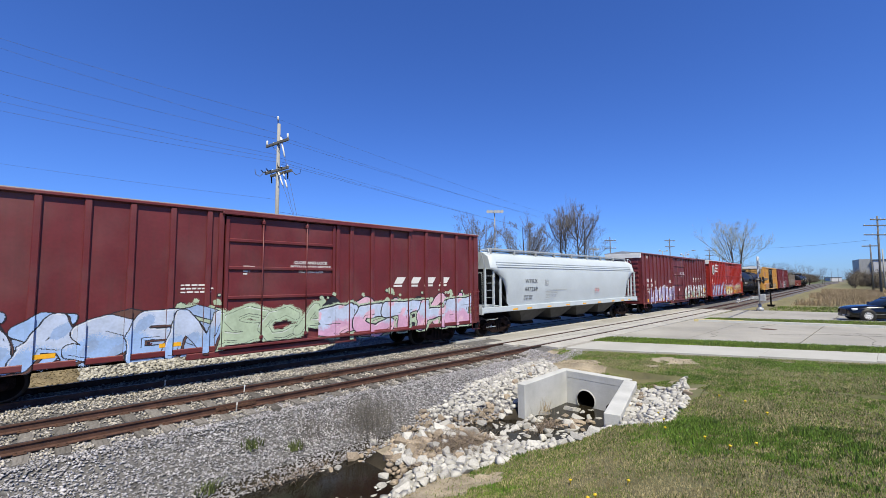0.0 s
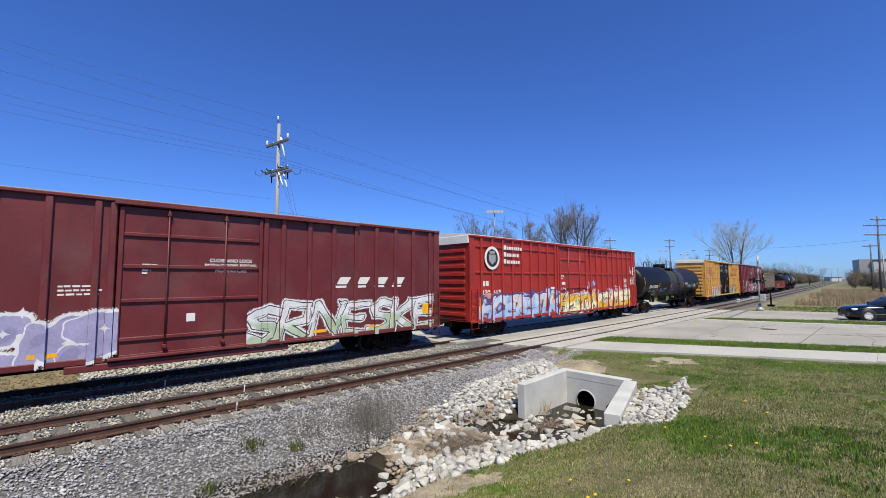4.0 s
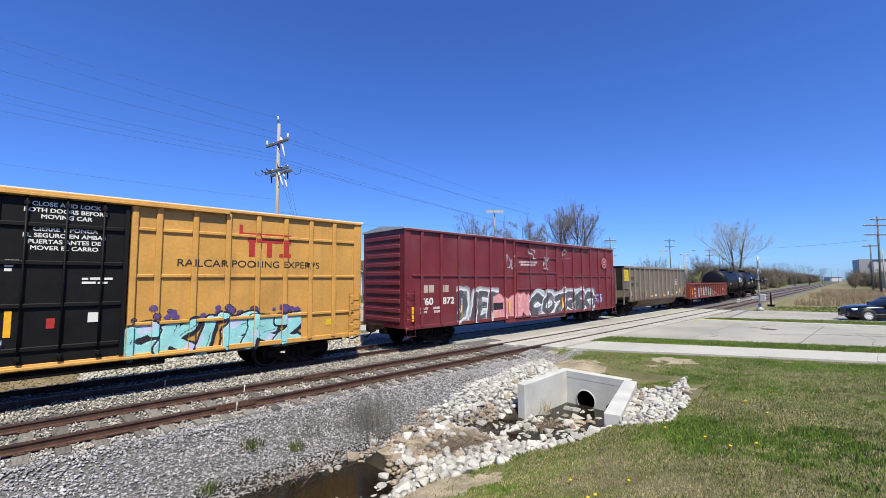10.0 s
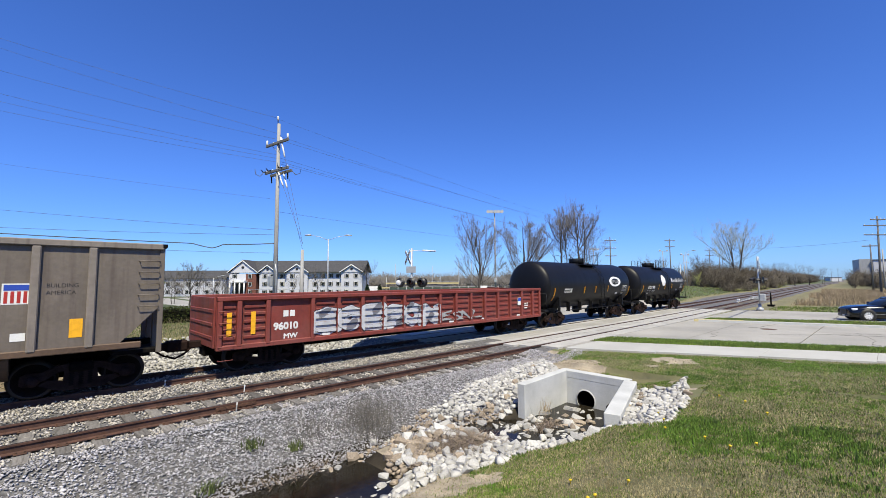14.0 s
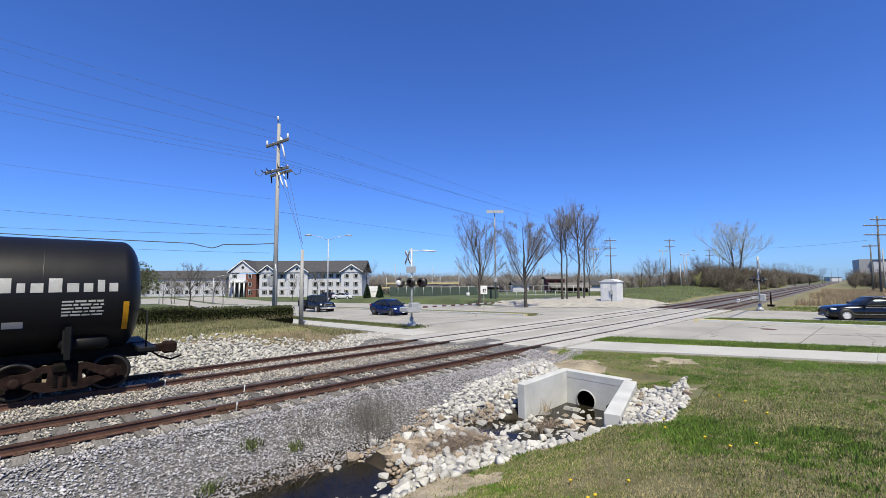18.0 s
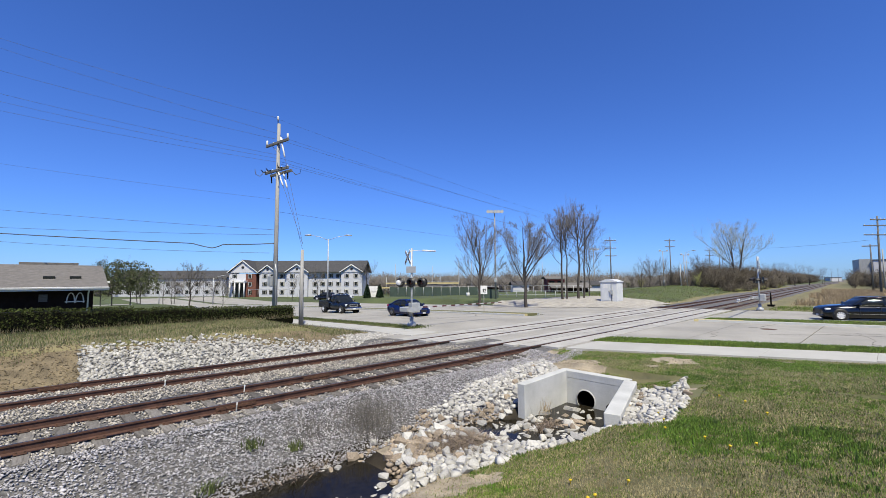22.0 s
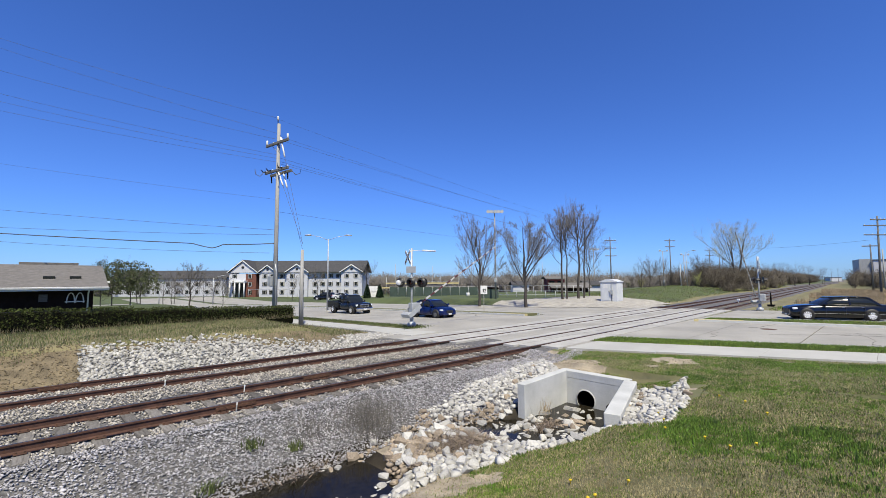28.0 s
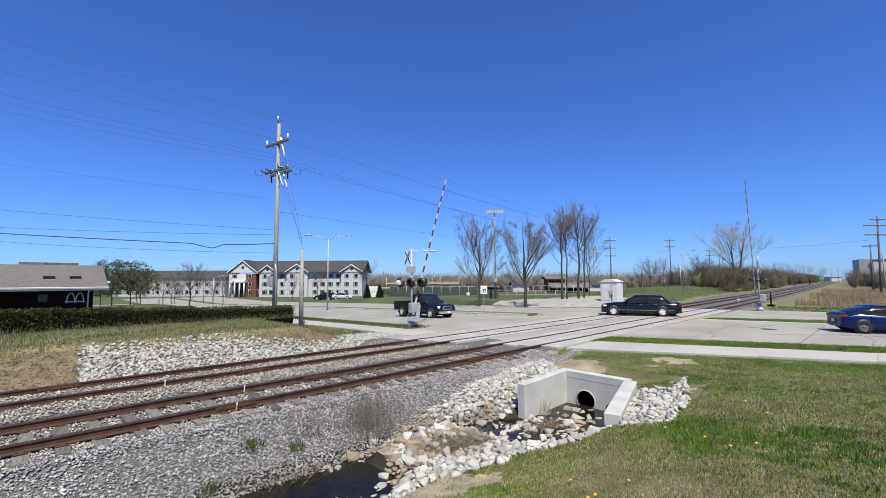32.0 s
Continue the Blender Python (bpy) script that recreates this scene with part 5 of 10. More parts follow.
tag_wall(car, 1.4, 9.2, 0.80, 2.5, 42, "SRNESKE", (S_WHITE, S_WHITE, S_BLACK, S_WHITE, S_PALE, S_WHITE, S_ROSE, S_WHITE), dep, "white and pale green sprayed lettering", fat=0.105, out=0.03, halo=0.06, flicks=3, loose=0.09)
patch("stencil_panel", car, M_YELLOW, -8.72, -8.2, 0.95, 1.22, SKIN - 0.013)

# bright red box car
RED = sheet_steel("bright_red_steel", (0.315, 0.019, 0.011), 0.5, 0.3, 0.03)
h = (75.63 - 56.30) / 2
posts = posts_for(h, -1.7, 1.7, -h + 0.85, 0.84)
car, h, dep = boxcar("bright red boxcar with a round white emblem and graffiti", 56.30, 75.63, RED, posts, cross=(4.5, 3.22), door=(-1.7, 1.7), roof=M_WHITE, rods=2)
bm = bmesh.new()
lathe(bm, [(0.58, SKIN - 0.088), (0.58, SKIN - 0.082)], "y", 40, at=(-8.05, 0, 3.95))
part("emblem", bm, M_WHITE, car, "round white emblem")
bm = bmesh.new()
lathe(bm, [(0.44, SKIN - 0.092), (0.44, SKIN - 0.087)], "y", 40, at=(-8.05, 0, 3.95))
part("emblem", bm, M_INK, car)
bm = bmesh.new()
slab(bm, [(-8.3, 3.8), (-8.05, 3.62), (-7.8, 3.8), (-7.78, 4.12), (-8.32, 4.12)], SKIN - 0.096, SKIN - 0.091)
box(bm, -8.26, -7.84, SKIN - 0.096, SKIN - 0.091, 4.17, 4.3)
part("emblem", bm, S_GREY, car)
for k, (ws) in enumerate(((0.19, 0.15, 0.15, 0.15, 0.15, 0.08, 0.15, 0.15), (0.19, 0.15, 0.15, 0.08, 0.15, 0.08, 0.15), (0.19, 0.15, 0.08, 0.15, 0.15, 0.15, 0.15))):
    bm = bmesh.new()
    x = -7.1
    for i, w in enumerate(ws):
        box(bm, x, x + w, SKIN - 0.082, SKIN - 0.078, 4.42 - k * 0.36, 4.42 - k * 0.36 + (0.23 if i == 0 else 0.17))
        x += w + 0.055
    part("painted_mark", bm, M_WHITE, car, "row of white letter-like shapes")
for x in (-8.72, -8.46):
    patch("painted_mark", car, M_WHITE, x, x + 0.2, 2.55, 2.8, SKIN - 0.008)
boxpart("end_band", (-h - 0.09, -h - 0.005, -1.5, 1.5, 4.62, 5.0), M_WHITE, car, "white band across the top of the end")
words("lettering", "220", M_WHITE, car, -8.8, 2.12, 0.24, SKIN - 0.006, wide=1.35, bold=0.01)
words("lettering", "613", M_WHITE, car, -7.95, 2.12, 0.24, SKIN - 0.006, wide=1.35, bold=0.01)
bars(car, M_WHITE, -8.75, 1.85, [0.5, 0.42], 0.06, 0.1, SKIN - 0.006)
bars(car, M_WHITE, -1.45, 3.1, [0.34, 0.28, 0.2], 0.06, 0.1, SKIN - 0.04)
patch("stencil_panel", car, M_WHITE, -1.4, -1.0, 2.55, 2.7, SKIN - 0.04)
patch("stencil_panel", car, M_WHITE, -2.6, -2.2, 2.3, 2.42, SKIN - 0.012)
tag_wall(car, -9.0, -1.75, 0.74, 2.75, 51, "HCERSTK", (S_PURPLE, S_PURPLE, S_BLACK, S_ICE, S_SKY, S_WHITE, S_SALMON, S_BLUE), dep, "pale blue sprayed lettering on purple", fat=0.175, cloud=1.05, out=0.024, halo=0.10, drop=0.06, flicks=5, lean=0.2, behind="SCSES", loose=0.11)
tag_wall(car, -1.75, 3.1, 0.70, 2.6, 52, "HESTOA", (S_BLUSH, S_BLUSH, S_BLACK, S_GOLD, S_CREAM, S_CREAM, S_BLACK, S_TEAL), dep, "yellow sprayed lettering with pink and black edges", fat=0.14, cloud=1.0, bubbles=14, halo=0.07, drop=0.06, out=0.03, flicks=3, loose=0.1, behind="SESH")
tag_wall(car, 3.1, 8.6, 0.74, 2.6, 55, "RCIDER", (S_BLUSH, S_BLUSH, S_BLACK, S_CREAM, S_GOLD, S_WHITE, S_BLACK, S_TEAL), dep, "pale yellow sprayed lettering with pink and black edges", fat=0.15, cloud=1.0, bubbles=18, halo=0.07, drop=0.06, out=0.03, flicks=3, loose=0.1, behind="ESES")
tag_wall(car, 1.85, 2.95, 2.35, 2.85, 56, "PAIN", (S_SKY,) * 8, dep, "thin pale blue scrawl", fat=0.02, out=0.0, halo=0.0, flicks=1, inner=False)
tag_wall(car, 8.7, 9.55, 3.15, 3.95, 53, "NES", (S_WHITE,) * 8, dep, "white sprayed scrawl", fat=0.022, out=0.0, halo=0.0, inner=False)
tag_wall(car, 8.7, 9.55, 2.45, 3.2, 54, "OVE", (S_WHITE,) * 8, dep, "white sprayed scrawl", fat=0.022, out=0.0, halo=0.0, inner=False)
patch("reflector", car, M_YELLOW, h - 1.5, h - 1.38, 1.25, 2.1, SKIN - 0.013)
bars(car, M_WHITE, h - 2.25, 2.85, [0.62, 0.62, 0.6, 0.55, 0.6, 0.6, 0.62, 0.55], 0.045, 0.095, SKIN - 0.006)
bars(car, M_WHITE, h - 3.45, 2.3, [0.6, 0.62, 0.6, 0.62], 0.045, 0.11, SKIN - 0.006)
for x in (-8.95, -5.9, -3.4, -2.4):
    patch("reflector", car, M_YELLOW, x, x + 0.1, 1.4, 2.0, SKIN - 0.012)


# black tank cars
def tank_car(label, half, r, coat, truck_x, zc=2.62, dome_x=0.0, rail_h=0.55, band=None):
    car = thing("tank_car", label, "tank car", "tank cars")
    prof = [(r * math.cos(a) ** 0.62, -half + r * 0.30 * (1 - math.sin(a))) for a in [math.pi / 2 * (1 - k / 9) for k in range(10)]]
    prof = [(max(q[0], 0.02), q[1]) for q in prof]
    full = prof + [(p[0], -p[1]) for p in prof[::-1]]
    bm = bmesh.new()
    lathe(bm, full, "x", 64, at=(0, 0, zc))
    part("tank", bm, coat, car)
    if band:
        bm = bmesh.new()
        lathe(bm, [(r + 0.004, band[0]), (r + 0.012, band[0] + 0.02), (r + 0.012, band[1] - 0.02), (r + 0.004, band[1])], "x", 64, at=(0, 0, zc), close=False)
        part("shell_band", bm, band[2], car, "grey primer band round the tank")
    for x in (-half * 0.62, -half * 0.2, half * 0.25, half * 0.66):
        bm = bmesh.new()
        lathe(bm, [(r - 0.01, x - 0.03), (r + 0.006, x), (r - 0.01, x + 0.03)], "x", 64, at=(0, 0, zc), close=False)
        part("weld_seam", bm, coat, car)
    bm = bmesh.new()
    lathe(bm, [(0.52, 0), (0.52, 0.34), (0.46, 0.40), (0.05, 0.42)], "z", 28, at=(dome_x, 0, zc + r - 0.06))
    for k in range(8):
        a = k * math.pi / 4
        box(bm, dome_x + 0.5 * math.cos(a) - 0.03, dome_x + 0.5 * math.cos(a) + 0.03, 0.5 * math.sin(a) - 0.03, 0.5 * math.sin(a) + 0.03, zc + r + 0.15, zc + r + 0.36)
    part("dome", bm, coat, car)
    for s in (-1, 1):
        bm = bmesh.new()
        box(bm, dome_x - 1.1, dome_x + 1.1, s * 0.55, s * 1.05, zc + r - 0.16, zc + r - 0.12)
        part("platform", bm, coat, car)
        bm = bmesh.new()
        x0, x1, y, z0, z1 = dome_x - 1.1, dome_x + 1.1, s * 1.05, zc + r - 0.15, zc + r + rail_h
        tube(bm, [(x0, y, z0), (x0, y, z1), (x0 + 0.35, y, z1 + 0.05), (x0 + 0.8, y, z1), (x0 + 0.8, y, z0)], 0.022, 6)
        tube(bm, [(x1 - 0.8, y, z0), (x1 - 0.8, y, z1), (x1, y, z1), (x1, y, z0)], 0.022, 6)
        part("railing", bm, coat, car)
    # ladder over the curve of the shell
    for dx in (0.5, 0.95):
        bm = bmesh.new()
        pts = [(dome_x + dx, -(r + 0.07) * math.cos(a), zc + (r + 0.07) * math.sin(a)) for a in [radians(q) for q in (75, 55, 35, 15, 0)]] + [(dome_x + dx, -r - 0.07, 0.75)]
        tube(bm, pts, 0.02, 6)
        part("ladder_rail", bm, coat, car)
    first = None
    for k in range(12):
        z = 0.85 + k * 0.27
        y = -r - 0.07 if z < zc else -math.sqrt(max((r + 0.07) ** 2 - (z - zc) ** 2, 0.02))
        if first is None:
            bm = bmesh.new()
            tube(bm, [(dome_x + 0.5, 0, 0), (dome_x + 0.95, 0, 0)], 0.014, 6)
            first = part("rung", bm, coat, car, at=(0, y, z))
        else:
            again(first, car, (0, y, z))
    for s in (-1, 1):
        bm = bmesh.new()
        box(bm, s * (half - 3.1), s * (half + 0.28), -0.3, 0.3, 0.72, 1.12, 0.03)
        part("stub_sill", bm, M_BLACK, car)
        bm = bmesh.new()
        box(bm, s * (half - 0.12), s * (half + 0.3), -1.5, 1.5, 0.98, 1.1, 0.02)
        part("end_platform", bm, M_BLACK, car)
        bm = bmesh.new()
        x = s * (half + 0.05)
        for y in (-1.45, 1.45):
            tube(bm, [(x, y, 1.1), (x, y, 2.05)], 0.02, 6)
        tube(bm, [(x, -1.45, 2.05), (x, 1.45, 2.05)], 0.02, 6)
        part("end_railing", bm, M_BLACK, car)
        bm = bmesh.new()
        slab(bm, [(-1.25, 1.75), (-1.33, 1.1), (1.33, 1.1), (1.25, 1.75), (0.9, 1.45), (-0.9, 1.45)], s * truck_x - 0.1, s * truck_x + 0.1, "x")
        part("saddle", bm, M_BLACK, car)
        bm = bmesh.new()
        box(bm, s * truck_x - 0.06, s * truck_x + 0.06, -1.40, -1.28, 0.95, 1.75)
        part("saddle", bm, M_BLACK, car)
    bm = bmesh.new()
    tube(bm, [(-half + 2.6, -1.2, 0.93), (half - 2.6, -1.2, 0.93)], 0.024, 6)
    part("hand_rail", bm, M_BLACK, car)
    first = None
    n = int(half)
    for k in range(n):
        x = -half + 3.0 + k * (2 * half - 6.0) / max(n - 1, 1)
        if first is None:
            bm = bmesh.new()
            box(bm, -0.02, 0.02, -1.23, -1.0, 0.86, 1.42)
            first = part("rail_bracket", bm, M_BLACK, car, at=(x, 0, 0))
        else:
            again(first, car, (x, 0, 0))
    bm = bmesh.new()
    lathe(bm, [(0.2, 0), (0.25, 0.1), (0.25, 0.35), (0.12, 0.5)], "z", 16, at=(0, 0, zc - r - 0.42))
    part("outlet_valve", bm, M_BLACK, car)
    bm = bmesh.new()
    lathe(bm, [(0.1, -0.5), (0.2, -0.42), (0.2, 0.42), (0.1, 0.5)], "x", 16, at=(half - 1.2, -0.95, 1.3))
    part("air_tank", bm, M_BLACK, car)
    trucks(car, (-truck_x, truck_x))
    couplers(car, half + 0.25)
    return car


def on_shell(ob, r, zc):
    """Wraps flat paint round the side of a tank."""
    if len(ob.data.vertices) < 90:
        bm = bmesh.new()
        bm.from_mesh(ob.data)
        tall = [e for e in bm.edges if abs(e.verts[0].co.z - e.verts[1].co.z) > 0.08]
        bmesh.ops.subdivide_edges(bm, edges=tall, cuts=6, use_grid_fill=True)
        bm.to_mesh(ob.data)
        bm.free()
    for v in ob.data.vertices:
        a = max(min((v.co.z - zc) / r, 1.3), -1.3)
        d = r + 0.012
        v.co.y, v.co.z = -d * math.cos(a), zc + d * math.sin(a)
    return ob


TANK = sheet_steel("black_tank_paint", (0.0062, 0.0065, 0.008), 0.45, 0.0, 0.0, 0.12)
TANK.node_tree.nodes["Principled BSDF"].inputs["Specular IOR Level"].default_value = 0.22
TANK_GREY = material("grey_primer", (0.0315, 0.0336, 0.0392), 0.65, vary=0.25, scale=1.2, fine=10, bump=0.03)
car = tank_car("black tank car with a grey band and scrawled graffiti", 8.30, 1.44, TANK, 6.6, zc=2.55, dome_x=0.0, band=(-1.45, 2.6, TANK_GREY))
CARS.append((car, 85.75))
on_shell(words("lettering", "DBUX 250072", M_WHITE, car, -6.75, 2.08, 0.25, wide=1.0, bold=0.012), 1.44, 2.55)
on_shell(bars(car, M_WHITE, -6.75, 1.88, [0.5, 0.4], 0.05, 0.13), 1.44, 2.55)
on_shell(bars(car, M_WHITE, -5.75, 1.88, [1.2, 1.1], 0.05, 0.13), 1.44, 2.55)
on_shell(patch("placard", car, M_WHITE, 3.05, 3.8, 2.3, 2.5), 1.44, 2.55)
on_shell(bars(car, M_WHITE, 7.0, 2.5, [0.6, 0.6, 0.6, 0.6], 0.06, 0.11), 1.44, 2.55)
for x, z0, z1 in ((-7.9, 2.05, 2.98), (-4.4, 2.15, 2.5), (-1.15, 2.15, 2.5), (2.3, 2.15, 2.5), (5.2, 2.15, 2.5)):
    on_shell(patch("reflector", car, M_YELLOW, x, x + 0.11, z0, z1), 1.44, 2.55)
for sd, x0, x1, z0, z1, m in ((61, -4.0, -2.3, 1.65, 2.1, S_BLUE2), (62, -6.0, -4.3, 1.25, 1.62, S_GREY), (63, 3.6, 5.0, 2.0, 2.35, S_BLUE), (64, 5.5, 6.9, 2.0, 2.4, S_BLUE), (65, -0.9, -0.3, 1.75, 1.95, S_BLUE2)):
    g = spray(sd, x1 - x0, z1 - z0, {61: "BADT", 62: "SAOLO", 63: "EMKS", 64: "MISARL", 65: "HUL"}[sd], 0.016, fat=0.026, out=0.0, halo=0.0, flicks=2, inner=False)
    on_shell(raster("graffiti", g, x0, z0, 0.016, (m,) * 8, car, lambda x: -1.5, "thin sprayed scrawl"), 1.44, 2.55)

# yellow box car with black doors
YEL = sheet_steel("railcar_yellow_steel", (0.529, 0.2818, 0.0633), 0.5, 0.12, 0.06)
h = (115.15 - 95.95) / 2
d0, d1 = -2.52, 2.52
posts = posts_for(h, d0, d1, -h + 0.80, 0.885)
car, h, dep = boxcar("yellow boxcar with black double doors and graffiti", 95.95, 115.15, YEL, posts, cross=(4.26, 3.0, 1.73), door=(d0, d1), door_coat=M_BLACK, roof=M_WHITE, rods=3, door_cross=(1.3, 2.3, 3.3, 4.2))
boxpart("end_band", (-h - 0.09, -h - 0.005, -1.5, 1.5, 4.72, 5.0), M_WHITE, car, "white band across the top of the end")
words("lettering", "next", M_INK, car, -8.64, 3.74, 0.17, SKIN - 0.006, slant=0.25, wide=1.2, bold=0.012)
words("lettering", "load", M_INK, car, -8.64, 3.49, 0.19, SKIN - 0.006, slant=0.25, wide=1.2, bold=0.012)
words("lettering", "any", M_INK, car, -6.02, 3.76, 0.16, SKIN - 0.006, slant=0.25, wide=1.2, bold=0.012)
words("lettering", "road", M_INK, car, -6.02, 3.50, 0.17, SKIN - 0.006, slant=0.25, wide=1.2, bold=0.012)
for t, x, z in (("TB", -8.7, 2.52), ("OX", -7.83, 2.52), ("63", -8.72, 2.06), ("95", -7.8, 2.06), ("47", -6.92, 2.08)):
    words("lettering", t, M_INK, car, x, z, 0.25, SKIN - 0.006, slant=0.2, wide=1.3, bold=0.012)
painted("painted_mark", [(1, [(-7.65, 4.22), (-7.42, 4.30), (-6.98, 3.86), (-6.66, 4.28), (-6.42, 4.24), (-6.9, 3.72), (-6.42, 3.2), (-6.66, 3.14), (-6.98, 3.56), (-7.42, 3.12), (-7.65, 3.2), (-7.12, 3.72)]),
                         (2, [(-7.68, 4.08), (-7.52, 4.08), (-7.22, 3.78), (-7.2, 3.64), (-7.52, 3.34), (-7.68, 3.34), (-7.68, 3.48), (-7.42, 3.72), (-7.68, 3.94)]),
                         (2, [(-6.40, 4.08), (-6.56, 4.08), (-6.82, 3.78), (-6.82, 3.64), (-6.56, 3.34), (-6.40, 3.34), (-6.40, 3.48), (-6.64, 3.72), (-6.40, 3.94)])],
        -7.75, -6.3, 3.05, 4.35, (M_BLUE, M_RED), car, dep, "blue and red crossed-roads emblem")
painted("painted_mark", [(1, [(a, c), (b, c), (b, d), (a, d)]) for a, b, c, d in ((5.25, 6.9, 4.30, 4.36), (5.5, 6.9, 4.08, 4.2), (5.55, 5.72, 3.62, 4.08), (6.1, 6.27, 3.62, 4.08), (6.5, 6.9, 3.62, 3.74), (6.62, 6.78, 3.74, 4.08), (5.25, 5.35, 4.36, 4.6))],
        5.1, 7.0, 3.5, 4.7, (M_RED,), car, dep, "red railcar emblem in plain bars")
wrap_on(words("lettering", "RAILCAR POOLING EXPERTS", M_INK, car, 3.6, 3.28, 0.22, SKIN, wide=1.12), dep)
for x, first_lines, more_lines in ((-1.26, ("CLOSE THIS DOOR", "BEFORE CLOSING", "MAIN DOOR"), ("CIERRE ESTA PUERTA", "ANTES DE CERRAR", "LA PUERTA PRINCIPAL")),
                                   (1.26, ("CLOSE AND LOCK", "BOTH DOORS BEFORE", "MOVING CAR"), ("CIERRE Y PONGA", "EL SEGURO EN AMBAS", "PUERTAS ANTES DE", "MOVER EL CARRO"))):
    for z, lines in ((4.66, first_lines), (4.06, more_lines)):
        for k, line in enumerate(lines):
            words("lettering", line, M_WHITE, car, x, z - k * 0.15, 0.10, SKIN - 0.037, wide=1.1, bold=0.004, centre=True, label="white stencilled door notice")
words("lettering", "LT WT", M_INK, car, -8.35, 1.60, 0.10, SKIN - 0.006, bold=0.004)
words("lettering", "80800", M_INK, car, -7.6, 1.62, 0.10, SKIN - 0.006, bold=0.004)
for x, z, m, w in ((-0.95, 1.75, M_RED, 0.17), (-0.3, 1.8, M_WHITE, 0.25), (1.0, 1.75, M_RED, 0.15), (1.75, 1.85, M_WHITE, 0.2)):
    patch("placard", car, m, x, x + w, z, z + 0.24, SKIN - 0.04)
bars(car, M_WHITE, 0.25, 3.3, [0.3, 0.2, 0.12], 0.07, 0.1, SKIN - 0.04)
bars(car, M_WHITE, -2.2, 2.0, [0.4, 0.4, 0.3], 0.05, 0.09, SKIN - 0.04)
bars(car, M_WHITE, 1.6, 2.9, [0.6, 0.5], 0.06, 0.1, SKIN - 0.04)
patch("stencil_panel", car, M_PLATE, -8.65, -8.05, 0.98, 1.2, SKIN - 0.012)
patch("stencil_panel", car, M_WHITE, -8.45, -8.15, 1.34, 1.46, SKIN - 0.012)
patch("reflector", car, M_YELLOW, 0.3, 0.42, 1.6, 2.2, SKIN - 0.04)
patch("reflector", car, M_PLATE, 8.2, 8.6, 1.3, 1.5, SKIN - 0.012)
tag_wall(car, -7.9, -2.55, 0.95, 2.35, 70, "OOCOO", (S_ORANGE,) * 8, dep, "orange sprayed ground", fat=0.16, cloud=0.95, bubbles=22, out=0.0, halo=0.12, inner=False)
tag_wall(car, -6.85, -2.65, 0.72, 2.2, 71, "EKNSVL", (S_CYAN, S_WHITE, S_NAVY, S_ICE, S_CYAN, S_WHITE, S_LILAC, S_LILAC), dep, "pale blue sprayed lettering with dark outlines", fat=0.125, out=0.018, halo=0.06, flicks=5, drop=0.04, behind="SESC", loose=0.11)
tag_wall(car, 2.5, 7.3, 0.74, 2.35, 72, "CKIERZ", (S_PURPLE, S_BLACK, S_BLACK, S_CYAN, S_CYAN, S_WHITE, S_BLACK, S_ICE), dep, "cyan sprayed lettering with black outlines", fat=0.16, out=0.045, halo=0.02, bubbles=24, square=2.2, drop=0.05, flicks=3, loose=0.1)
tag_wall(car, -0.6, 0.3, 1.2, 1.7, 73, "SAN", (S_BLUE,) * 8, lambda x: SKIN - 0.09, "thin blue sprayed scrawl", fat=0.022, out=0, halo=0, inner=False)

# third oxide red box car
h = (136.5 - 117.2) / 2
d0, d1 = -2.1, 2.0
posts = posts_for(h, d0, d1, -h + 0.95, 1.14)
car, h, dep = boxcar("dark red boxcar with black and white graffiti", 117.2, 136.5, OX2, posts, cross=(3.05,), door=(d0, d1), roof=M_GALV, rods=2)
for x, w in ((-8.58, 0.24), (-8.28, 0.28), (-7.6, 0.24), (-7.32, 0.22)):
    patch("painted_mark", car, S_BEIGE, x, x + w, 2.32, 2.64, SKIN - 0.008)
words("lettering", "760", M_WHITE, car, -8.78, 1.80, 0.30, SKIN - 0.006, wide=1.2, bold=0.012)
words("lettering", "872", M_WHITE, car, -7.48, 1.80, 0.30, SKIN - 0.006, wide=1.2, bold=0.012)
for k, (a, b) in enumerate((("LD LMT", "205800"), ("LT WT", "80200"))):
    words("lettering", a, M_WHITE, car, -8.8, 1.60 - k * 0.16, 0.10, SKIN - 0.006, bold=0.004)
    words("lettering", b, M_WHITE, car, -8.05 + k * 0.06, 1.60 - k * 0.16, 0.10, SKIN - 0.006, bold=0.004)
for k, line in enumerate(("CLOSE AND LOCK DOORS", "BEFORE MOVING CAR")):
    words("lettering", line, M_WHITE, car, -0.95, 3.78 - k * 0.15, 0.10, SKIN - 0.037, wide=1.05, bold=0.004, centre=True, label="white stencilled door notice")
bm = bmesh.new()
lathe(bm, [(0.36, SKIN - 0.084), (0.36, SKIN - 0.079)], "y", 32, at=(8.1, 0, 3.98))
part("emblem", bm, S_ROSE, car, "round faded pink emblem")
bm = bmesh.new()
lathe(bm, [(0.28, SKIN - 0.088), (0.28, SKIN - 0.083)], "y", 32, at=(8.1, 0, 3.98))
part("emblem", bm, OX2, car)
bm = bmesh.new()
box(bm, 7.94, 8.26, SKIN - 0.092, SKIN - 0.089, 3.86, 3.94)
box(bm, 8.0, 8.2, SKIN - 0.092, SKIN - 0.089, 4.0, 4.12)
part("emblem", bm, S_ROSE, car)
tag_wall(car, -6.6, -3.5, 0.82, 2.75, 81, "DIEF", (S_DARK, S_FROST, S_WHITE, S_DARK, S_DARK, S_FROST, S_WHITE, S_SMOKE), dep, "dark grey sprayed lettering with white edges", fat=0.17, out=0.06, halo=0.14, flicks=4, drop=0.05, loose=0.12)
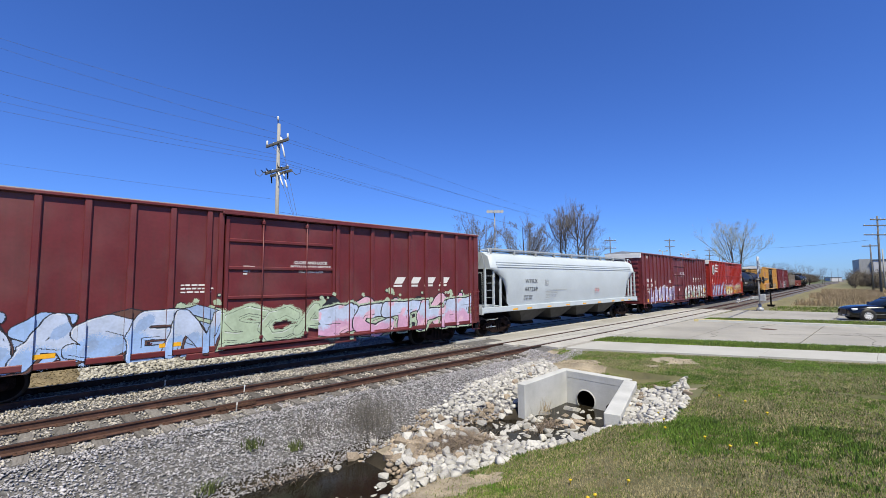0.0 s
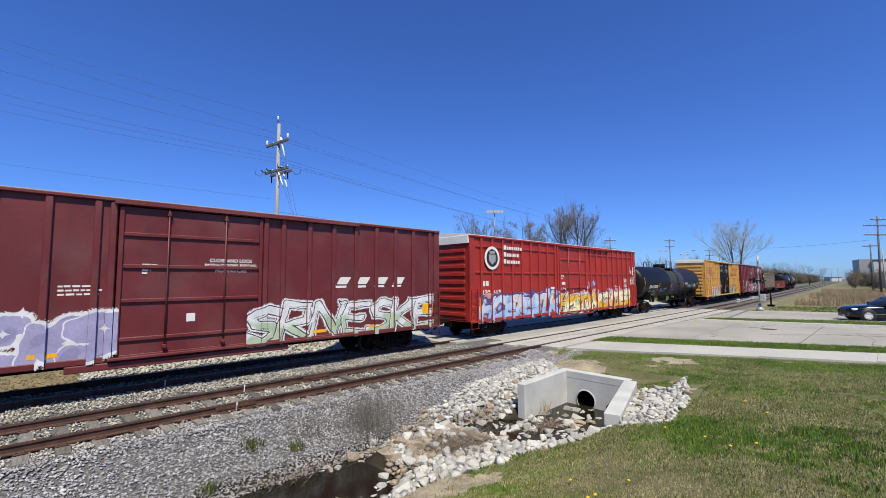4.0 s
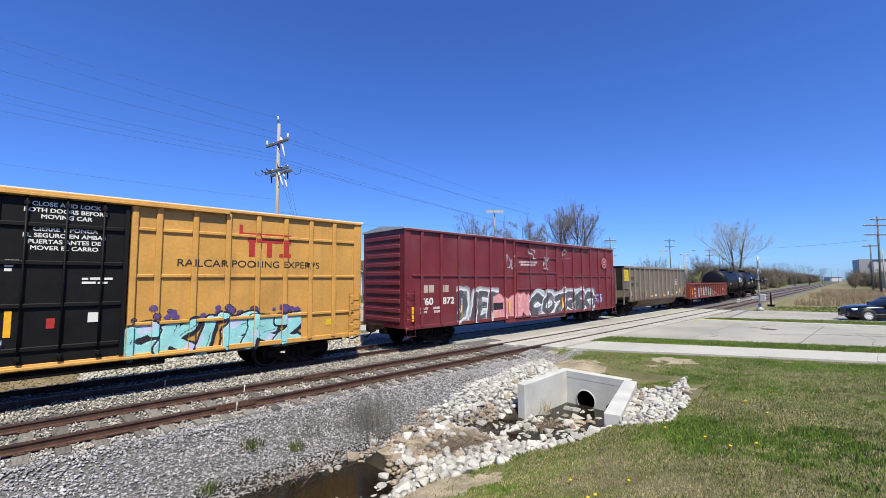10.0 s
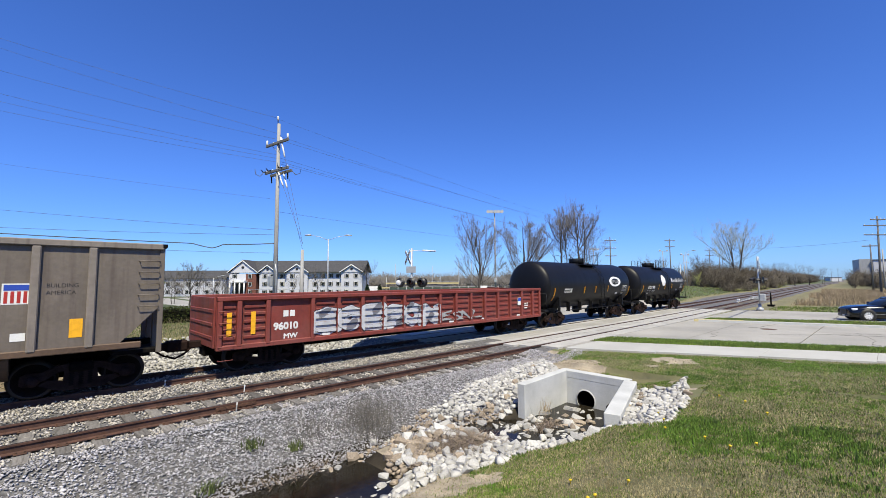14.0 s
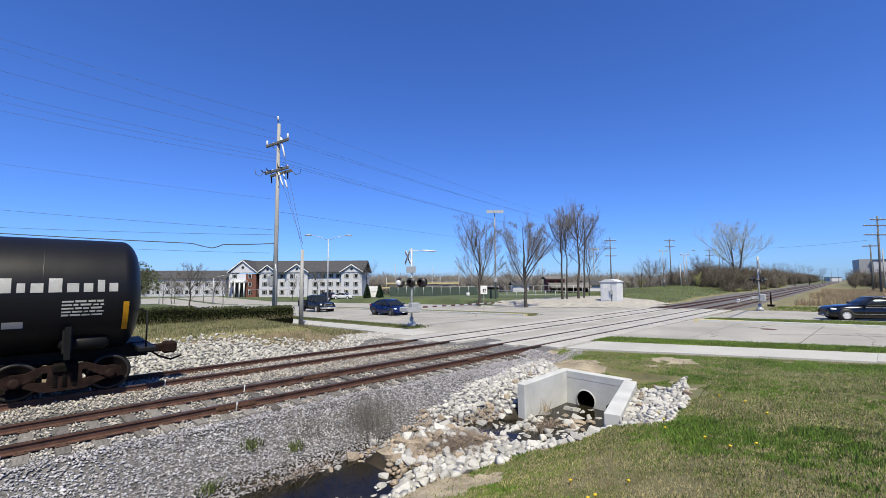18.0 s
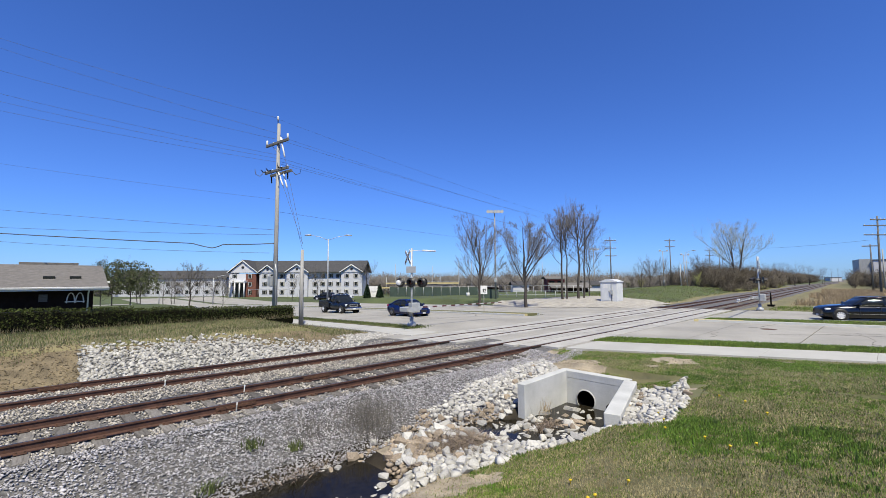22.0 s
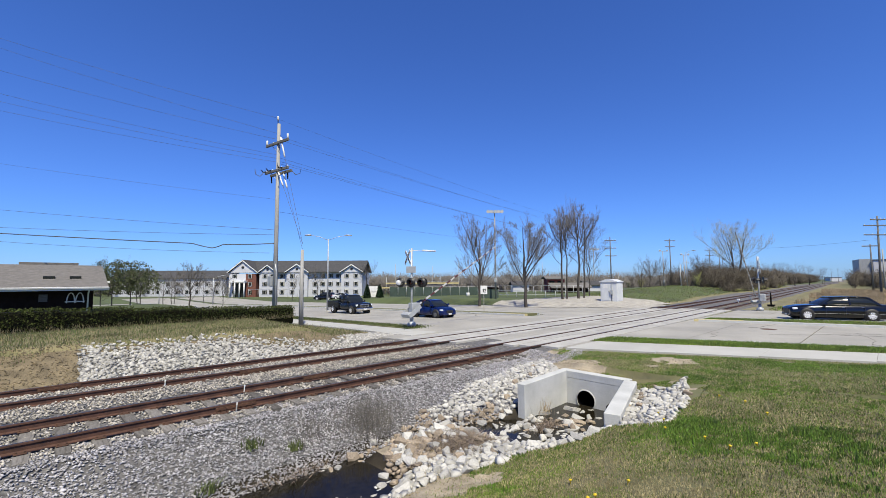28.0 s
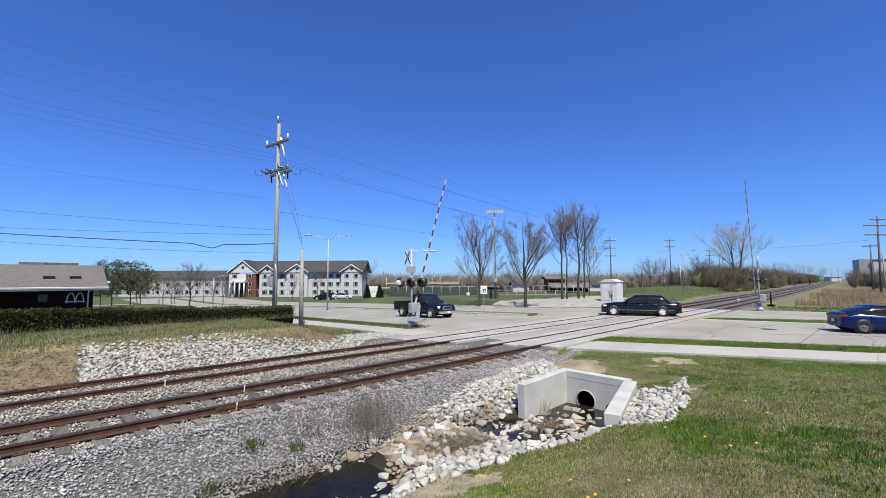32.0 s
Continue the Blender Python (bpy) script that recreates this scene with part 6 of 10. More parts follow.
tag_wall(car, -4.1, -1.0, 0.85, 2.35, 82, "CRSK", (S_ROSE, S_ROSE, S_BLUSH, S_ROSE, S_ROSE, S_BLUSH, S_ROSE, S_SALMON), dep, "pink sprayed shapes", fat=0.2, out=0.02, halo=0.10, flicks=2, square=2.0, loose=0.14)
tag_wall(car, -1.0, 6.7, 0.80, 2.75, 83, "COZRSO", (S_SMOKE, S_FROST, S_WHITE, S_DARK, S_DARK, S_FROST, S_CYAN, S_SMOKE), dep, "dark grey sprayed lettering with white and blue edges", fat=0.19, out=0.06, halo=0.16, drop=0.07, flicks=5, cloud=0.8, loose=0.14, behind="SASZS")
tag_wall(car, 6.75, 7.75, 1.3, 2.0, 88, "SIRS", (S_SKY,) * 8, dep, "thin pale blue scrawl", fat=0.022, out=0.0, halo=0.0, inner=False)
for sd, x0, x1, z0, z1 in ((84, -3.0, -2.2, 3.4, 4.4), (85, -1.0, 0.0, 4.0, 4.7), (86, 0.4, 1.0, 3.4, 4.3), (87, 2.6, 3.6, 4.1, 4.8)):
    tag_wall(car, x0, x1, z0, z1, sd, "FL" if sd % 2 else "PSO", (S_FROST,) * 8, dep, "thin pale sprayed scrawl", fat=0.015, out=0, halo=0, flicks=1, inner=False)
patch("placard", car, M_INK, -4.0, -3.2, 1.35, 1.7, SKIN - 0.015)
for x in (-9.3, -6.4, -2.8, 2.4):
    patch("reflector", car, M_YELLOW, x, x + 0.12, 1.15, 1.75, SKIN - 0.07)

# white covered hopper
HOP = material("white_hopper_paint", (0.44, 0.492, 0.53), 0.5, vary=0.05, scale=0.8, fine=10, bump=0.05)
car = thing("covered_hopper", "white covered hopper car with dark bays below", "hopper car")
CARS.append((car, 24.80))
h = 9.35
prof = [(-1.44, 1.50), (-1.56, 2.2), (-1.60, 2.9), (-1.56, 3.5), (-1.42, 4.02), (-1.0, 4.28), (0, 4.36), (1.0, 4.28), (1.42, 4.02), (1.56, 3.5), (1.60, 2.9), (1.56, 2.2), (1.44, 1.50)]
bm = bmesh.new()
rows = [[bm.verts.new((x, y, z)) for y, z in prof] for x in (-7.3, 7.3)]
for k in range(len(prof) - 1):
    bm.faces.new((rows[0][k], rows[1][k], rows[1][k + 1], rows[0][k + 1])).smooth = True
part("body", bm, HOP, car)
for s in (-1, 1):
    # the side sheet draws up in a curve towards the end; the roof goes on
    cuts = [(7.3, 1.50), (7.32, 2.1), (7.42, 2.5), (7.62, 2.82), (7.95, 3.08), (8.3, 3.28), (8.75, 3.42)]
    bm = bmesh.new()
    rows = []
    for x, zl in cuts:
        ring = []
        for y, z in prof:
            zz = max(z, zl)
            ring.append(bm.verts.new((s * x, y, zz)))
        rows.append(ring)
    for A, B in zip(rows, rows[1:]):
        for k in range(len(prof) - 1):
            q = (A[k], B[k], B[k + 1], A[k + 1])
            if len({tuple(round(c, 4) for c in v.co) for v in q}) == 4:
                bm.faces.new(q if s > 0 else q[::-1])
    f = bm.faces.new(rows[-1])
    for q in bm.faces:
        q.smooth = len(q.verts) == 4
    part("end_section", bm, HOP, car)
    bm = bmesh.new()
    slab(bm, [(s * 8.6, 3.38), (s * 7.2, 1.40), (s * 7.1, 1.40), (s * 8.5, 3.43)], -1.46, 1.46)
    part("slope_sheet", bm, M_BLACK, car, "dark slope sheet under the hopper end")
for z, d in ((3.62, 0.02), (3.50, 0.02), (3.74, 0.02)):
    bm = bmesh.new()
    box(bm, -8.2, 8.2, -1.57 - d + (0.035 if z > 3.6 else 0) + (0.04 if z > 3.7 else 0), -1.5, z, z + 0.05, 0.01)
    part("roof_seam", bm, HOP, car)
boxpart("side_sill", (-h + 0.1, h - 0.1, -1.54, -1.40, 1.22, 1.50), HOP, car, c=0.02)
boxpart("side_sill", (-h + 0.1, h - 0.1, 1.40, 1.54, 1.22, 1.50), HOP, car, c=0.02)
for x in (-6.9, -5.6, -3.6, -1.5, 0.6, 2.7, 4.8, 6.4, 7.6):
    patch("reflector", car, M_YELLOW, x, x + 0.42, 1.27, 1.35, -1.545)
for s in (-1, 1):
    bm = bmesh.new()
    box(bm, s * (h - 0.12), s * h, -1.54, 1.54, 1.15, 1.5, 0.02)
    part("end_sill", bm, HOP, car)
    for x in (h - 1.5, h - 0.95, h - 0.3):
        boxpart("end_post", (s * x - 0.05, s * x + 0.05, -1.52, -1.42, 1.5, 3.4), HOP, car)
    rungs(car, "rung", HOP, s * (h - 0.95), s * (h - 0.3), [0.55, 0.9, 1.3, 1.65, 2.0, 2.35, 2.7, 3.05, 3.4], y=-1.58, back=-1.5)
    bm = bmesh.new()
    tube(bm, [(s * (h - 0.3), -1.5, 3.4), (s * (h - 0.3), -1.2, 4.35), (s * (h - 0.9), -1.2, 4.45)], 0.02, 6)
    tube(bm, [(s * (h - 0.9), -1.5, 3.4), (s * (h - 0.9), -1.2, 4.45)], 0.02, 6)
    tube(bm, [(s * (h - 0.1), -1.45, 1.5), (s * (h - 0.1), -1.45, 3.2), (s * (h - 0.1), 1.45, 3.2), (s * (h - 0.1), 1.45, 1.5)], 0.02, 6)
    part("end_railing", bm, HOP, car)
    bm = bmesh.new()
    box(bm, s * (h - 1.6), s * (h - 0.12), -1.3, 1.3, 1.5, 1.55)
    part("end_platform", bm, HOP, car)
    bm = bmesh.new()
    tube(bm, [(s * (h - 0.15), 0.3, 2.6), (s * (h + 0.02), 0.3, 2.6)], 0.26, 18)
    part("brake_wheel", bm, M_UNDER, car)
for y in (-0.85, 0.85):
    boxpart("running_board", (-8.3, 8.3, y - 0.25, y + 0.25, 4.36, 4.40), M_GALV, car)
boxpart("roof_rail", (-8.3, 8.3, -1.16, -1.10, 4.42, 4.50), M_GALV, car, c=0.01)
first = None
for k in range(9):
    x = -8.2 + k * 2.05
    if first is None:
        first = boxpart("rail_stand", (-0.06, 0.06, -1.17, -1.0, 4.2, 4.47), M_GALV, car)
        first.location.x = x
    else:
        again(first, car, (x, 0, 0))
for x in (-4.6, -1.55, 1.55, 4.6):
    bm = bmesh.new()
    top = [bm.verts.new((x + a, b, 1.3)) for a, b in ((-1.5, -1.38), (1.5, -1.38), (1.5, 1.38), (-1.5, 1.38))]
    bot = [bm.verts.new((x + a, b, 0.48)) for a, b in ((-0.45, -0.75), (0.45, -0.75), (0.45, 0.75), (-0.45, 0.75))]
    for k in range(4):
        bm.faces.new((bot[k], bot[(k + 1) % 4], top[(k + 1) % 4], top[k]))
    bm.faces.new(bot[::-1])
    hopper = part("hopper_bay", bm, material("grey_hopper_bay", (0.0525, 0.0504, 0.0476), 0.8, vary=0.3) if x == -4.6 else hopper.data.materials[0], car, "dusty grey discharge hopper")
    bm = bmesh.new()
    box(bm, x - 0.55, x + 0.55, -0.85, 0.85, 0.36, 0.5, 0.02)
    part("gate", bm, M_UNDER, car)
boxpart("centre_sill", (-h, h, -0.25, 0.25, 0.75, 1.2), M_UNDER, car)
words("lettering", "WFRX", S_DARK, car, -5.82, 2.68, 0.22, -1.607, wide=1.2, space=1.25, bold=0.004)
words("lettering", "447269", S_DARK, car, -5.86, 2.25, 0.22, -1.588, wide=1.2, space=1.15, bold=0.004)
words("lettering", "LD LMT 223100", S_DARK, car, -5.86, 1.93, 0.085, -1.536, bold=0.002)
words("lettering", "LT WT   62900", S_DARK, car, -5.86, 1.78, 0.085, -1.512, bold=0.002)
bars(car, S_GREY, -3.8, 2.25, [2.3, 1.4, 1.2, 1.3, 1.1, 0.9], 0.022, 0.085, -1.589)
bars(car, S_ROSE, 2.2, 2.25, [0.6, 0.7, 0.65, 0.5], 0.035, 0.085, -1.585)
bm = bmesh.new()
for a in ((-3.85, -3.55, 2.55, 2.57), (-3.85, -3.55, 2.83, 2.85), (-3.85, -3.83, 2.55, 2.85), (-3.57, -3.55, 2.55, 2.85), (-3.76, -3.64, 2.63, 2.65), (-3.76, -3.64, 2.75, 2.77), (-3.76, -3.73, 2.63, 2.77)):
    box(bm, a[0], a[1], -1.607, -1.6, a[2], a[3])
part("painted_mark", bm, S_GREY, car)
trucks(car, (-h + 1.75, h - 1.75))
couplers(car, h)

# grey coal gondola
COAL = sheet_steel("taupe_gondola_steel", (0.134, 0.112, 0.091), 0.6, 0.35, 0.12)
COAL_POST = sheet_steel("pale_dusty_steel", (0.185, 0.160, 0.136), 0.65, 0.5, 0.2)
TUB = material("brown_tub_steel", (0.091, 0.056, 0.035), 0.65, vary=0.25, scale=1.0, fine=14, bump=0.06)
car = thing("coal_gondola", "dusty taupe coal gondola with a yellow panel and round belly", "gondola car")
CARS.append((car, 145.65))
h, top, low = 7.45, 3.84, 1.22
for s in (-1, 1):
    bm = bmesh.new()
    slab(bm, [(-h, top), (-h, 2.1), (-h + 1.05, 2.1), (-h + 1.05, low), (h - 0.9, low), (h, 2.2), (h, top)], s * 1.47, s * 1.53)
    part("side_wall", bm, COAL, car)
    boxpart("top_chord", (-h - 0.02, h + 0.02, s * 1.47, s * 1.62, top - 0.13, top + 0.03), COAL_POST, car, c=0.02)
    boxpart("side_sill", (-h + 0.9, h - 0.4, s * 1.45, s * 1.60, low - 0.10, low + 0.06), TUB, car, c=0.02)
bm = bmesh.new()
box(bm, -0.085, 0.085, -1.62, -1.52, low, top - 0.13, 0.025)
first = None
for k in range(13):
    x = -6.38 + k * 1.03
    if first is None:
        first = part("side_post", bm, COAL_POST, car, at=(x, 0, 0))
    else:
        again(first, car, (x, 0, 0))
for s in (-1, 1):
    bm = bmesh.new()
    slab(bm, [(s * h, top), (s * (h - 0.06), top), (s * (h - 1.1), 2.0), (s * (h - 1.0), 2.0)], -1.47, 1.47)
    part("end_sheet", bm, COAL, car)
    for y in (-0.9, 0.0, 0.9):
        boxpart("end_post", (s * h - 0.08, s * h + 0.08, y - 0.06, y + 0.06, 1.0, top - 0.1), COAL, car)
    boxpart("corner_post", (s * h - 0.06, s * h + 0.06, -1.56, -1.46, 0.95, top), COAL, car)
    boxpart("end_platform", (s * h - 1.0 * (s > 0), s * h + 1.0 * (s < 0), -1.45, 1.45, 0.95, 1.05), M_UNDER, car)
    rungs(car, "rung", COAL, s * (h - 0.06) - (0.45 if s > 0 else 0), s * (h - 0.06) + (0.45 if s < 0 else 0), [2.2, 2.5, 2.8, 3.1, 3.4], y=-1.63)
    boxpart("end_cap", (s * (h - 0.02), s * (h + 0.1), -1.62, 1.62, top - 0.08, top + 0.03), M_UNDER, car)
bm = bmesh.new()
pts = [(0.95 * math.cos(a), 1.2 + 0.72 * math.sin(a)) for a in [math.pi + math.pi * k / 14 for k in range(15)]]
slab(bm, [(y - 0.0, z) for y, z in pts], -4.7, 4.6, "x")
for f in bm.faces:
    f.smooth = len(f.verts) == 4
tub = part("belly_tub", bm, TUB, car, "rusty brown half-round belly tub")
tub.location.y = -0.55
tub2 = again(tub, car, (0, 0.55, 0))
boxpart("centre_sill", (-h, h, -0.3, 0.3, 0.7, 1.2), M_UNDER, car)
boxpart("floor", (-h + 1.0, h - 1.0, -1.46, 1.46, 1.15, 1.22), M_UNDER, car)
patch("colour_panel", car, M_PLATE, -7.28, -6.48, 2.72, 3.62, -1.535, "plain lemon yellow panel")
words("lettering", "CMO", M_INK, car, -6.27, 2.80, 0.24, -1.535, wide=1.2, bold=0.006)
words("lettering", "288", M_INK, car, -6.08, 2.36, 0.22, -1.535, wide=1.2, bold=0.006)
words("lettering", "231", M_INK, car, -5.05, 2.36, 0.22, -1.535, wide=1.2, bold=0.006)
for k in range(13):
    x = -6.25 + k * 1.03
    if k in (0, 3):
        patch("reflector", car, M_YELLOW, x, x + 0.22, 1.45, 1.95, -1.535)
    elif k in (4, 7, 9):
        patch("reflector", car, M_YELLOW, x + 0.15, x + 0.65, 1.36, 1.48, -1.535)
patch("reflector", car, M_YELLOW, 5.6, 5.85, 1.5, 1.95, -1.535)
patch("emblem", car, M_WHITE, 4.42, 4.98, 2.34, 2.82, -1.535, "striped red, white and blue emblem")
patch("emblem", car, M_BLUE, 4.45, 4.95, 2.66, 2.79, -1.539)
for k in range(5):
    patch("emblem", car, M_RED, 4.46 + k * 0.106, 4.52 + k * 0.106, 2.37, 2.64, -1.539)
patch("placard", car, M_WHITE, 1.95, 2.5, 1.45, 1.75, -1.535)
patch("placard", car, M_INK, 2.0, 2.2, 1.5, 1.7, -1.540)
patch("placard", car, M_WHITE, -1.0, -0.6, 1.42, 1.55, -1.535)
patch("placard", car, M_WHITE, 4.6, 4.85, 1.5, 1.68, -1.535)
patch("placard", car, M_INK, -6.1, -5.75, 1.42, 1.56, -1.535)
patch("stencil_panel", car, M_RED, -5.6, -5.42, 1.42, 1.56, -1.535)
for k, (p_, q_) in enumerate((("LD LMT", "244200"), ("LT WT", "41800"))):
    words("lettering", p_, M_INK, car, -4.15, 1.62 - k * 0.16, 0.10, -1.533, bold=0.003)
    words("lettering", q_, M_INK, car, -3.5, 1.62 - k * 0.16, 0.10, -1.533, bold=0.003)
words("lettering", "BUILDING", M_INK, car, 5.15, 2.72, 0.10, -1.533, wide=0.95)
words("lettering", "AMERICA", M_INK, car, 5.15, 2.55, 0.10, -1.533, wide=0.95)
trucks(car, (-h + 1.55, h - 1.55))
couplers(car, h)

# low red gondola
GON = sheet_steel("rusty_red_gondola", (0.185, 0.0310, 0.0215), 0.65, 0.5, 0.15)
car = thing("gondola", "low rusty red gondola with grey graffiti", "gondola car")
CARS.append((car, 162.90))
h, top, low = 8.38, 2.36, 0.86
for s in (-1, 1):
    boxpart("side_wall", (-h, h, s * 1.40, s * 1.45, low, top), GON, car)
    boxpart("top_chord", (-h, h, s * 1.38, s * 1.58, top - 0.11, top + 0.02), GON, car, c=0.02)
    boxpart("side_sill", (-h, h, s * 1.38, s * 1.56, low - 0.08, low + 0.07), GON, car, c=0.02)
    boxpart("end_wall", (s * h - 0.06, s * h, -1.40, 1.40, low, top), GON, car)
    for z in (1.15, 1.55, 1.95):
        boxpart("end_corrugation", (s * h - 0.08, s * h + 0.08, -1.3, 1.3, z - 0.08, z + 0.08), GON, car, c=0.04)
gposts = [-8.3, -7.75, -6.88] + [-5.36 + k * 1.0 for k in range(14)] + [8.3]
bm = bmesh.new()
box(bm, -0.07, 0.07, -1.57, -1.44, low, top - 0.1, 0.02)
first = None
for x in gposts:
    first = part("side_post", bm, GON, car, at=(x, 0, 0)) if first is None else (again(first, car, (x, 0, 0)), first)[1]
bm = bmesh.new()
box(bm, -0.36, 0.36, -1.49, -1.44, -0.055, 0.055, 0.04)
first = None
for p in gposts[:-1]:
    if -7.0 < p < -5.4:
        continue
    for z in (1.12, 1.36, 1.60, 1.84, 2.06):
        m = pose(p + (0.29 if p < -8 else 0.5), 0, z) @ Matrix.Diagonal((0.5 if p < -8 else 1, 1, 1, 1))
        first = part("corrugation", bm, GON, car, at=m) if first is None else (again(first, car, m), first)[1]
boxpart("floor", (-h, h, -1.4, 1.4, low - 0.02, low + 0.06), M_UNDER, car)
boxpart("centre_sill", (-h, h, -0.3, 0.3, 0.5, 0.84), M_UNDER, car)
for x in (-6.36, -6.14):
    patch("painted_mark", car, M_WHITE, x, x + 0.17, 1.68, 1.88, -1.455)
words("lettering", "96010", M_WHITE, car, -6.68, 1.27, 0.23, -1.456, wide=1.05, bold=0.012)
words("lettering", "MW", M_WHITE, car, -6.35, 0.97, 0.16, -1.456, wide=1.2, bold=0.008)
gdep = lambda x: -1.585 if any(abs(x - p) < 0.08 for p in gposts) else -1.498
tag_wall(car, -5.35, 0.6, 0.92, 2.2, 91, "SOESON", (S_GREY, S_GREY, S_BLACK, S_SILVER, S_SILVER, S_WHITE, S_BLACK, S_SMOKE), gdep, "silver sprayed bubble lettering", relief=lambda z: 0.0 if min(abs(z - q) for q in (1.12, 1.36, 1.60, 1.84, 2.06)) < 0.055 else 0.046, fat=0.215, out=0.022, halo=0.0, flicks=0, square=2.0, loose=0.05, lean=0.0)
tag_wall(car, 0.7, 3.4, 1.0, 1.6, 92, "ESNL", (S_GREY,) * 8, gdep, "faded grey scrawl", fat=0.03, out=0, halo=0, inner=False)
for x in (-8.1, -7.4):
    patch("reflector", car, M_YELLOW, x, x + 0.14, 1.2, 1.9, -1.50)
for x in (-5.0, -2.2, 1.2, 3.4, 6.2):
    patch("placard", car, M_WHITE, x, x + 0.3, 0.95, 1.02, -1.50)
patch("placard", car, M_WHITE, 6.3, 6.75, 1.5, 1.9, -1.505)
patch("placard", car, M_BLUE, 6.32, 6.73, 1.72, 1.88, -1.51)
bars(car, M_WHITE, 6.9, 1.55, [0.3, 0.3, 0.3], 0.07, 0.12, -1.50)
rungs(car, "rung", GON, -h + 0.05, -h + 0.45, [0.5, 0.9, 1.25, 1.6, 1.95], y=-1.62, back=-1.5)
trucks(car, (-h + 1.75, h - 1.75))
couplers(car, h)

# two short black tank cars at the end of the train
for c, last in ((178.05, False), (191.62, True)):
    car = tank_car("black tank car with a white " + ("disc and row of white shapes" if last else "oval emblem"), 5.98, 1.50, TANK, 4.45, zc=2.50, dome_x=0.25)
    CARS.append((car, c))
    zc = 2.50
    if last:
        on_shell(words("lettering", "CCLX 890", M_WHITE, car, -4.0, 2.05, 0.25, wide=1.05, bold=0.012), 1.5, zc)
        on_shell(bars(car, M_WHITE, -4.0, 1.86, [0.9, 0.8, 0.6], 0.05, 0.13), 1.5, zc)
        on_shell(bars(car, M_WHITE, -2.9, 1.86, [0.7, 0.65], 0.05, 0.13), 1.5, zc)
        bm = bmesh.new()
        n = 40
        for k in range(10):
            for j in range(n):
                a0, a1, r0, r1 = 2 * math.pi * j / n, 2 * math.pi * (j + 1) / n, 0.52 * k / 10, 0.52 * (k + 1) / 10
                bm.faces.new([bm.verts.new((-0.3 + r * math.cos(a), -1.5, 2.74 + r * math.sin(a) * 0.95)) for r, a in ((r0, a0), (r1, a0), (r1, a1), (r0, a1))])
        on_shell(part("emblem", bm, M_WHITE, car, "plain white disc"), 1.5, zc)
        x = 1.8
        for w, z1 in ((0.34, 0.34), (0.22, 0.22), (0.14, 0.22), (0.24, 0.22), (0.32, 0.34), (0.14, 0.22), (0.22, 0.22), (0.24, 0.34), (0.22, 0.22), (0.18, 0.22), (0.14, 0.3), (0.18, 0.22)):
            on_shell(patch("painted_mark", car, M_WHITE, x, x + w, 2.60, 2.60 + z1), 1.5, zc)
            x += w + 0.09
    else:
        bm = bmesh.new()
        n = 48
        for r0, r1, m in ((0.62, 1.0, 0),):
            for j in range(n):
                for q in range(3):
                    a0, a1 = 2 * math.pi * j / n, 2 * math.pi * (j + 1) / n
                    s0, s1 = r0 + (r1 - r0) * q / 3, r0 + (r1 - r0) * (q + 1) / 3
                    bm.faces.new([bm.verts.new((3.1 + 0.92 * s * math.cos(a), -1.5, 2.70 + 0.36 * s * math.sin(a))) for s, a in ((s0, a0), (s1, a0), (s1, a1), (s0, a1))])
        on_shell(part("emblem", bm, M_WHITE, car, "white oval ring"), 1.5, zc)
        bm = bmesh.new()
        for k in range(5):
            box(bm, 2.62 + k * 0.2, 2.77 + k * 0.2, -1.502, -1.496, 2.58, 2.82)
        on_shell(part("emblem", bm, S_GREY, car), 1.5, zc)
        on_shell(words("lettering", "CCLX", M_WHITE, car, -4.0, 2.05, 0.25, wide=1.05, bold=0.012), 1.5, zc)
        on_shell(patch("placard", car, M_WHITE, 4.3, 4.62, 1.62, 1.86), 1.5, zc)
    on_shell(bars(car, M_WHITE, 4.3, 2.35, [0.8] * 5, 0.05, 0.085), 1.5, zc)
    on_shell(patch("placard", car, M_WHITE, 3.3, 3.65, 1.75, 1.92), 1.5, zc)
    for x, z0, z1 in ((-5.15, 1.54, 2.34), (-1.5, 1.95, 2.4), (0.05, 1.95, 2.4), (1.9, 2.0, 2.42), (5.5, 1.54, 2.34)):
        on_shell(patch("reflector", car, M_YELLOW, x, x + 0.12, z0, z1), 1.5, zc)

# ---- culvert head wall ----
headwall = thing("culvert_headwall", "pale concrete culvert head wall with flared wings and a round pipe", "culvert")
TOPZ, BOTZ = -0.10, -1.5


def wall_between(name, a, b, th, z_a, z_b, parent, mat, z0=BOTZ):
    """An upright wall from a to b, th thick to its left side."""
    a, b = Vector((*a, 0)), Vector((*b, 0))
    d = (b - a).normalized()
    n = Vector((-d.y, d.x, 0)) * th
    bm = bmesh.new()
    V = [bm.verts.new((p.x, p.y, z)) for p, z in ((a, z0), (b, z0), (b + n, z0), (a + n, z0), (a, z_a), (b, z_b), (b + n, z_b), (a + n, z_a))]
    for q in ((0, 1, 5, 4), (1, 2, 6, 5), (2, 3, 7, 6), (3, 0, 4, 7), (4, 5, 6, 7), (3, 2, 1, 0)):
        bm.faces.new([V[k] for k in q])
    bmesh.ops.recalc_face_normals(bm, faces=bm.faces)
    bmesh.ops.bevel(bm, geom=bm.edges[:], offset=0.018, segments=1, affect="EDGES")
    return part(name, bm, mat, parent)


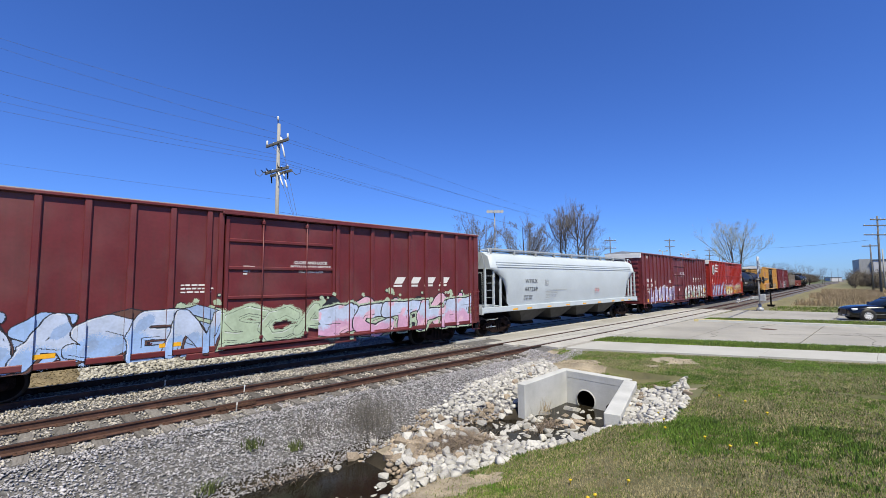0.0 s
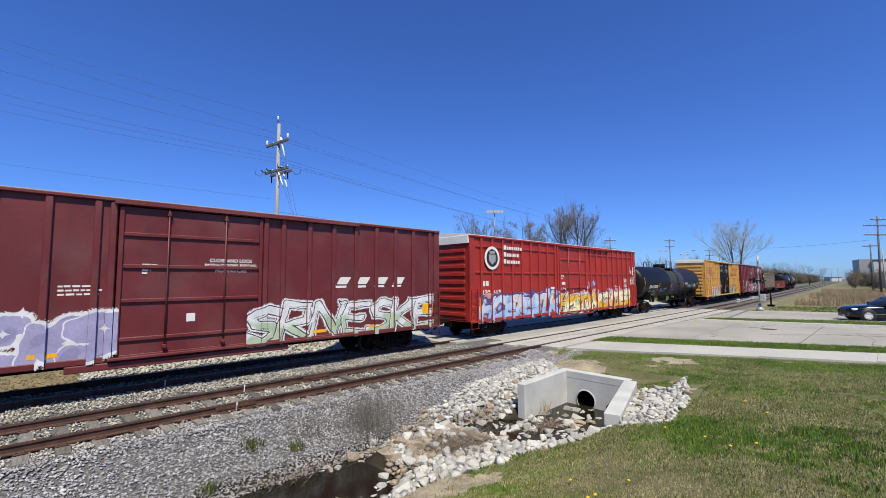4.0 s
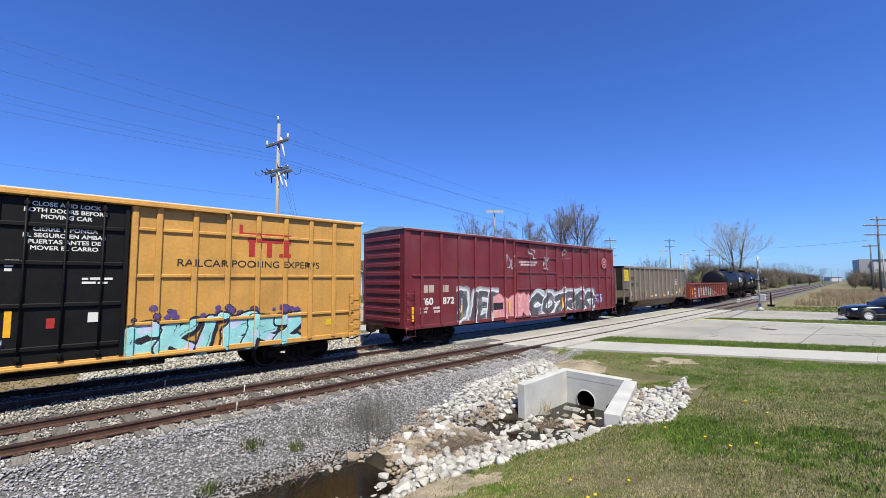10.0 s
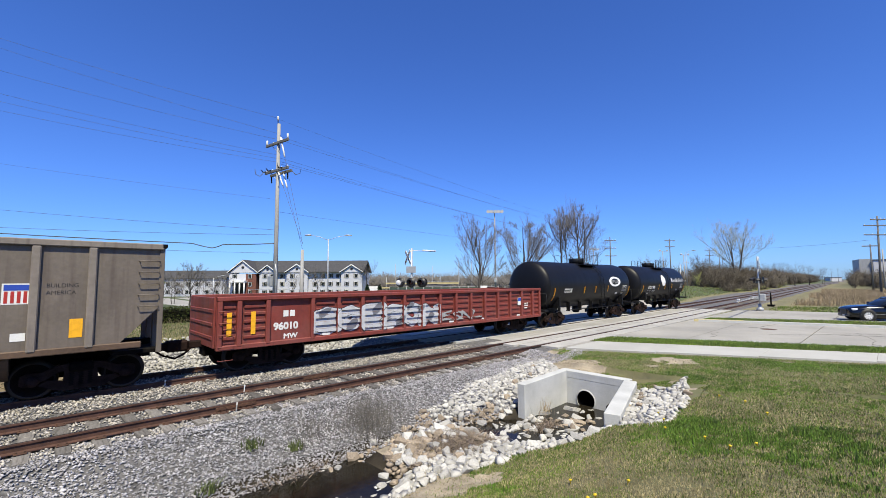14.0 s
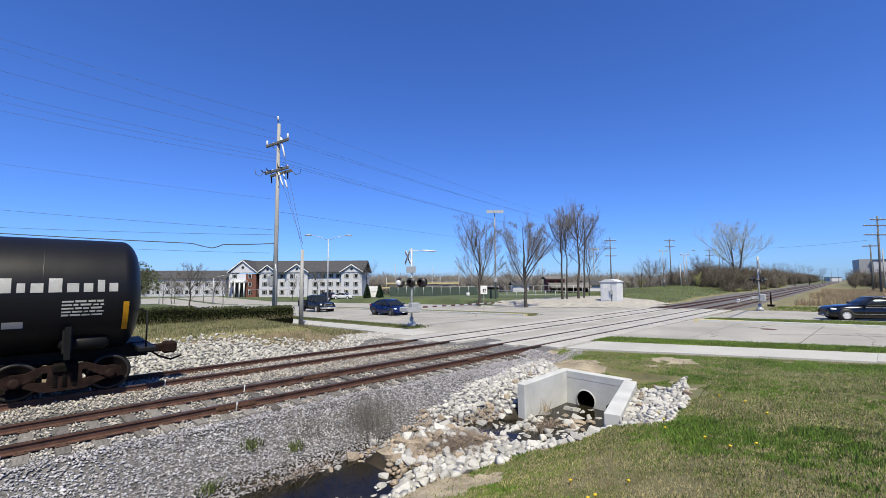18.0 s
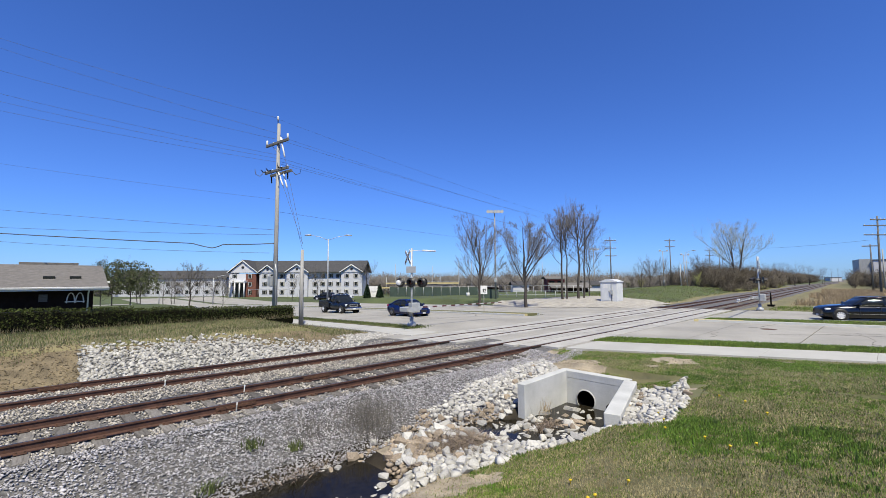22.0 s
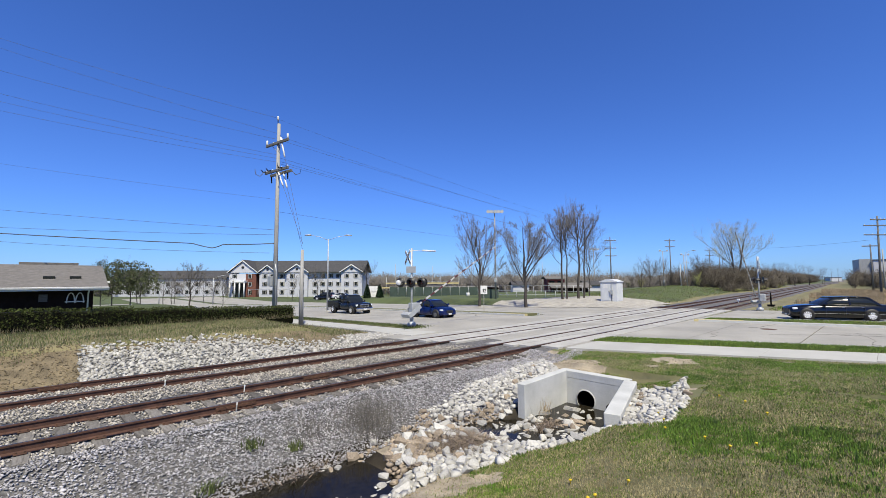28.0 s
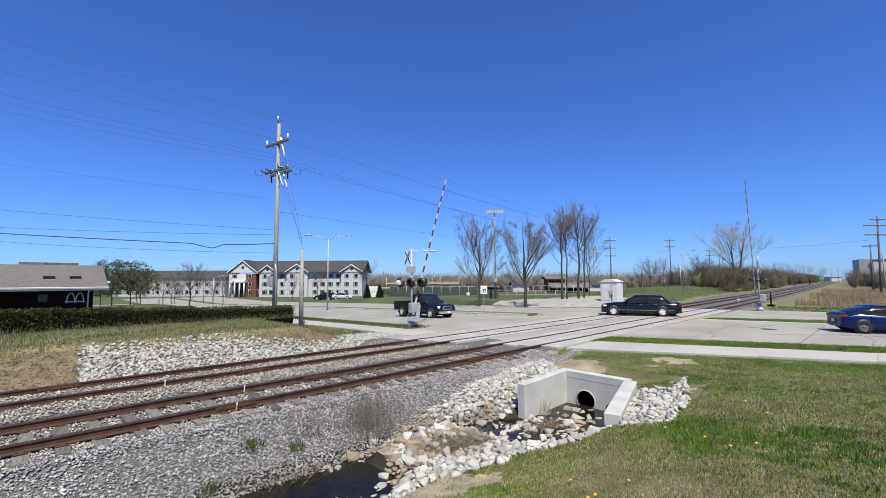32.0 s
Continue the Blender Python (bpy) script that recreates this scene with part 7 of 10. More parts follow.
wall_between("wing_wall", (10.1, 7.37), (12.52, 7.46), 0.26, TOPZ - 0.04, TOPZ, headwall, M_CONCRETE)
wall_between("wing_wall", (12.5, 5.58), (9.22, 4.60), 0.36, TOPZ, TOPZ - 0.02, headwall, M_CONCRETE)
# back wall with a round opening through it
bm = bmesh.new()
yc, zc, r = 6.80, -0.93, 0.30
ring_f, ring_b = [], []
N = 24
ang = [2 * math.pi * k / N for k in range(N)]


def square_pt(a):
    c, s = math.cos(a), math.sin(a)
    hy, hz0, hz1 = 1.28, -0.60, 0.61
    t = min(hy / abs(c) if abs(c) > 1e-6 else 99, (hz1 / s if s > 1e-6 else (hz0 / s if s < -1e-6 else 99)))
    return yc + c * t, zc + s * t


fi = [bm.verts.new((12.50, yc + r * math.cos(a), zc + r * math.sin(a))) for a in ang]
fo = [bm.verts.new((12.50, *square_pt(a))) for a in ang]
for k in range(N):
    j = (k + 1) % N
    bm.faces.new((fo[k], fo[j], fi[j], fi[k]))
part("back_wall", bm, M_CONCRETE, headwall)
# The bore is coloured near-black to stand for shade inside the pipe.
bm = bmesh.new()
lathe(bm, [(r, 12.502), (r, 17.5)], "x", N, at=(0, yc, zc), close=False)
lathe(bm, [(r, 17.5), (0.01, 17.5)], "x", N, at=(0, yc, zc), close=False)
part("pipe_bore", bm, M_UNDER, headwall, "inside of the culvert pipe, near-black for its shade")
boxpart("cap", (12.50, 12.80, 5.45, 7.72, -0.32, TOPZ + 0.002), M_CONCRETE, headwall, c=0.012)
bm = bmesh.new()
lathe(bm, [(0.296, 12.485), (0.33, 12.485), (0.33, 12.51), (0.296, 12.51), (0.296, 12.485)], "x", 28, at=(0, yc, zc), close=False)
part("pipe", bm, M_CONCRETE, headwall, "end of a round concrete pipe")
bm = bmesh.new()
lathe(bm, [(0.10, 12.42), (0.13, 12.42), (0.13, 12.52), (0.10, 12.52)], "x", 16, at=(0, 5.98, -1.0), close=False)
part("drain_pipe", bm, M_BLACK, headwall, "small black drain pipe")

# ---- grass ----
def blades(name, spots, mat, label, hmin, hmax, wide, seed, category="grass", lean=0.4):
    r = np.random.RandomState(seed)
    P = np.asarray(spots)
    n = len(P)
    a, h, w = r.uniform(0, 6.283, n), r.uniform(hmin, hmax, n), r.uniform(0.6, 1.3, n) * wide
    dx, dy = np.cos(a) * w, np.sin(a) * w
    b = r.uniform(0, 6.283, n)
    lx, ly = np.cos(b) * h * lean * r.rand(n), np.sin(b) * h * lean * r.rand(n)
    V = np.empty((n, 5, 3))
    V[:, 0] = P - np.stack([dx, dy, np.zeros(n)], 1)
    V[:, 1] = P + np.stack([dx, dy, np.zeros(n)], 1)
    V[:, 2] = P + np.stack([dx * 0.7 + lx * 0.4, dy * 0.7 + ly * 0.4, h * 0.6], 1)
    V[:, 3] = P + np.stack([-dx * 0.7 + lx * 0.4, -dy * 0.7 + ly * 0.4, h * 0.6], 1)
    V[:, 4] = P + np.stack([lx, ly, h], 1)
    k = np.arange(n)[:, None] * 5
    F4, F3 = k + np.array([[0, 1, 2, 3]]), k + np.array([[3, 2, 4]])
    me = bpy.data.meshes.new(name)
    me.vertices.add(n * 5)
    me.vertices.foreach_set("co", V.reshape(-1))
    loops = np.concatenate([F4, F3], 1).reshape(-1)
    me.loops.add(len(loops))
    me.loops.foreach_set("vertex_index", loops.astype(np.int32))
    me.polygons.add(2 * n)
    st = (np.arange(n)[:, None] * 7 + np.array([[0, 4]])).reshape(-1)
    me.polygons.foreach_set("loop_start", st.astype(np.int32))
    me.update()
    me.validate()
    me.materials.append(mat)
    return tagged(new(name, me), label, category, kind="stuff")


rng = random.Random(31)


# thick green (+) and strawy (-) parts of the lawn: centre, radii, weight
LAWN_TUFTS = ((8.9, 2.6, 1.0, 0.45, 0.6), (16.1, 3.8, 1.0, 0.9, 0.5), (17.6, 2.4, 1.0, 0.9, 0.5), (18.8, 0.4, 1.0, 1.2, 0.5), (7.7, 0.8, 1.2, 0.6, 0.25),
              (5.9, 1.9, 1.0, 0.7, -0.5), (5.3, 2.6, 0.9, 0.6, -0.35), (13.8, 1.2, 1.6, 0.8, -0.2), (11.8, 3.6, 0.9, 0.5, -0.2), (6.6, 3.4, 1.0, 0.6, -0.3))


# Spots fan out from the camera's place, only across its view wedge.
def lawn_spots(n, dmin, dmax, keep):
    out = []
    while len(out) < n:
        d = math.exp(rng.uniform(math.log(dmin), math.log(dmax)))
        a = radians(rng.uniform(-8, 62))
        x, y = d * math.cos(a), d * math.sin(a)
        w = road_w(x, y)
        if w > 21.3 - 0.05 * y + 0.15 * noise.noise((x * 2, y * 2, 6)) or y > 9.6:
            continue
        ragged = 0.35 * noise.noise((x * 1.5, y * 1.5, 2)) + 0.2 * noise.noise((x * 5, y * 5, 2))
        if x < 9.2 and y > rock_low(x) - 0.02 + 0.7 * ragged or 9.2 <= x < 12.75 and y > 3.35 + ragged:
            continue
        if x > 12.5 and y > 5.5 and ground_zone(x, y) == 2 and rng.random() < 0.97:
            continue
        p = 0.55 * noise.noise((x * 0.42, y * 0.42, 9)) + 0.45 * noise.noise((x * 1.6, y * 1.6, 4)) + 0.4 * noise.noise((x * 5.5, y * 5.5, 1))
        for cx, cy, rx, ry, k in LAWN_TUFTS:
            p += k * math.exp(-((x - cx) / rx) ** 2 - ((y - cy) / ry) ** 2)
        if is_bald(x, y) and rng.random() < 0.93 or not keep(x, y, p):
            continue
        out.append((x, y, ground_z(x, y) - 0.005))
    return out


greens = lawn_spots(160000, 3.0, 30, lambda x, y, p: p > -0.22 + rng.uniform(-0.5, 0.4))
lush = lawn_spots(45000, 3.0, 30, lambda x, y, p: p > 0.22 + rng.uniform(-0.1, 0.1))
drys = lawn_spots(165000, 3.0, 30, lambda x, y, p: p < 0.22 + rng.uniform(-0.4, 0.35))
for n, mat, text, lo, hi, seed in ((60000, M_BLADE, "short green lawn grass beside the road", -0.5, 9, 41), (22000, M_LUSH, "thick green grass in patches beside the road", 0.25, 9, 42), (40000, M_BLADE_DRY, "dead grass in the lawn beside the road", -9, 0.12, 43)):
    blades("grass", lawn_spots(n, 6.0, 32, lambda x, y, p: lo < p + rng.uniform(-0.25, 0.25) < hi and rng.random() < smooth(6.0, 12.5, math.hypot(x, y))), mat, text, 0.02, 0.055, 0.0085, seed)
# Unseen filler grass added round the camera, outside that fan.
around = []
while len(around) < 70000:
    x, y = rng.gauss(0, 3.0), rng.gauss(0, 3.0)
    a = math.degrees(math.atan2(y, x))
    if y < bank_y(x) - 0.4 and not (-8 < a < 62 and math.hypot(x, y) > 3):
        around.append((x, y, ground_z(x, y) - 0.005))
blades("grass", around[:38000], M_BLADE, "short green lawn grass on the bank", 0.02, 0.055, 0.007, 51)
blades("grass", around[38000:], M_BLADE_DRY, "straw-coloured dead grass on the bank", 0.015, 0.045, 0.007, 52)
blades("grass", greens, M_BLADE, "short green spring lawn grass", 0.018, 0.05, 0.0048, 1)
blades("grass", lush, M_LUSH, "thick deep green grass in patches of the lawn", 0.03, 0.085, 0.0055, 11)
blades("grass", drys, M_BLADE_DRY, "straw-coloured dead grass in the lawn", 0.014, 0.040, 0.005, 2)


def strip_spots(n, w0, w1, y0, y1, z):
    out = []
    for k in range(n):
        y = y0 + (y1 - y0) * rng.random() ** 1.0
        w = rng.uniform(w0, w1) + 0.05 * rng.gauss(0, 1)
        out.append((edge_x(w, y), y, z))
    return out


blades("grass", strip_spots(32000, 23.6, 25.5, -9, 9.8, -0.015), M_BLADE, "green grass of the verge along the road", 0.03, 0.10, 0.009, 12)
blades("grass", strip_spots(9500, 23.6, 25.5, -9, 9.8, -0.015), M_LUSH, "deep green grass of the verge along the road", 0.04, 0.12, 0.009, 13)
tops = []
for k in range(20000):
    y = rng.uniform(-9, 9.1)
    tops.append((edge_x(rng.uniform(flare(37.7)(y), 39.25), y), y, 0.08))
blades("grass", tops, M_BLADE, "green grass on the median of the road", 0.02, 0.075, 0.012, 14)
blades("grass", [(x, y, z + road_fall(y)) for x, y, z in strip_spots(7000, 24.7, 25.85, 21.6, 40, 0.02)], M_BANK, "green grass of the verge beyond the tracks", 0.04, 0.14, 0.014, 15)
blades("grass", [(16.64 + rng.gauss(0, 0.45), 20.6 + rng.gauss(0, 0.45), -0.03) for k in range(1500)], M_BANK, "tuft of grass round the foot of a crossing signal", 0.03, 0.12, 0.012, 18)
crumbs = []
while len(crumbs) < 900:
    a, b, r = BALD[rng.randrange(len(BALD))]
    x, y = a + rng.gauss(0, r * 0.5), b + rng.gauss(0, r * 0.5)
    crumbs.append((x, y, ground_z(x, y) + 0.005))
while len(crumbs) < 2400:
    x, y = rng.uniform(12.8, 15.4), rng.uniform(6.6, 9.5)
    if x < 13.7 + (y - 6.8) * 0.6:
        crumbs.append((x, y, ground_z(x, y) + 0.005))
pebbles("crumb", crumbs, [rng.uniform(0.008, 0.022) for q in crumbs], 23, M_SOIL, "crumbs of dry sandy soil on bare patches", "soil")
bank = []
while len(bank) < 40000:
    x, y = rng.uniform(-14, 14), rng.uniform(20.8, 29.4)
    if y < 21.7 + 1.2 * noise.noise((x * 0.6, y * 0.6, 0)) - 0.30 * max(x - 6, 0):
        continue
    bank.append((x, y, ground_z(x, y)))
blades("grass", bank[:16000], M_BANK_DRY, "dry unmown grass on the bank below a hedge", 0.04, 0.17, 0.008, 3)
blades("grass", bank[16000:], M_BANK, "new green grass on the bank below a hedge", 0.04, 0.15, 0.010, 4)
reeds, tussock = [], []
while len(reeds) < 60000:
    x = rng.uniform(58, 125)
    y = rng.uniform(-18, 5.8) + bend(x) - 1.0 * math.sin(x * 0.2)
    if road_w(x, y) < 57 or noise.noise((x * 0.12, y * 0.12, 4)) < rng.uniform(-0.5, 0.1):
        continue
    reeds.append((x, y, ground_z(x, y)))
while len(tussock) < 9000:
    x, y = rng.uniform(44, 75), rng.uniform(-16, 8.0)
    if 49.5 < road_w(x, y) + 0.33 * max(7 - y, 0) - 2.1 and road_w(x, y) < 58:
        tussock.append((x, y, ground_z(x, y)))
blades("tall_grass", reeds, M_REED, "tall tan dead grass beside the railway", 0.25, 0.95, 0.016, 5, lean=0.7)
blades("grass", tussock, M_BLADE, "green grass edge along the far side of the road", 0.06, 0.2, 0.025, 16)
hump, hump_dry = [], []
while len(hump) < 9000:
    x = rng.uniform(52, 120)
    y = rng.uniform(18.6, 36) + bend(x)
    if road_w(x, y) < 66 and y < 36:
        continue
    (hump if rng.random() < 0.55 else hump_dry).append((x, y, ground_z(x, y)))
blades("grass", hump, M_BLADE, "short green grass on a low railway bank", 0.04, 0.13, 0.045, 6)
blades("grass", hump_dry, M_BANK_DRY, "rough dry grass on a low railway bank", 0.04, 0.16, 0.035, 17)
weeds = [(x + rng.gauss(0, 0.09), y + rng.gauss(0, 0.07), ground_z(x, y)) for x, y in ((3.3, 9.35), (4.1, 9.05), (2.3, 8.75), (0.35, 8.2)) for k in range(70)]
blades("weed", weeds, M_BANK, "leafy green weeds growing in the ballast", 0.08, 0.24, 0.015, 7, "weeds", 0.9)
shrubby = [(rng.gauss(6.05, 0.4), rng.gauss(9.1, 0.25), 0) for k in range(900)] + [(rng.gauss(4.6, 0.3), rng.gauss(9.3, 0.2), 0) for k in range(160)]
blades("dead_brush", [(x, y, ground_z(x, y)) for x, y, _ in shrubby], M_TWIG, "leafless brown brush on the ballast slope", 0.25, 0.75, 0.004, 8, "brush", 0.7)
M_REED_GREY = material("grey_dead_reed", (0.20, 0.155, 0.115), 0.85, vary=0.25, scale=0.2, fine=3, bump=0, piece=0.45)
straw = [(x, y, ground_z(x, y) + 0.04) for x, y in ((rng.gauss(7.3, 0.5), rng.gauss(7.1, 0.3)) for k in range(1500))] + [(rng.gauss(4.0, 0.5), rng.gauss(8.5, 0.2), -1.05) for k in range(260)]
blades("dead_reed", straw, M_REED_GREY, "flattened dead reeds in the ditch", 0.05, 0.11, 0.007, 9, "reeds", 7.0)
straw = [(rng.gauss(10.9, 0.16), rng.gauss(7.3, 0.10), -1.15) for k in range(70)]
blades("dead_reed", straw, M_REED, "thin dead reeds standing in shallow water", 0.2, 0.6, 0.006, 19, "reeds", 0.5)
straw = [(rng.gauss(9.95, 0.28), rng.gauss(6.6, 0.14), -1.1) for k in range(420)]
blades("dead_reed", straw, M_REED_GREY, "matted brown reeds on a stone islet", 0.05, 0.16, 0.006, 20, "reeds", 3.0)

# dandelions
M_DANDELION = material("dandelion_yellow", (0.595, 0.434, 0.014), 0.7, vary=0.15, fine=60)
bm = bmesh.new()
lathe(bm, [(0.004, 0.0), (0.012, 0.055), (0.024, 0.065), (0.024, 0.075), (0.008, 0.085)], "z", 10)
dand = part("flower", bm, M_DANDELION)
dand.name = "dandelion"
tagged(dand, "yellow dandelion flower standing in the lawn", "flower", "dandelions")
spots_d = [(x, y, ground_z(x, y)) for x, y in ((5.88, 3.49), (5.09, 2.79), (5.2, 2.72), (5.96, 2.66), (9.12, 3.28), (8.05, 2.26), (7.58, 1.82), (7.77, 1.5), (10.35, 1.82), (10.86, 2.29), (8.61, 3.09), (10.2, 3.84), (10.0, 3.7), (11.19, 2.84))]
dand.matrix_basis = Matrix.Translation(spots_d[0])
for q in spots_d[1:]:
    copy_thing(dand, pose(*q, rng.uniform(-15, 15), rng.uniform(-15, 15), 0))

# ---- trees ----
def plan(a, d):
    """A place d metres ahead along the line of view from the lawn and a metres to its right."""
    return 0.6846 * d + 0.7289 * a, 0.7289 * d - 0.6846 * a


def bare_tree(label, x, y, h, seed, spread_=0.5, stems=1, z=None, twig_mat=None, density=1.0, name="tree", low=0.25, trunk_r=None):
    """A leafless tree: stem, limbs and many fine twigs."""
    r = random.Random(seed)
    z = ground_z(x, y) if z is None else z
    tree = thing(name, label, "tree", at=(x, y, z - 0.05))
    limbs, twigs = bmesh.new(), bmesh.new()
    tr = bmesh.new()
    R = trunk_r or h * 0.0135
    wide = 0.37 * spread_ * h
    last = 4 if math.hypot(x, y) < 75 or h > 15 else 3
    def branch(p, d, length, rad, level, bm, lift):
        """One bent branch with its finer ones; d bends upwards by lift."""
        if level == last:
            a = d.orthogonal().normalized() * rad
            b = d.cross(a)
            tip_ = bm.verts.new(p + (d + Vector((0, 0, 0.2))) * length)
            foot = [bm.verts.new(p + q) for q in (a, b * 0.87 - a * 0.5, b * -0.87 - a * 0.5)]
            for k in range(3):
                bm.faces.new((foot[k], foot[(k + 1) % 3], tip_))
            return
        n = 4 if level < 2 else (2 if level < 3 else 1)
        pts, dd = [p], d.copy()
        for k in range(n):
            dd = (dd + Vector((r.uniform(-1, 1), r.uniform(-1, 1), r.uniform(-1, 1))) * 0.17 + Vector((0, 0, lift / n))).normalized()
            pts.append(pts[-1] + dd * length / n)
        tube(bm, pts, rad, 5 if level < 2 else 3, rad * 0.3, caps=False)
        for k in range(max(int({1: 8.0, 2: 5.0, 3: 3.0}[level] * density), 2)):
            f = r.uniform(0.22 if level < 2 else 0.15, 1.0)
            i = min(int(f * n), n - 1)
            ahead = (pts[i + 1] - pts[i]).normalized()
            side = ahead.cross(Vector((r.uniform(-1, 1), r.uniform(-1, 1), r.uniform(-1, 1)))).normalized()
            nd = (ahead * r.uniform(0.8, 1.0) + side * r.uniform(0.35, 0.8) + Vector((0, 0, 0.34))).normalized()
            share = {1: 0.48, 2: 0.6, 3: 0.7}[level] * (1.15 - 0.6 * f)
            branch(pts[i].lerp(pts[i + 1], f * n - i), nd, length * share * r.uniform(0.7, 1.15), max(rad * (1 - 0.6 * f) * 0.48, 0.003 + h * 0.00019), level + 1, twigs, 0.25)
    for s in range(stems):
        lean_ = 0.12 * wide if stems > 1 else 0.03 * wide
        pts = [Vector((r.uniform(-0.3, 0.3) * (stems > 1), r.uniform(-0.3, 0.3) * (stems > 1), 0))]
        tip = Vector((r.uniform(-3, 3) * lean_, r.uniform(-3, 3) * lean_, h * r.uniform(0.84, 0.9)))
        for k in range(1, 9):
            pts.append(pts[0].lerp(tip, k / 8) + Vector((r.uniform(-1, 1), r.uniform(-1, 1), 0)) * h * 0.010)
        tube(tr, pts, R * 0.9, 8, R * 0.08, caps=False)
        for k in range(5 if stems == 1 else 2):
            f = low + 0.06 + 0.32 * r.random()
            i = min(int(f * 8), 7)
            base = pts[i].lerp(pts[i + 1], f * 8 - i)
            turn_ = k * 1.26 + r.uniform(-0.5, 0.5)
            reach = wide * r.uniform(0.3, 0.72)
            end = Vector((math.cos(turn_) * reach, math.sin(turn_) * reach, h * r.uniform(0.80, 0.97)))
            d = end - base
            branch(base, Vector((d.x * 1.6, d.y * 1.6, d.z * 0.8)).normalized(), d.length * 0.97, R * 0.34, 1, limbs, 0.42)
        leaders = int((12 if stems == 1 else 8) * density ** 0.5)
        for k in range(leaders):
            f = low + (0.95 - low) * (k + r.random()) / leaders
            i = min(int(f * 8), 7)
            base = pts[i].lerp(pts[i + 1], f * 8 - i)
            turn_ = k * 2.4 + r.uniform(-0.6, 0.6)
            reach = wide * r.uniform(0.65, 1.1) * max(math.sin(math.pi * min(0.12 + 0.80 * f, 1.0)), 0.1) ** 0.7
            end = Vector((math.cos(turn_) * reach, math.sin(turn_) * reach, min(base.z + h * r.uniform(0.16, 0.40), h * r.uniform(0.92, 1.0) * (1 - 0.34 * (reach / wide) ** 2))))
            d = end - base
            branch(base, Vector((d.x, d.y, d.z * 0.6)).normalized(), d.length * 1.05, R * (1 - 0.85 * f) * 0.25, 1, limbs, 0.65)
    part("trunk", tr, M_BARK, tree)
    part("limb_work", limbs, M_BARK, tree)
    part("crown", twigs, twig_mat or M_TWIG, tree)
    return tree


bare_tree("tall leafless tree beside a ball field", 39.58, 35.54, 11.6, 101, 0.85, density=1.5, low=0.14, trunk_r=0.22)
bare_tree("leafless tree with a wide crown on gravel", 39.69, 28.58, 10.7, 102, 0.9, density=1.6, low=0.16, trunk_r=0.23)
bare_tree("tall slender leafless tree near a signal cabinet", 50.74, 30.54, 13.6, 103, 0.55, density=1.25, low=0.35, trunk_r=0.19)
bare_tree("slender leafless tree near a signal cabinet", 52.09, 30.65, 12.6, 115, 0.45, density=1.15, low=0.4, trunk_r=0.15)
bare_tree("tall leafless tree near a signal cabinet", 53.22, 29.59, 14.2, 104, 0.68, density=1.3, low=0.35, trunk_r=0.22)
bare_tree("slender leafless tree near a signal cabinet", 54.71, 29.56, 13.2, 116, 0.62, density=1.25, low=0.38, trunk_r=0.16)
bare_tree("young leafless tree with a round crown beside a parking lot", 11.90, 54.67, 6.4, 105, 0.85, density=1.3, low=0.28, trunk_r=0.12)
bare_tree("small bare tree before an apartment house", 17.11, 60.75, 5.2, 106, 0.7)
bare_tree("small bare tree before an apartment house", 51.43, 102.60, 9.5, 107, 0.8, density=1.3)
bare_tree("small bare tree before an apartment house", 47.56, 108.98, 7.4, 108, 0.8, density=1.2)
bare_tree("bare tree beside an apartment house", 77.22, 119.54, 12.0, 109, 0.8, density=1.4)
bare_tree("bare tree on the edge of a ball field", 95.82, 36.23, 7.2, 110, 0.9, low=0.15, density=1.5)
bare_tree("bare tree on the edge of a ball field", 100.61, 35.84, 7.6, 111, 0.9, low=0.15, density=1.5)
bare_tree("bare tree on the edge of a ball field", 112.95, 44.83, 7.6, 117, 0.9, low=0.15, density=1.3)
bare_tree("bare tree above brush on the railway bank", 118.17, 33.07, 8.8, 118, 0.9, low=0.12, density=1.5)
bare_tree("bare tree above brush on the railway bank", 189.88, 27.46, 9.0, 119, 0.9, low=0.12, density=1.4)
bare_tree("bare tree beyond a parking lot", 15.15, 88.66, 6.5, 112, 0.8)
bare_tree("bare tree before a housing wing", 25.87, 106.03, 7.0, 124, 0.8, density=1.3)
bare_tree("bare tree before a housing wing", 19.2, 104.0, 7.6, 127, 0.85, density=1.4)
bare_tree("bare tree before a housing wing", 29.5, 112.5, 7.2, 128, 0.8, density=1.4)
bare_tree("bare tree before a housing wing", 12.6, 98.0, 7.4, 129, 0.8, density=1.4)
bare_tree("bare tree before a housing wing", 22.15, 116.38, 7.0, 125, 0.8, density=1.3)
bare_tree("large budding tree with pale spring foliage above brush", 133.47, 28.30, 17.4, 113, 1.15, twig_mat=M_BUD, z=0.9, density=1.25, stems=4, low=0.22, trunk_r=0.22)
bare_tree("slender bare tree among park trees", 61.85, 32.46, 9.0, 114, 0.6)


def leaf_cloud(n, box_, seed, size, shape=None):
    """Small leaf quads spread through a volume, as one bmesh."""
    r = np.random.RandomState(seed)
    V, F = [], []
    for k in range(n):
        while True:
            p = np.array([r.uniform(a, b) for a, b in box_])
            if shape is None or shape(*p):
                break
        u = r.normal(size=3); u /= np.linalg.norm(u)
        w = np.cross(u, r.normal(size=3)); w /= np.linalg.norm(w) + 1e-9
        s = size * r.uniform(0.6, 1.4)
        i = len(V)
        V += [tuple(p - u * s), tuple(p + w * s * 0.6), tuple(p + u * s), tuple(p - w * s * 0.6)]
        F.append((i, i + 1, i + 2, i + 3))
    return V, F


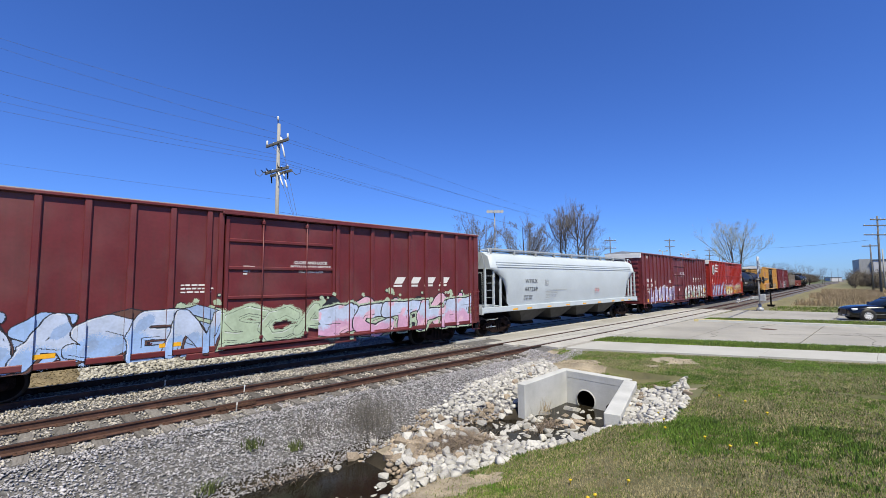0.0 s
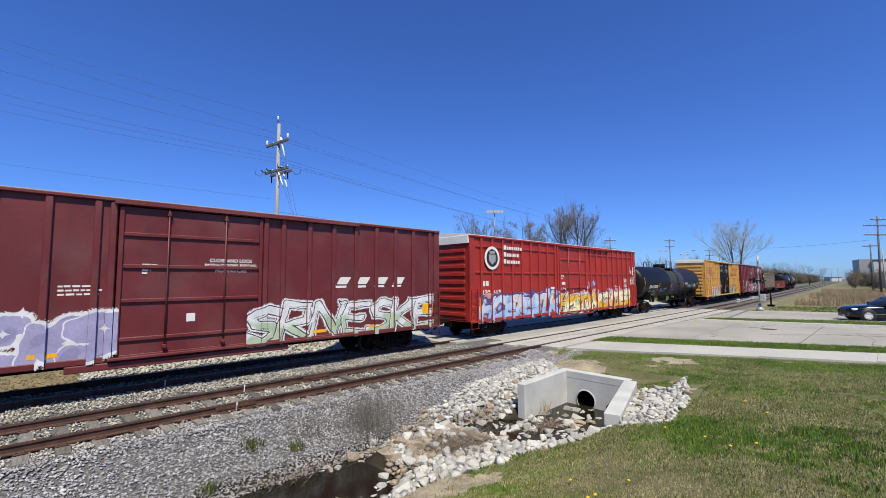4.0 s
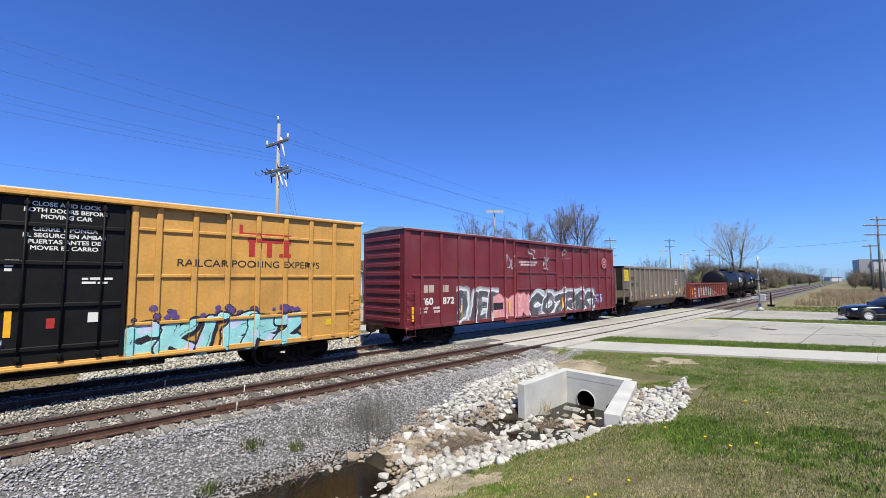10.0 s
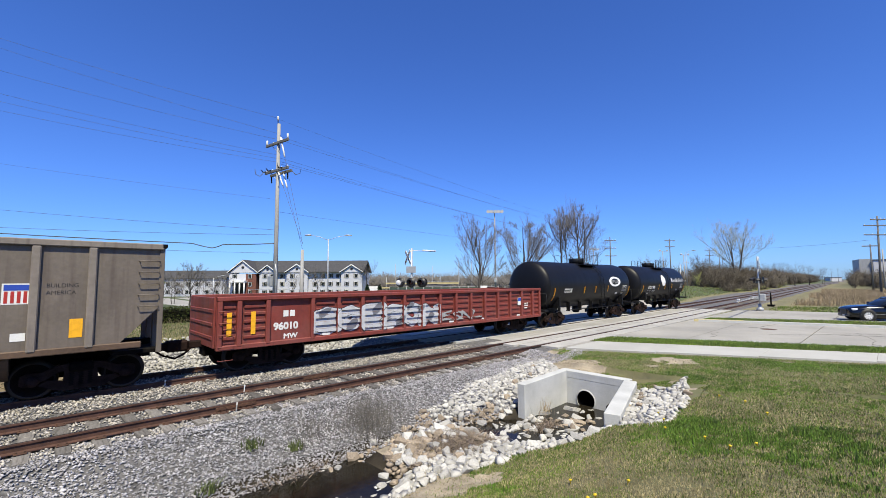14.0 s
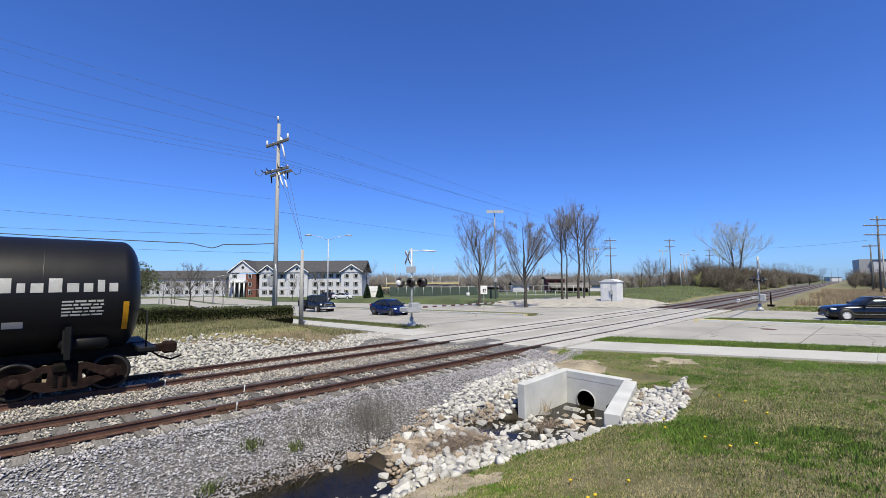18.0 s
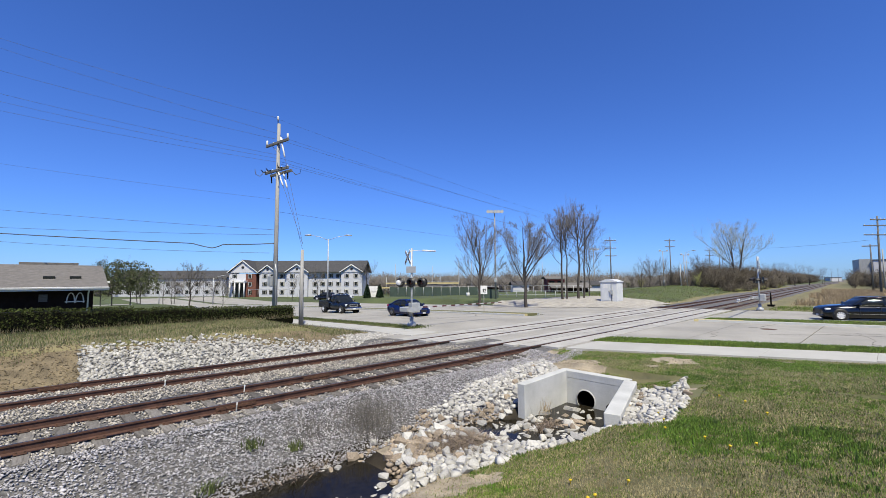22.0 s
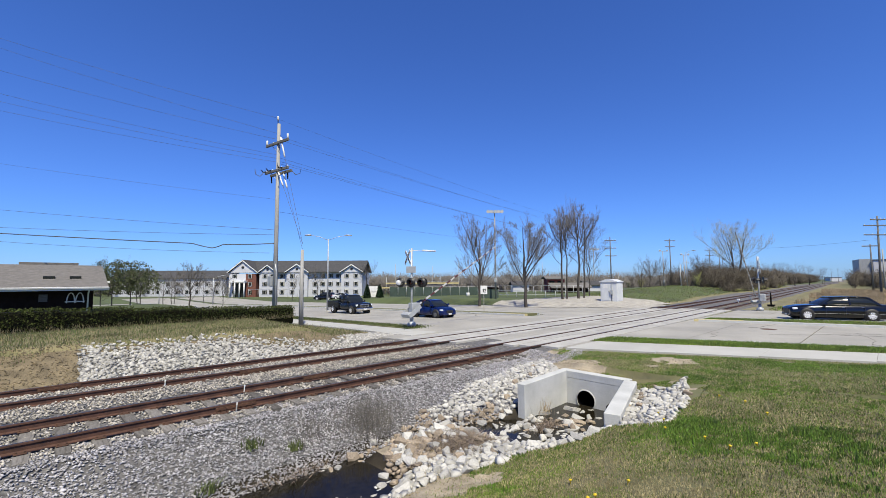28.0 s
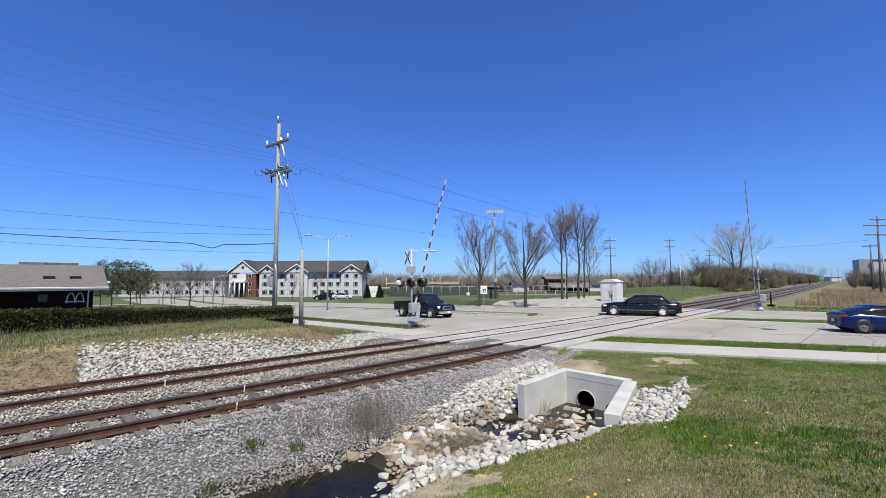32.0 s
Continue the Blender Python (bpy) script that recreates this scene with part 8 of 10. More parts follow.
def leaf_part(name, data, mat, parent, label="", at=(0, 0, 0)):
    me = bpy.data.meshes.new(name)
    me.from_pydata(data[0], [], data[1])
    me.materials.append(mat)
    ob = new(name, me)
    ob.parent = parent
    ob.location = at
    if label:
        ob["label"] = label
    return ob


M_SPRING = material("spring_leaf", (0.0595, 0.0735, 0.021), 0.7, vary=0.3, scale=1, fine=5, bump=0, piece=0.4)
for k, (px, py, hh, sd) in enumerate(((5.36, 59.44, 5.3, 121), (6.98, 59.29, 5.2, 122), (4.92, 66.72, 4.8, 123), (8.96, 67.03, 4.8, 126))):
    t_ = bare_tree("low spreading tree in dark green spring leaf", px, py, hh, sd, 0.8, low=0.1, density=0.9)
    leaf_part("foliage", leaf_cloud(2600, ((-2.6, 2.6), (-2.6, 2.6), (1.3, hh)), sd, 0.09, lambda x, y, z, hh=hh: (x / 2.6) ** 2 + (y / 2.6) ** 2 + ((z - hh * 0.6) / (hh * 0.4)) ** 2 < 1 and math.sin(x * 5) + math.sin(y * 6) + math.sin(z * 7) > -0.6), M_SPRING, t_)

for u_, (px, py, hh) in enumerate(((46.49, 71.57, 3.0), (48.30, 69.88, 3.0))):
    t_ = thing("conifer", "small dark cone-shaped evergreen beside a white sign", "conifer", "conifers", at=(px, py, ground_z(px, py)))
    bm = bmesh.new()
    tube(bm, [(0, 0, 0), (0, 0, hh * 0.9)], 0.08, 6, 0.02)
    part("trunk", bm, M_BARK, t_)
    leaf_part("foliage", leaf_cloud(1500, ((-0.9, 0.9), (-0.9, 0.9), (0.1, hh)), 130 + u_, 0.12, lambda x, y, z, hh=hh: math.hypot(x, y) < 0.85 * (1 - z / hh) ** 0.7), M_CONIFER, t_)
for u_, (px, py, hh) in enumerate(((-4.63, 107.23, 7.3), (-2.28, 105.03, 7.0))):
    t_ = thing("conifer", "dark pine crown seen above a roof", "conifer", at=(px, py, ground_z(px, py)))
    bm = bmesh.new()
    tube(bm, [(0, 0, 0), (0, 0, hh * 0.9)], 0.15, 6, 0.04)
    part("trunk", bm, M_BARK, t_)
    leaf_part("foliage", leaf_cloud(1600, ((-1.3, 1.3), (-1.3, 1.3), (3, hh)), 140 + u_, 0.16, lambda x, y, z, hh=hh: math.hypot(x, y) < 1.3 * math.sin(min((hh - z) / 2.2, 1.57)) and math.sin(x * 6 + z * 5) + math.sin(y * 6) > -0.7), M_CONIFER, t_)

# clipped hedge: many small leaves round a near-black core that stands for inner shade
hedge = thing("hedge", "long clipped hedge with brown-green spring leaves", "hedge")
hx0, hx1, hy = -18.0, 13.0, 30.0
for k in range(10):
    xa, xb = hx0 + (hx1 - hx0) * k / 10, hx0 + (hx1 - hx0) * (k + 1) / 10
    g = 0.22
    top = 1.61 - 0.56 * smooth(-6, 16, (xa + xb) / 2) - g
    V, F = leaf_cloud(4600, ((xa, xb), (hy - 0.75, hy + 0.75), (g, g + top)), 150 + k, 0.047)
    leaf_part("hedge_section", (V, F), M_HEDGE, hedge)
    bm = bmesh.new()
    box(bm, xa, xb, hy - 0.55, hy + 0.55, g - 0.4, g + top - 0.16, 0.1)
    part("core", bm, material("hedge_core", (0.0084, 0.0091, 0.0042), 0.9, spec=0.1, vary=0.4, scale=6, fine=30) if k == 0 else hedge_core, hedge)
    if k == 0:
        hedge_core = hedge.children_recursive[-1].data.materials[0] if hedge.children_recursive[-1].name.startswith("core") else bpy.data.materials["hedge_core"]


def hedge_foot():
    """The hedge's bare lower twigs with dead grass caught in them."""
    r = random.Random(61)
    spots = []
    while len(spots) < 3600:
        x = r.uniform(hx0, hx1)
        spots.append((x, hy - 0.76 + r.uniform(-0.12, 0.06), 0.26 + 0.30 * r.random() ** 2))
    blades("hedge_twig", spots, M_BANK_DRY, "bare tan twigs along the foot of a hedge", 0.06, 0.22, 0.007, 62, "twigs", 0.8)


hedge_foot()


def thicket(name, label, spots, seed, mat, per=40, category="woods", width=0.035):
    """Very many leafless stems and twigs as one mesh; spots: x, y, z, height, spread."""
    r = np.random.RandomState(seed)
    A, B, W = [], [], []
    for x, y, z, h, s in spots:
        n = per
        f = r.uniform(0.0, 0.75, n)
        ang = r.uniform(0, 6.283, n)
        rad = r.uniform(0, s, n) * (0.3 + f)
        bx, by, bz = x + 0.6 * rad * np.cos(ang), y + 0.6 * rad * np.sin(ang), z + h * f * 0.85
        L = h * r.uniform(0.25, 0.5, n)
        A.append(np.stack([bx, by, bz], 1))
        el = r.uniform(-0.2, 1.0, n)
        a2 = ang + r.uniform(-1.2, 1.2, n)
        B.append(np.stack([bx + 0.75 * L * np.cos(a2) * (1.2 - 0.5 * el), by + 0.75 * L * np.sin(a2) * (1.2 - 0.5 * el), np.minimum(bz + L * el + 0.1 * h, z + h)], 1))
        W.append(np.full(n, width) * r.uniform(0.5, 1.3, n))
        A.append(np.array([[x, y, z]])); B.append(np.array([[x + r.uniform(-.3, .3), y + r.uniform(-.3, .3), z + h * 0.85]])); W.append(np.array([width * 1.8]))
    A, B, W = np.concatenate(A), np.concatenate(B), np.concatenate(W)
    n = len(A)
    V = np.empty((n, 4, 3))
    for k in range(3):
        a = k * 2.094
        V[:, k] = A + np.stack([np.cos(a) * W, np.sin(a) * W, np.zeros(n)], 1)
    V[:, 3] = B
    F = (np.arange(n)[:, None, None] * 4 + np.array([[[0, 1, 3], [1, 2, 3], [2, 0, 3]]])).reshape(-1, 3)
    me = bpy.data.meshes.new(name)
    me.vertices.add(n * 4)
    me.vertices.foreach_set("co", V.reshape(-1))
    me.loops.add(F.size)
    me.loops.foreach_set("vertex_index", F.reshape(-1).astype(np.int32))
    me.polygons.add(len(F))
    me.polygons.foreach_set("loop_start", np.arange(0, F.size, 3, dtype=np.int32))
    me.update(); me.validate()
    me.materials.append(mat)
    return tagged(new(name, me), label, category, kind="stuff")


rng = random.Random(41)


def open_side(x, y):
    """The thin end of the bank's brush, towards the ball fields."""
    return 0.7289 * x - 0.6846 * y < 0.60 * (0.6846 * x + 0.7289 * y)


woods = []
for k in range(1250):
    d = rng.uniform(150, 240)
    a = rng.uniform(-1.15, 0.62) * d
    x, y = plan(a, d)
    woods.append((x, y, -2.4, rng.uniform(6.0, 9.0) * d / 200 + (1.0 if a / d > -0.2 else 0), rng.uniform(2.0, 4.0)))
thicket("woods", "leafless grey-brown woods along the horizon", woods, 51, M_TWIG, per=80, width=0.11)
for k in range(9):
    u, dd, hh = ((1205, 112, 6.8), (1222, 120, 7.6), (1250, 118, 8.4), (1268, 125, 7.8), (1335, 130, 8.0), (1362, 140, 8.6), (1405, 165, 9.4), (1430, 185, 9.6), (1455, 215, 9.2))[k]
    bare_tree("bushy leafless tree in brush on the railway bank", *plan((u - 784) / 745 * dd, dd), hh, 300 + k, 0.95, stems=2, low=0.05, density=1.2, z=0.0, trunk_r=0.11)
brush = []
for k in range(520):
    x = rng.uniform(104, 330)
    off = rng.uniform(2, 26) * (0.5 + x / 300)
    y = bend(x) + 22 + off
    if noise.noise((x * 0.045, y * 0.06, 7)) < -0.12 or open_side(x, y) and rng.random() < 0.85:
        continue
    hh = (rng.uniform(1.4, 5.6) + 4.4 * noise.noise((x * 0.07, y * 0.07, 0))) * smooth(62, 110, x) + 0.014 * x
    brush.append((x, y, ground_z(x, y) - 0.1 + 0.4, max(hh, 1.0), rng.uniform(1.2, 2.6)))
M_BRUSH = material("brush_twigs", (0.080, 0.071, 0.060), 0.9, spec=0.1, vary=0.3, scale=0.05, fine=2, bump=0, piece=0.45)
thicket("brush", "dense leafless brush on the bank beside the railway", brush, 52, M_BRUSH, per=150, width=0.026, category="brush")
far_brush = []
for k in range(430):
    x = rng.uniform(105, 430)
    y = bend(x) + 20.5 + rng.uniform(0, 16)
    if noise.noise((x * 0.03, y * 0.05, 11)) < -0.2 or open_side(x, y) and rng.random() < 0.8:
        continue
    far_brush.append((x, y, ground_z(x, y), rng.uniform(3.2, 7.0) + 2.0 * noise.noise((x * 0.05, y * 0.05, 2)), rng.uniform(1.8, 3.4)))
thicket("brush", "leafless thicket along the railway in the distance", far_brush, 55, M_BRUSH, per=190, width=0.045, category="brush")
edge_brush = []
for k in range(330):
    x = 96 + 120 * rng.random() ** 1.3
    y = bend(x) + 18.9 + 5.0 * rng.random() ** 1.4 + 1.5 * noise.noise((x * 0.09, 0, 5))
    if noise.noise((x * 0.06, y * 0.1, 13)) < -0.25 or open_side(x, y):
        continue
    edge_brush.append((x, y, ground_z(x, y) - 0.1, rng.uniform(0.8, 2.6) + (1.4 if x > 112 else 0) * rng.random(), rng.uniform(0.9, 2.0)))
thicket("brush", "low tangled brush at the edge of the railway bank", edge_brush, 56, M_BRUSH, per=90, width=0.024, category="brush")
brush += edge_brush
sprouts = [(x + rng.gauss(0, 1.0), y + rng.gauss(0, 1.0), z, max(h * rng.uniform(0.3, 0.6), 0.8), 1.2) for x, y, z, h, s in brush if rng.random() < 0.3]
thicket("brush", "first pale green shoots in brush on the bank", sprouts, 54, M_BUDGREEN, per=60, width=0.05, category="brush")
brush2 = []
for k in range(130):
    d = rng.uniform(115, 185)
    x, y = plan(rng.uniform(0.955, 1.2) * d, d)
    brush2.append((x, y, -0.2, rng.uniform(4.0, 7.6) * d / 150, rng.uniform(1.5, 3.0)))
thicket("brush", "leafless brush beyond tall grass", brush2, 53, M_BRUSH, per=150, width=0.04, category="brush")

# ---- poles and wires ----
def wire(label, pts, r=0.012, sag=0.0, parent=None, name="cable", n=14):
    bm = bmesh.new()
    P = []
    for a, b in zip(pts, pts[1:]):
        a, b = Vector(a), Vector(b)
        for k in range(n):
            t = k / n
            P.append(a.lerp(b, t) - Vector((0, 0, 4 * sag * t * (1 - t))))
    P.append(Vector(pts[-1]))
    tube(bm, P, r, 4, caps=False)
    ob = part(name, bm, M_WIRE, parent)
    if parent is None:
        tagged(ob, label, "cable", "overhead lines")
    return ob


def utility_pole(label, x, y, h, arms, wood=None, r=0.15, turn=0.0, z=None, lean=(0, 0), thick=0.06):
    z = ground_z(x, y) if z is None else z
    p = thing("utility_pole", label, "utility pole", "utility poles", at=pose(x, y, z - 0.1, lean[0], lean[1], turn))
    bm = bmesh.new()
    tube(bm, [(0, 0, 0), (0, 0, h * 0.5), (0, 0, h)], r, 12, r * 0.62)
    part("pole", bm, wood or M_WOOD, p)
    for az, half in arms:
        a = boxpart("crossarm", (-half, half, -0.2, -0.06, az - thick, az + thick), wood or M_FARPOLE, p, c=0.01)
        bm = bmesh.new()
        tube(bm, [(-half * 0.55, -0.09, az), (0, -0.05, az - half * 0.5)], 0.02, 5)
        part("brace", bm, M_GALV, p)
        bm = bmesh.new()
        tube(bm, [(half * 0.55, -0.09, az), (0, -0.05, az - half * 0.5)], 0.02, 5)
        part("brace", bm, M_GALV, p)
        for ix in (-half * 0.92, -half * 0.4, half * 0.4, half * 0.92):
            bm = bmesh.new()
            lathe(bm, [(0.015, az + 0.06), (0.05, az + 0.1), (0.03, az + 0.14), (0.05, az + 0.18), (0.02, az + 0.24)], "z", 8, at=(ix, -0.08, 0))
            part("insulator", bm, M_WHITE, p)
    return p


bx, by = (13.41, 34.05)
main_pole = utility_pole("tall weathered wooden utility pole with two crossarms", bx, by, 16.4, ((14.75, 1.6), (12.45, 1.65)), r=0.2, turn=-80, thick=0.10)
boxpart("crossarm", (-1.5, 1.5, 0.2, 0.36, 12.2, 12.4), M_FARPOLE, main_pole, c=0.01)
boxpart("transformer_box", (-0.55, -0.1, -0.35, 0.1, 3.0, 3.8), M_GALV, main_pole, "grey equipment box")
bm = bmesh.new()
tube(bm, [(0.2, -0.05, 0.3), (0.2, -0.05, 4.2), (0.12, -0.1, 4.8)], 0.06, 8)
part("conduit", bm, M_GALV, main_pole, "grey riser conduit")
bm = bmesh.new()
tube(bm, [(-0.12, 0, 15.9), (-0.16, 0, 16.75)], 0.035, 6)
part("pin", bm, M_UNDER, main_pole)
bm = bmesh.new()
lathe(bm, [(0.04, 0), (0.09, 0.05), (0.07, 0.14), (0.09, 0.22), (0.07, 0.3), (0.03, 0.36)], "z", 10, at=(-0.16, 0, 16.75))
cap_ = part("insulator", bm, M_WHITE, main_pole)
for x in (-1.5, 1.5):
    bm = bmesh.new()
    lathe(bm, [(0.05, 14.85), (0.09, 14.92), (0.07, 15.02), (0.09, 15.12), (0.07, 15.2), (0.03, 15.25)], "z", 10, at=(x, -0.13, 0))
    part("insulator", bm, M_WHITE, main_pole)
for x in (-1.45, -0.7, 0.9):
    bm = bmesh.new()
    tube(bm, [(x, -0.2, 12.55), (x, -0.45, 12.45), (x, -0.62, 12.62)], 0.045, 6)
    tube(bm, [(x, 0.3, 12.3), (x, 0.34, 11.7)], 0.05, 6)
    part("dead_end_clamp", bm, M_UNDER, main_pole, "dark cable clamp")
for k in (-1, 1):
    for y in (-0.5, 0.5):
        bm = bmesh.new()
        tube(bm, [(k * 1.0, y, 12.5), (k * 1.4, y * 1.5, 12.05), (k * 1.6, y * 2.0, 12.2), (k * 1.65, y * 2.1, 12.6)], 0.026, 5)
        part("jumper_cable", bm, M_WIRE, main_pole)
px2, py2 = (13.21, 28.75)
stub_pole = utility_pole("short weathered stub pole at the end of a hedge", px2, py2, 5.5, (), r=0.17)
for z0, z1, dx in ((14.9, 5.55, 0.05), (11.9, 5.5, -0.08), (11.9, 5.1, 0.35)):
    p0, p1 = Vector((bx + dx, by - 0.15, z0)), Vector((px2, py2, z1))
    wire("thin steel guy wire of a pole", [p0, p1], 0.013)
    bm = bmesh.new()
    tube(bm, [p0.lerp(p1, 0.03), p0.lerp(p1, 0.23)], 0.065, 8)
    part("insulator_rod", bm, M_WHITE, main_pole, "white insulator rod").matrix_parent_inverse = main_pole.matrix_basis.inverted()
for u_ in (((-3.40, 44.34, 20.93), 16.3), ((-3.36, 44.31, 20.19), 15.0), ((-3.26, 44.22, 18.45), 14.5), ((-3.17, 44.13, 16.69), 13.2), ((-3.14, 44.10, 16.09), 12.9), ((-3.10, 44.07, 15.41), 12.6)):
    wire("thin overhead power line", [u_[0], (bx, by, u_[1])], 0.009, 0.15)
for k, (zz, q) in enumerate(((16.2, (107.38, 50.06, 15.74)), (14.8, (106.50, 50.89, 15.29)), (14.5, (108.23, 49.26, 15.28)), (13.0, (105.78, 51.56, 12.46)), (12.7, (106.76, 50.65, 12.46)), (12.5, (108.59, 48.92, 12.45)), (8.5, (107.26, 50.18, 10.97)))):
    wire("thin overhead power line", [(bx, by, zz), q], 0.009, 0.9)
wire("thick black sagging telephone cable", [(-4.19, 49.20, 6.82), (8.32, 38.15, 5.89), (9.54, 37.13, 5.52), (10.19, 36.66, 5.80), (bx, by, 5.9)], 0.035, 0.03)
wire("thin dark overhead cable between poles", [(-4.29, 49.30, 8.75), (bx, by, 7.0)], 0.012, 0.1)
wire("thin dark overhead cable between poles", [(-4.21, 49.22, 7.26), (bx, by, 6.6)], 0.012, 0.1)
wire("thin dark overhead cable between poles", [(-7.55, 89.39, 8.92), (23.18, 60.54, 6.86)], 0.02, 0.3)
wire("thin overhead power line", [(-4.51, 49.51, 12.59), (bx, by, 9.5)], 0.007, 0.1)

for u_, dd, hh, arms in (((105.31, 49.26), 108, 14.5, ((13.6, 1.6), (11.6, 1.5), (9.6, 1.6))), ((134.82, 44.87), 125, 15.6, ((15.0, 1.7), (13.2, 1.5))), ((172.03, 44.23), 150, 14.5, ((13.8, 1.9), (12.0, 1.7))),
                         ((197.78, 47.47), 170, 13.0, ()), ((204.62, 47.91), 175, 12.6, ())):
    utility_pole("distant wooden utility pole with crossarms", u_[0], u_[1], hh, arms, turn=-35, z=-0.6, thick=0.09, r=0.18, wood=M_FARPOLE)
rp = utility_pole("wooden utility pole with three crossarms beside tall grass", 100.76, 1.40, 13.4, ((12.8, 1.0), (11.8, 2.0), (10.2, 2.0)), turn=-60, r=0.18, lean=(-1.5, 2.0), thick=0.09, wood=M_FARPOLE)
utility_pole("wooden utility pole beside tall grass", 142.68, 3.19, 11.0, ((10.6, 1.7),), turn=-60, r=0.2, thick=0.12, wood=M_FARPOLE)
utility_pole("bare wooden pole beside tall grass", 137.49, 1.21, 9.5, (), r=0.18)
wire("thin overhead power line", [(131.34, 2.87, 11.24), (172.46, 43.82, 13.75)], 0.02, 0.8)


def lamp_post(label, x, y, h, arms, head="cobra", z=None):
    z = ground_z(x, y) if z is None else z
    p = thing("street_lamp", label, "lamp post", at=(x, y, z))
    bm = bmesh.new()
    tube(bm, [(0, 0, 0), (0, 0, h)], 0.10, 10, 0.06)
    part("pole", bm, M_GALV, p)
    boxpart("base", (-0.2, 0.2, -0.2, 0.2, -0.1, 0.15), M_CONCRETE, p, c=0.02)
    for dx, dy in arms:
        bm = bmesh.new()
        tube(bm, [(0, 0, h - 0.15), (dx * 0.5, dy * 0.5, h + 0.25), (dx, dy, h + 0.45)], 0.035, 6)
        part("arm", bm, M_GALV, p)
        bm = bmesh.new()
        d = Vector((dx, dy, 0)).normalized()
        tube(bm, [Vector((dx, dy, h + 0.47)), Vector((dx, dy, h + 0.45)) + d * 0.75], 0.11, 8, 0.07)
        part("lamp_head", bm, M_GALV, p)
    return p


def flood_post(label, x, y, h, n, turn=0.0, z=None):
    z = ground_z(x, y) if z is None else z
    p = thing("floodlight_mast", label, "floodlight", "floodlight masts", at=pose(x, y, z, 0, 0, turn))
    bm = bmesh.new()
    tube(bm, [(0, 0, 0), (0, 0, h)], 0.14, 10, 0.08)
    part("pole", bm, M_WOOD, p)
    boxpart("crossarm", (-1.2, 1.2, -0.06, 0.06, h - 0.1, h), M_GALV, p)
    for k in range(n):
        bm = bmesh.new()
        tube(bm, [(-1.05 + 2.1 * k / max(n - 1, 1), -0.1, h + 0.18), (-1.05 + 2.1 * k / max(n - 1, 1), -0.5, h + 0.05)], 0.16, 12, 0.26)
        part("floodlight", bm, M_WHITE, p)
    boxpart("meter_box", (-0.2, 0.2, -0.3, -0.1, 2.6, 3.2), M_GALV, p)
    return p


lamp_post("galvanised street lamp with two arms", 24.26, 45.81, 8.6, ((-1.6, 1.2), (1.6, -1.2)))
flood_post("tall floodlight mast with a row of white lamps", 49.60, 41.21, 13.2, 5, -43, z=0)
flood_post("distant floodlight mast in a park", 108.77, 55.61, 12.0, 4, -43, z=-1)
flood_post("distant floodlight mast in a park", 127.90, 44.51, 11.5, 2, -43, z=-0.6)
flood_post("distant floodlight mast in a park", 121.22, 37.07, 9.8, 2, -30, z=-0.6)
lamp_post("distant grey lamp post in a park", 110.59, 33.33, 9.2, ((1.1, -1.1),), z=0.0)
lamp_post("distant grey lamp post in a park", 104.04, 32.62, 6.2, ((0.9, -0.9),), z=0.0)
lamp_post("distant lamp post beside a parking lot", 24.47, 93.62, 5.6, ((1.2, -1.0),))
lamp_post("distant lamp post beside a parking lot", 16.59, 101.02, 4.4, ())

# ---- signs, cabinet, railway furniture ----
def post_sign(label, x, y, h, w, hh, z=None, face=-43, mat=None):
    z = ground_z(x, y) if z is None else z
    p = thing("road_sign", label, "sign", at=pose(x, y, z, 0, 0, face))
    boxpart("post", (-0.03, 0.03, 0.0, 0.05, -0.1, h), M_WOOD, p)
    boxpart("panel", (-w / 2, w / 2, -0.03, 0.0, h - hh, h), mat or M_WHITE, p, c=0.004)
    return p


sg = post_sign("white road sign with black symbol on a post", 29.81, 26.20, 2.25, 0.62, 0.78, z=0.08)
for x0, x1, z0, z1 in ((-0.1, 0.0, 1.62, 1.95), (-0.1, 0.18, 1.88, 1.96), (0.1, 0.18, 1.75, 1.96), (0.02, 0.2, 1.62, 1.69)):
    boxpart("symbol", (x0, x1, -0.036, -0.031, z0, z1), M_INK, sg, c=0)
M_CAB = material("pale_grey_enamel", (0.56, 0.575, 0.59), 0.5, vary=0.06, scale=2, fine=20, bump=0.03)
cab = thing("signal_cabinet", "light grey metal railway signal cabinet on a gravel pad", "signal cabinet", at=pose(51.3, 24.0, 0.08, 0, 0, 5))
boxpart("body", (-1.05, 1.05, -1.0, 1.0, 0.12, 2.45), M_CAB, cab, c=0.02)
bm = bmesh.new()
slab(bm, [(-1.1, 2.45), (1.1, 2.45), (1.1, 2.52), (0.3, 2.80), (-0.3, 2.80), (-1.1, 2.52)], -1.15, 1.15, "x")
part("roof", bm, M_CAB, cab)
boxpart("base", (-1.1, 1.1, -1.05, 1.05, -0.15, 0.12), M_CONCRETE, cab)
boxpart("door", (-1.075, -1.052, -0.15, 0.85, 0.25, 2.3), M_CAB, cab, c=0.01)
boxpart("door", (-0.8, 0.5, -1.025, -1.002, 0.25, 2.3), M_CAB, cab, c=0.01)
boxpart("notice", (-1.083, -1.077, 0.1, 0.6, 1.75, 2.2), M_WHITE, cab)
boxpart("notice", (-0.2, 0.1, -1.033, -1.027, 1.8, 2.05), M_WHITE, cab)
boxpart("meter_box", (-1.22, -1.052, -0.55, -0.22, 0.95, 1.5), M_GALV, cab)
boxpart("conduit", (-1.12, -1.052, -0.42, -0.35, 0.0, 0.95), M_UNDER, cab)
boxpart("conduit", (-1.12, -1.052, -0.42, -0.35, 1.5, 2.2), M_GALV, cab)
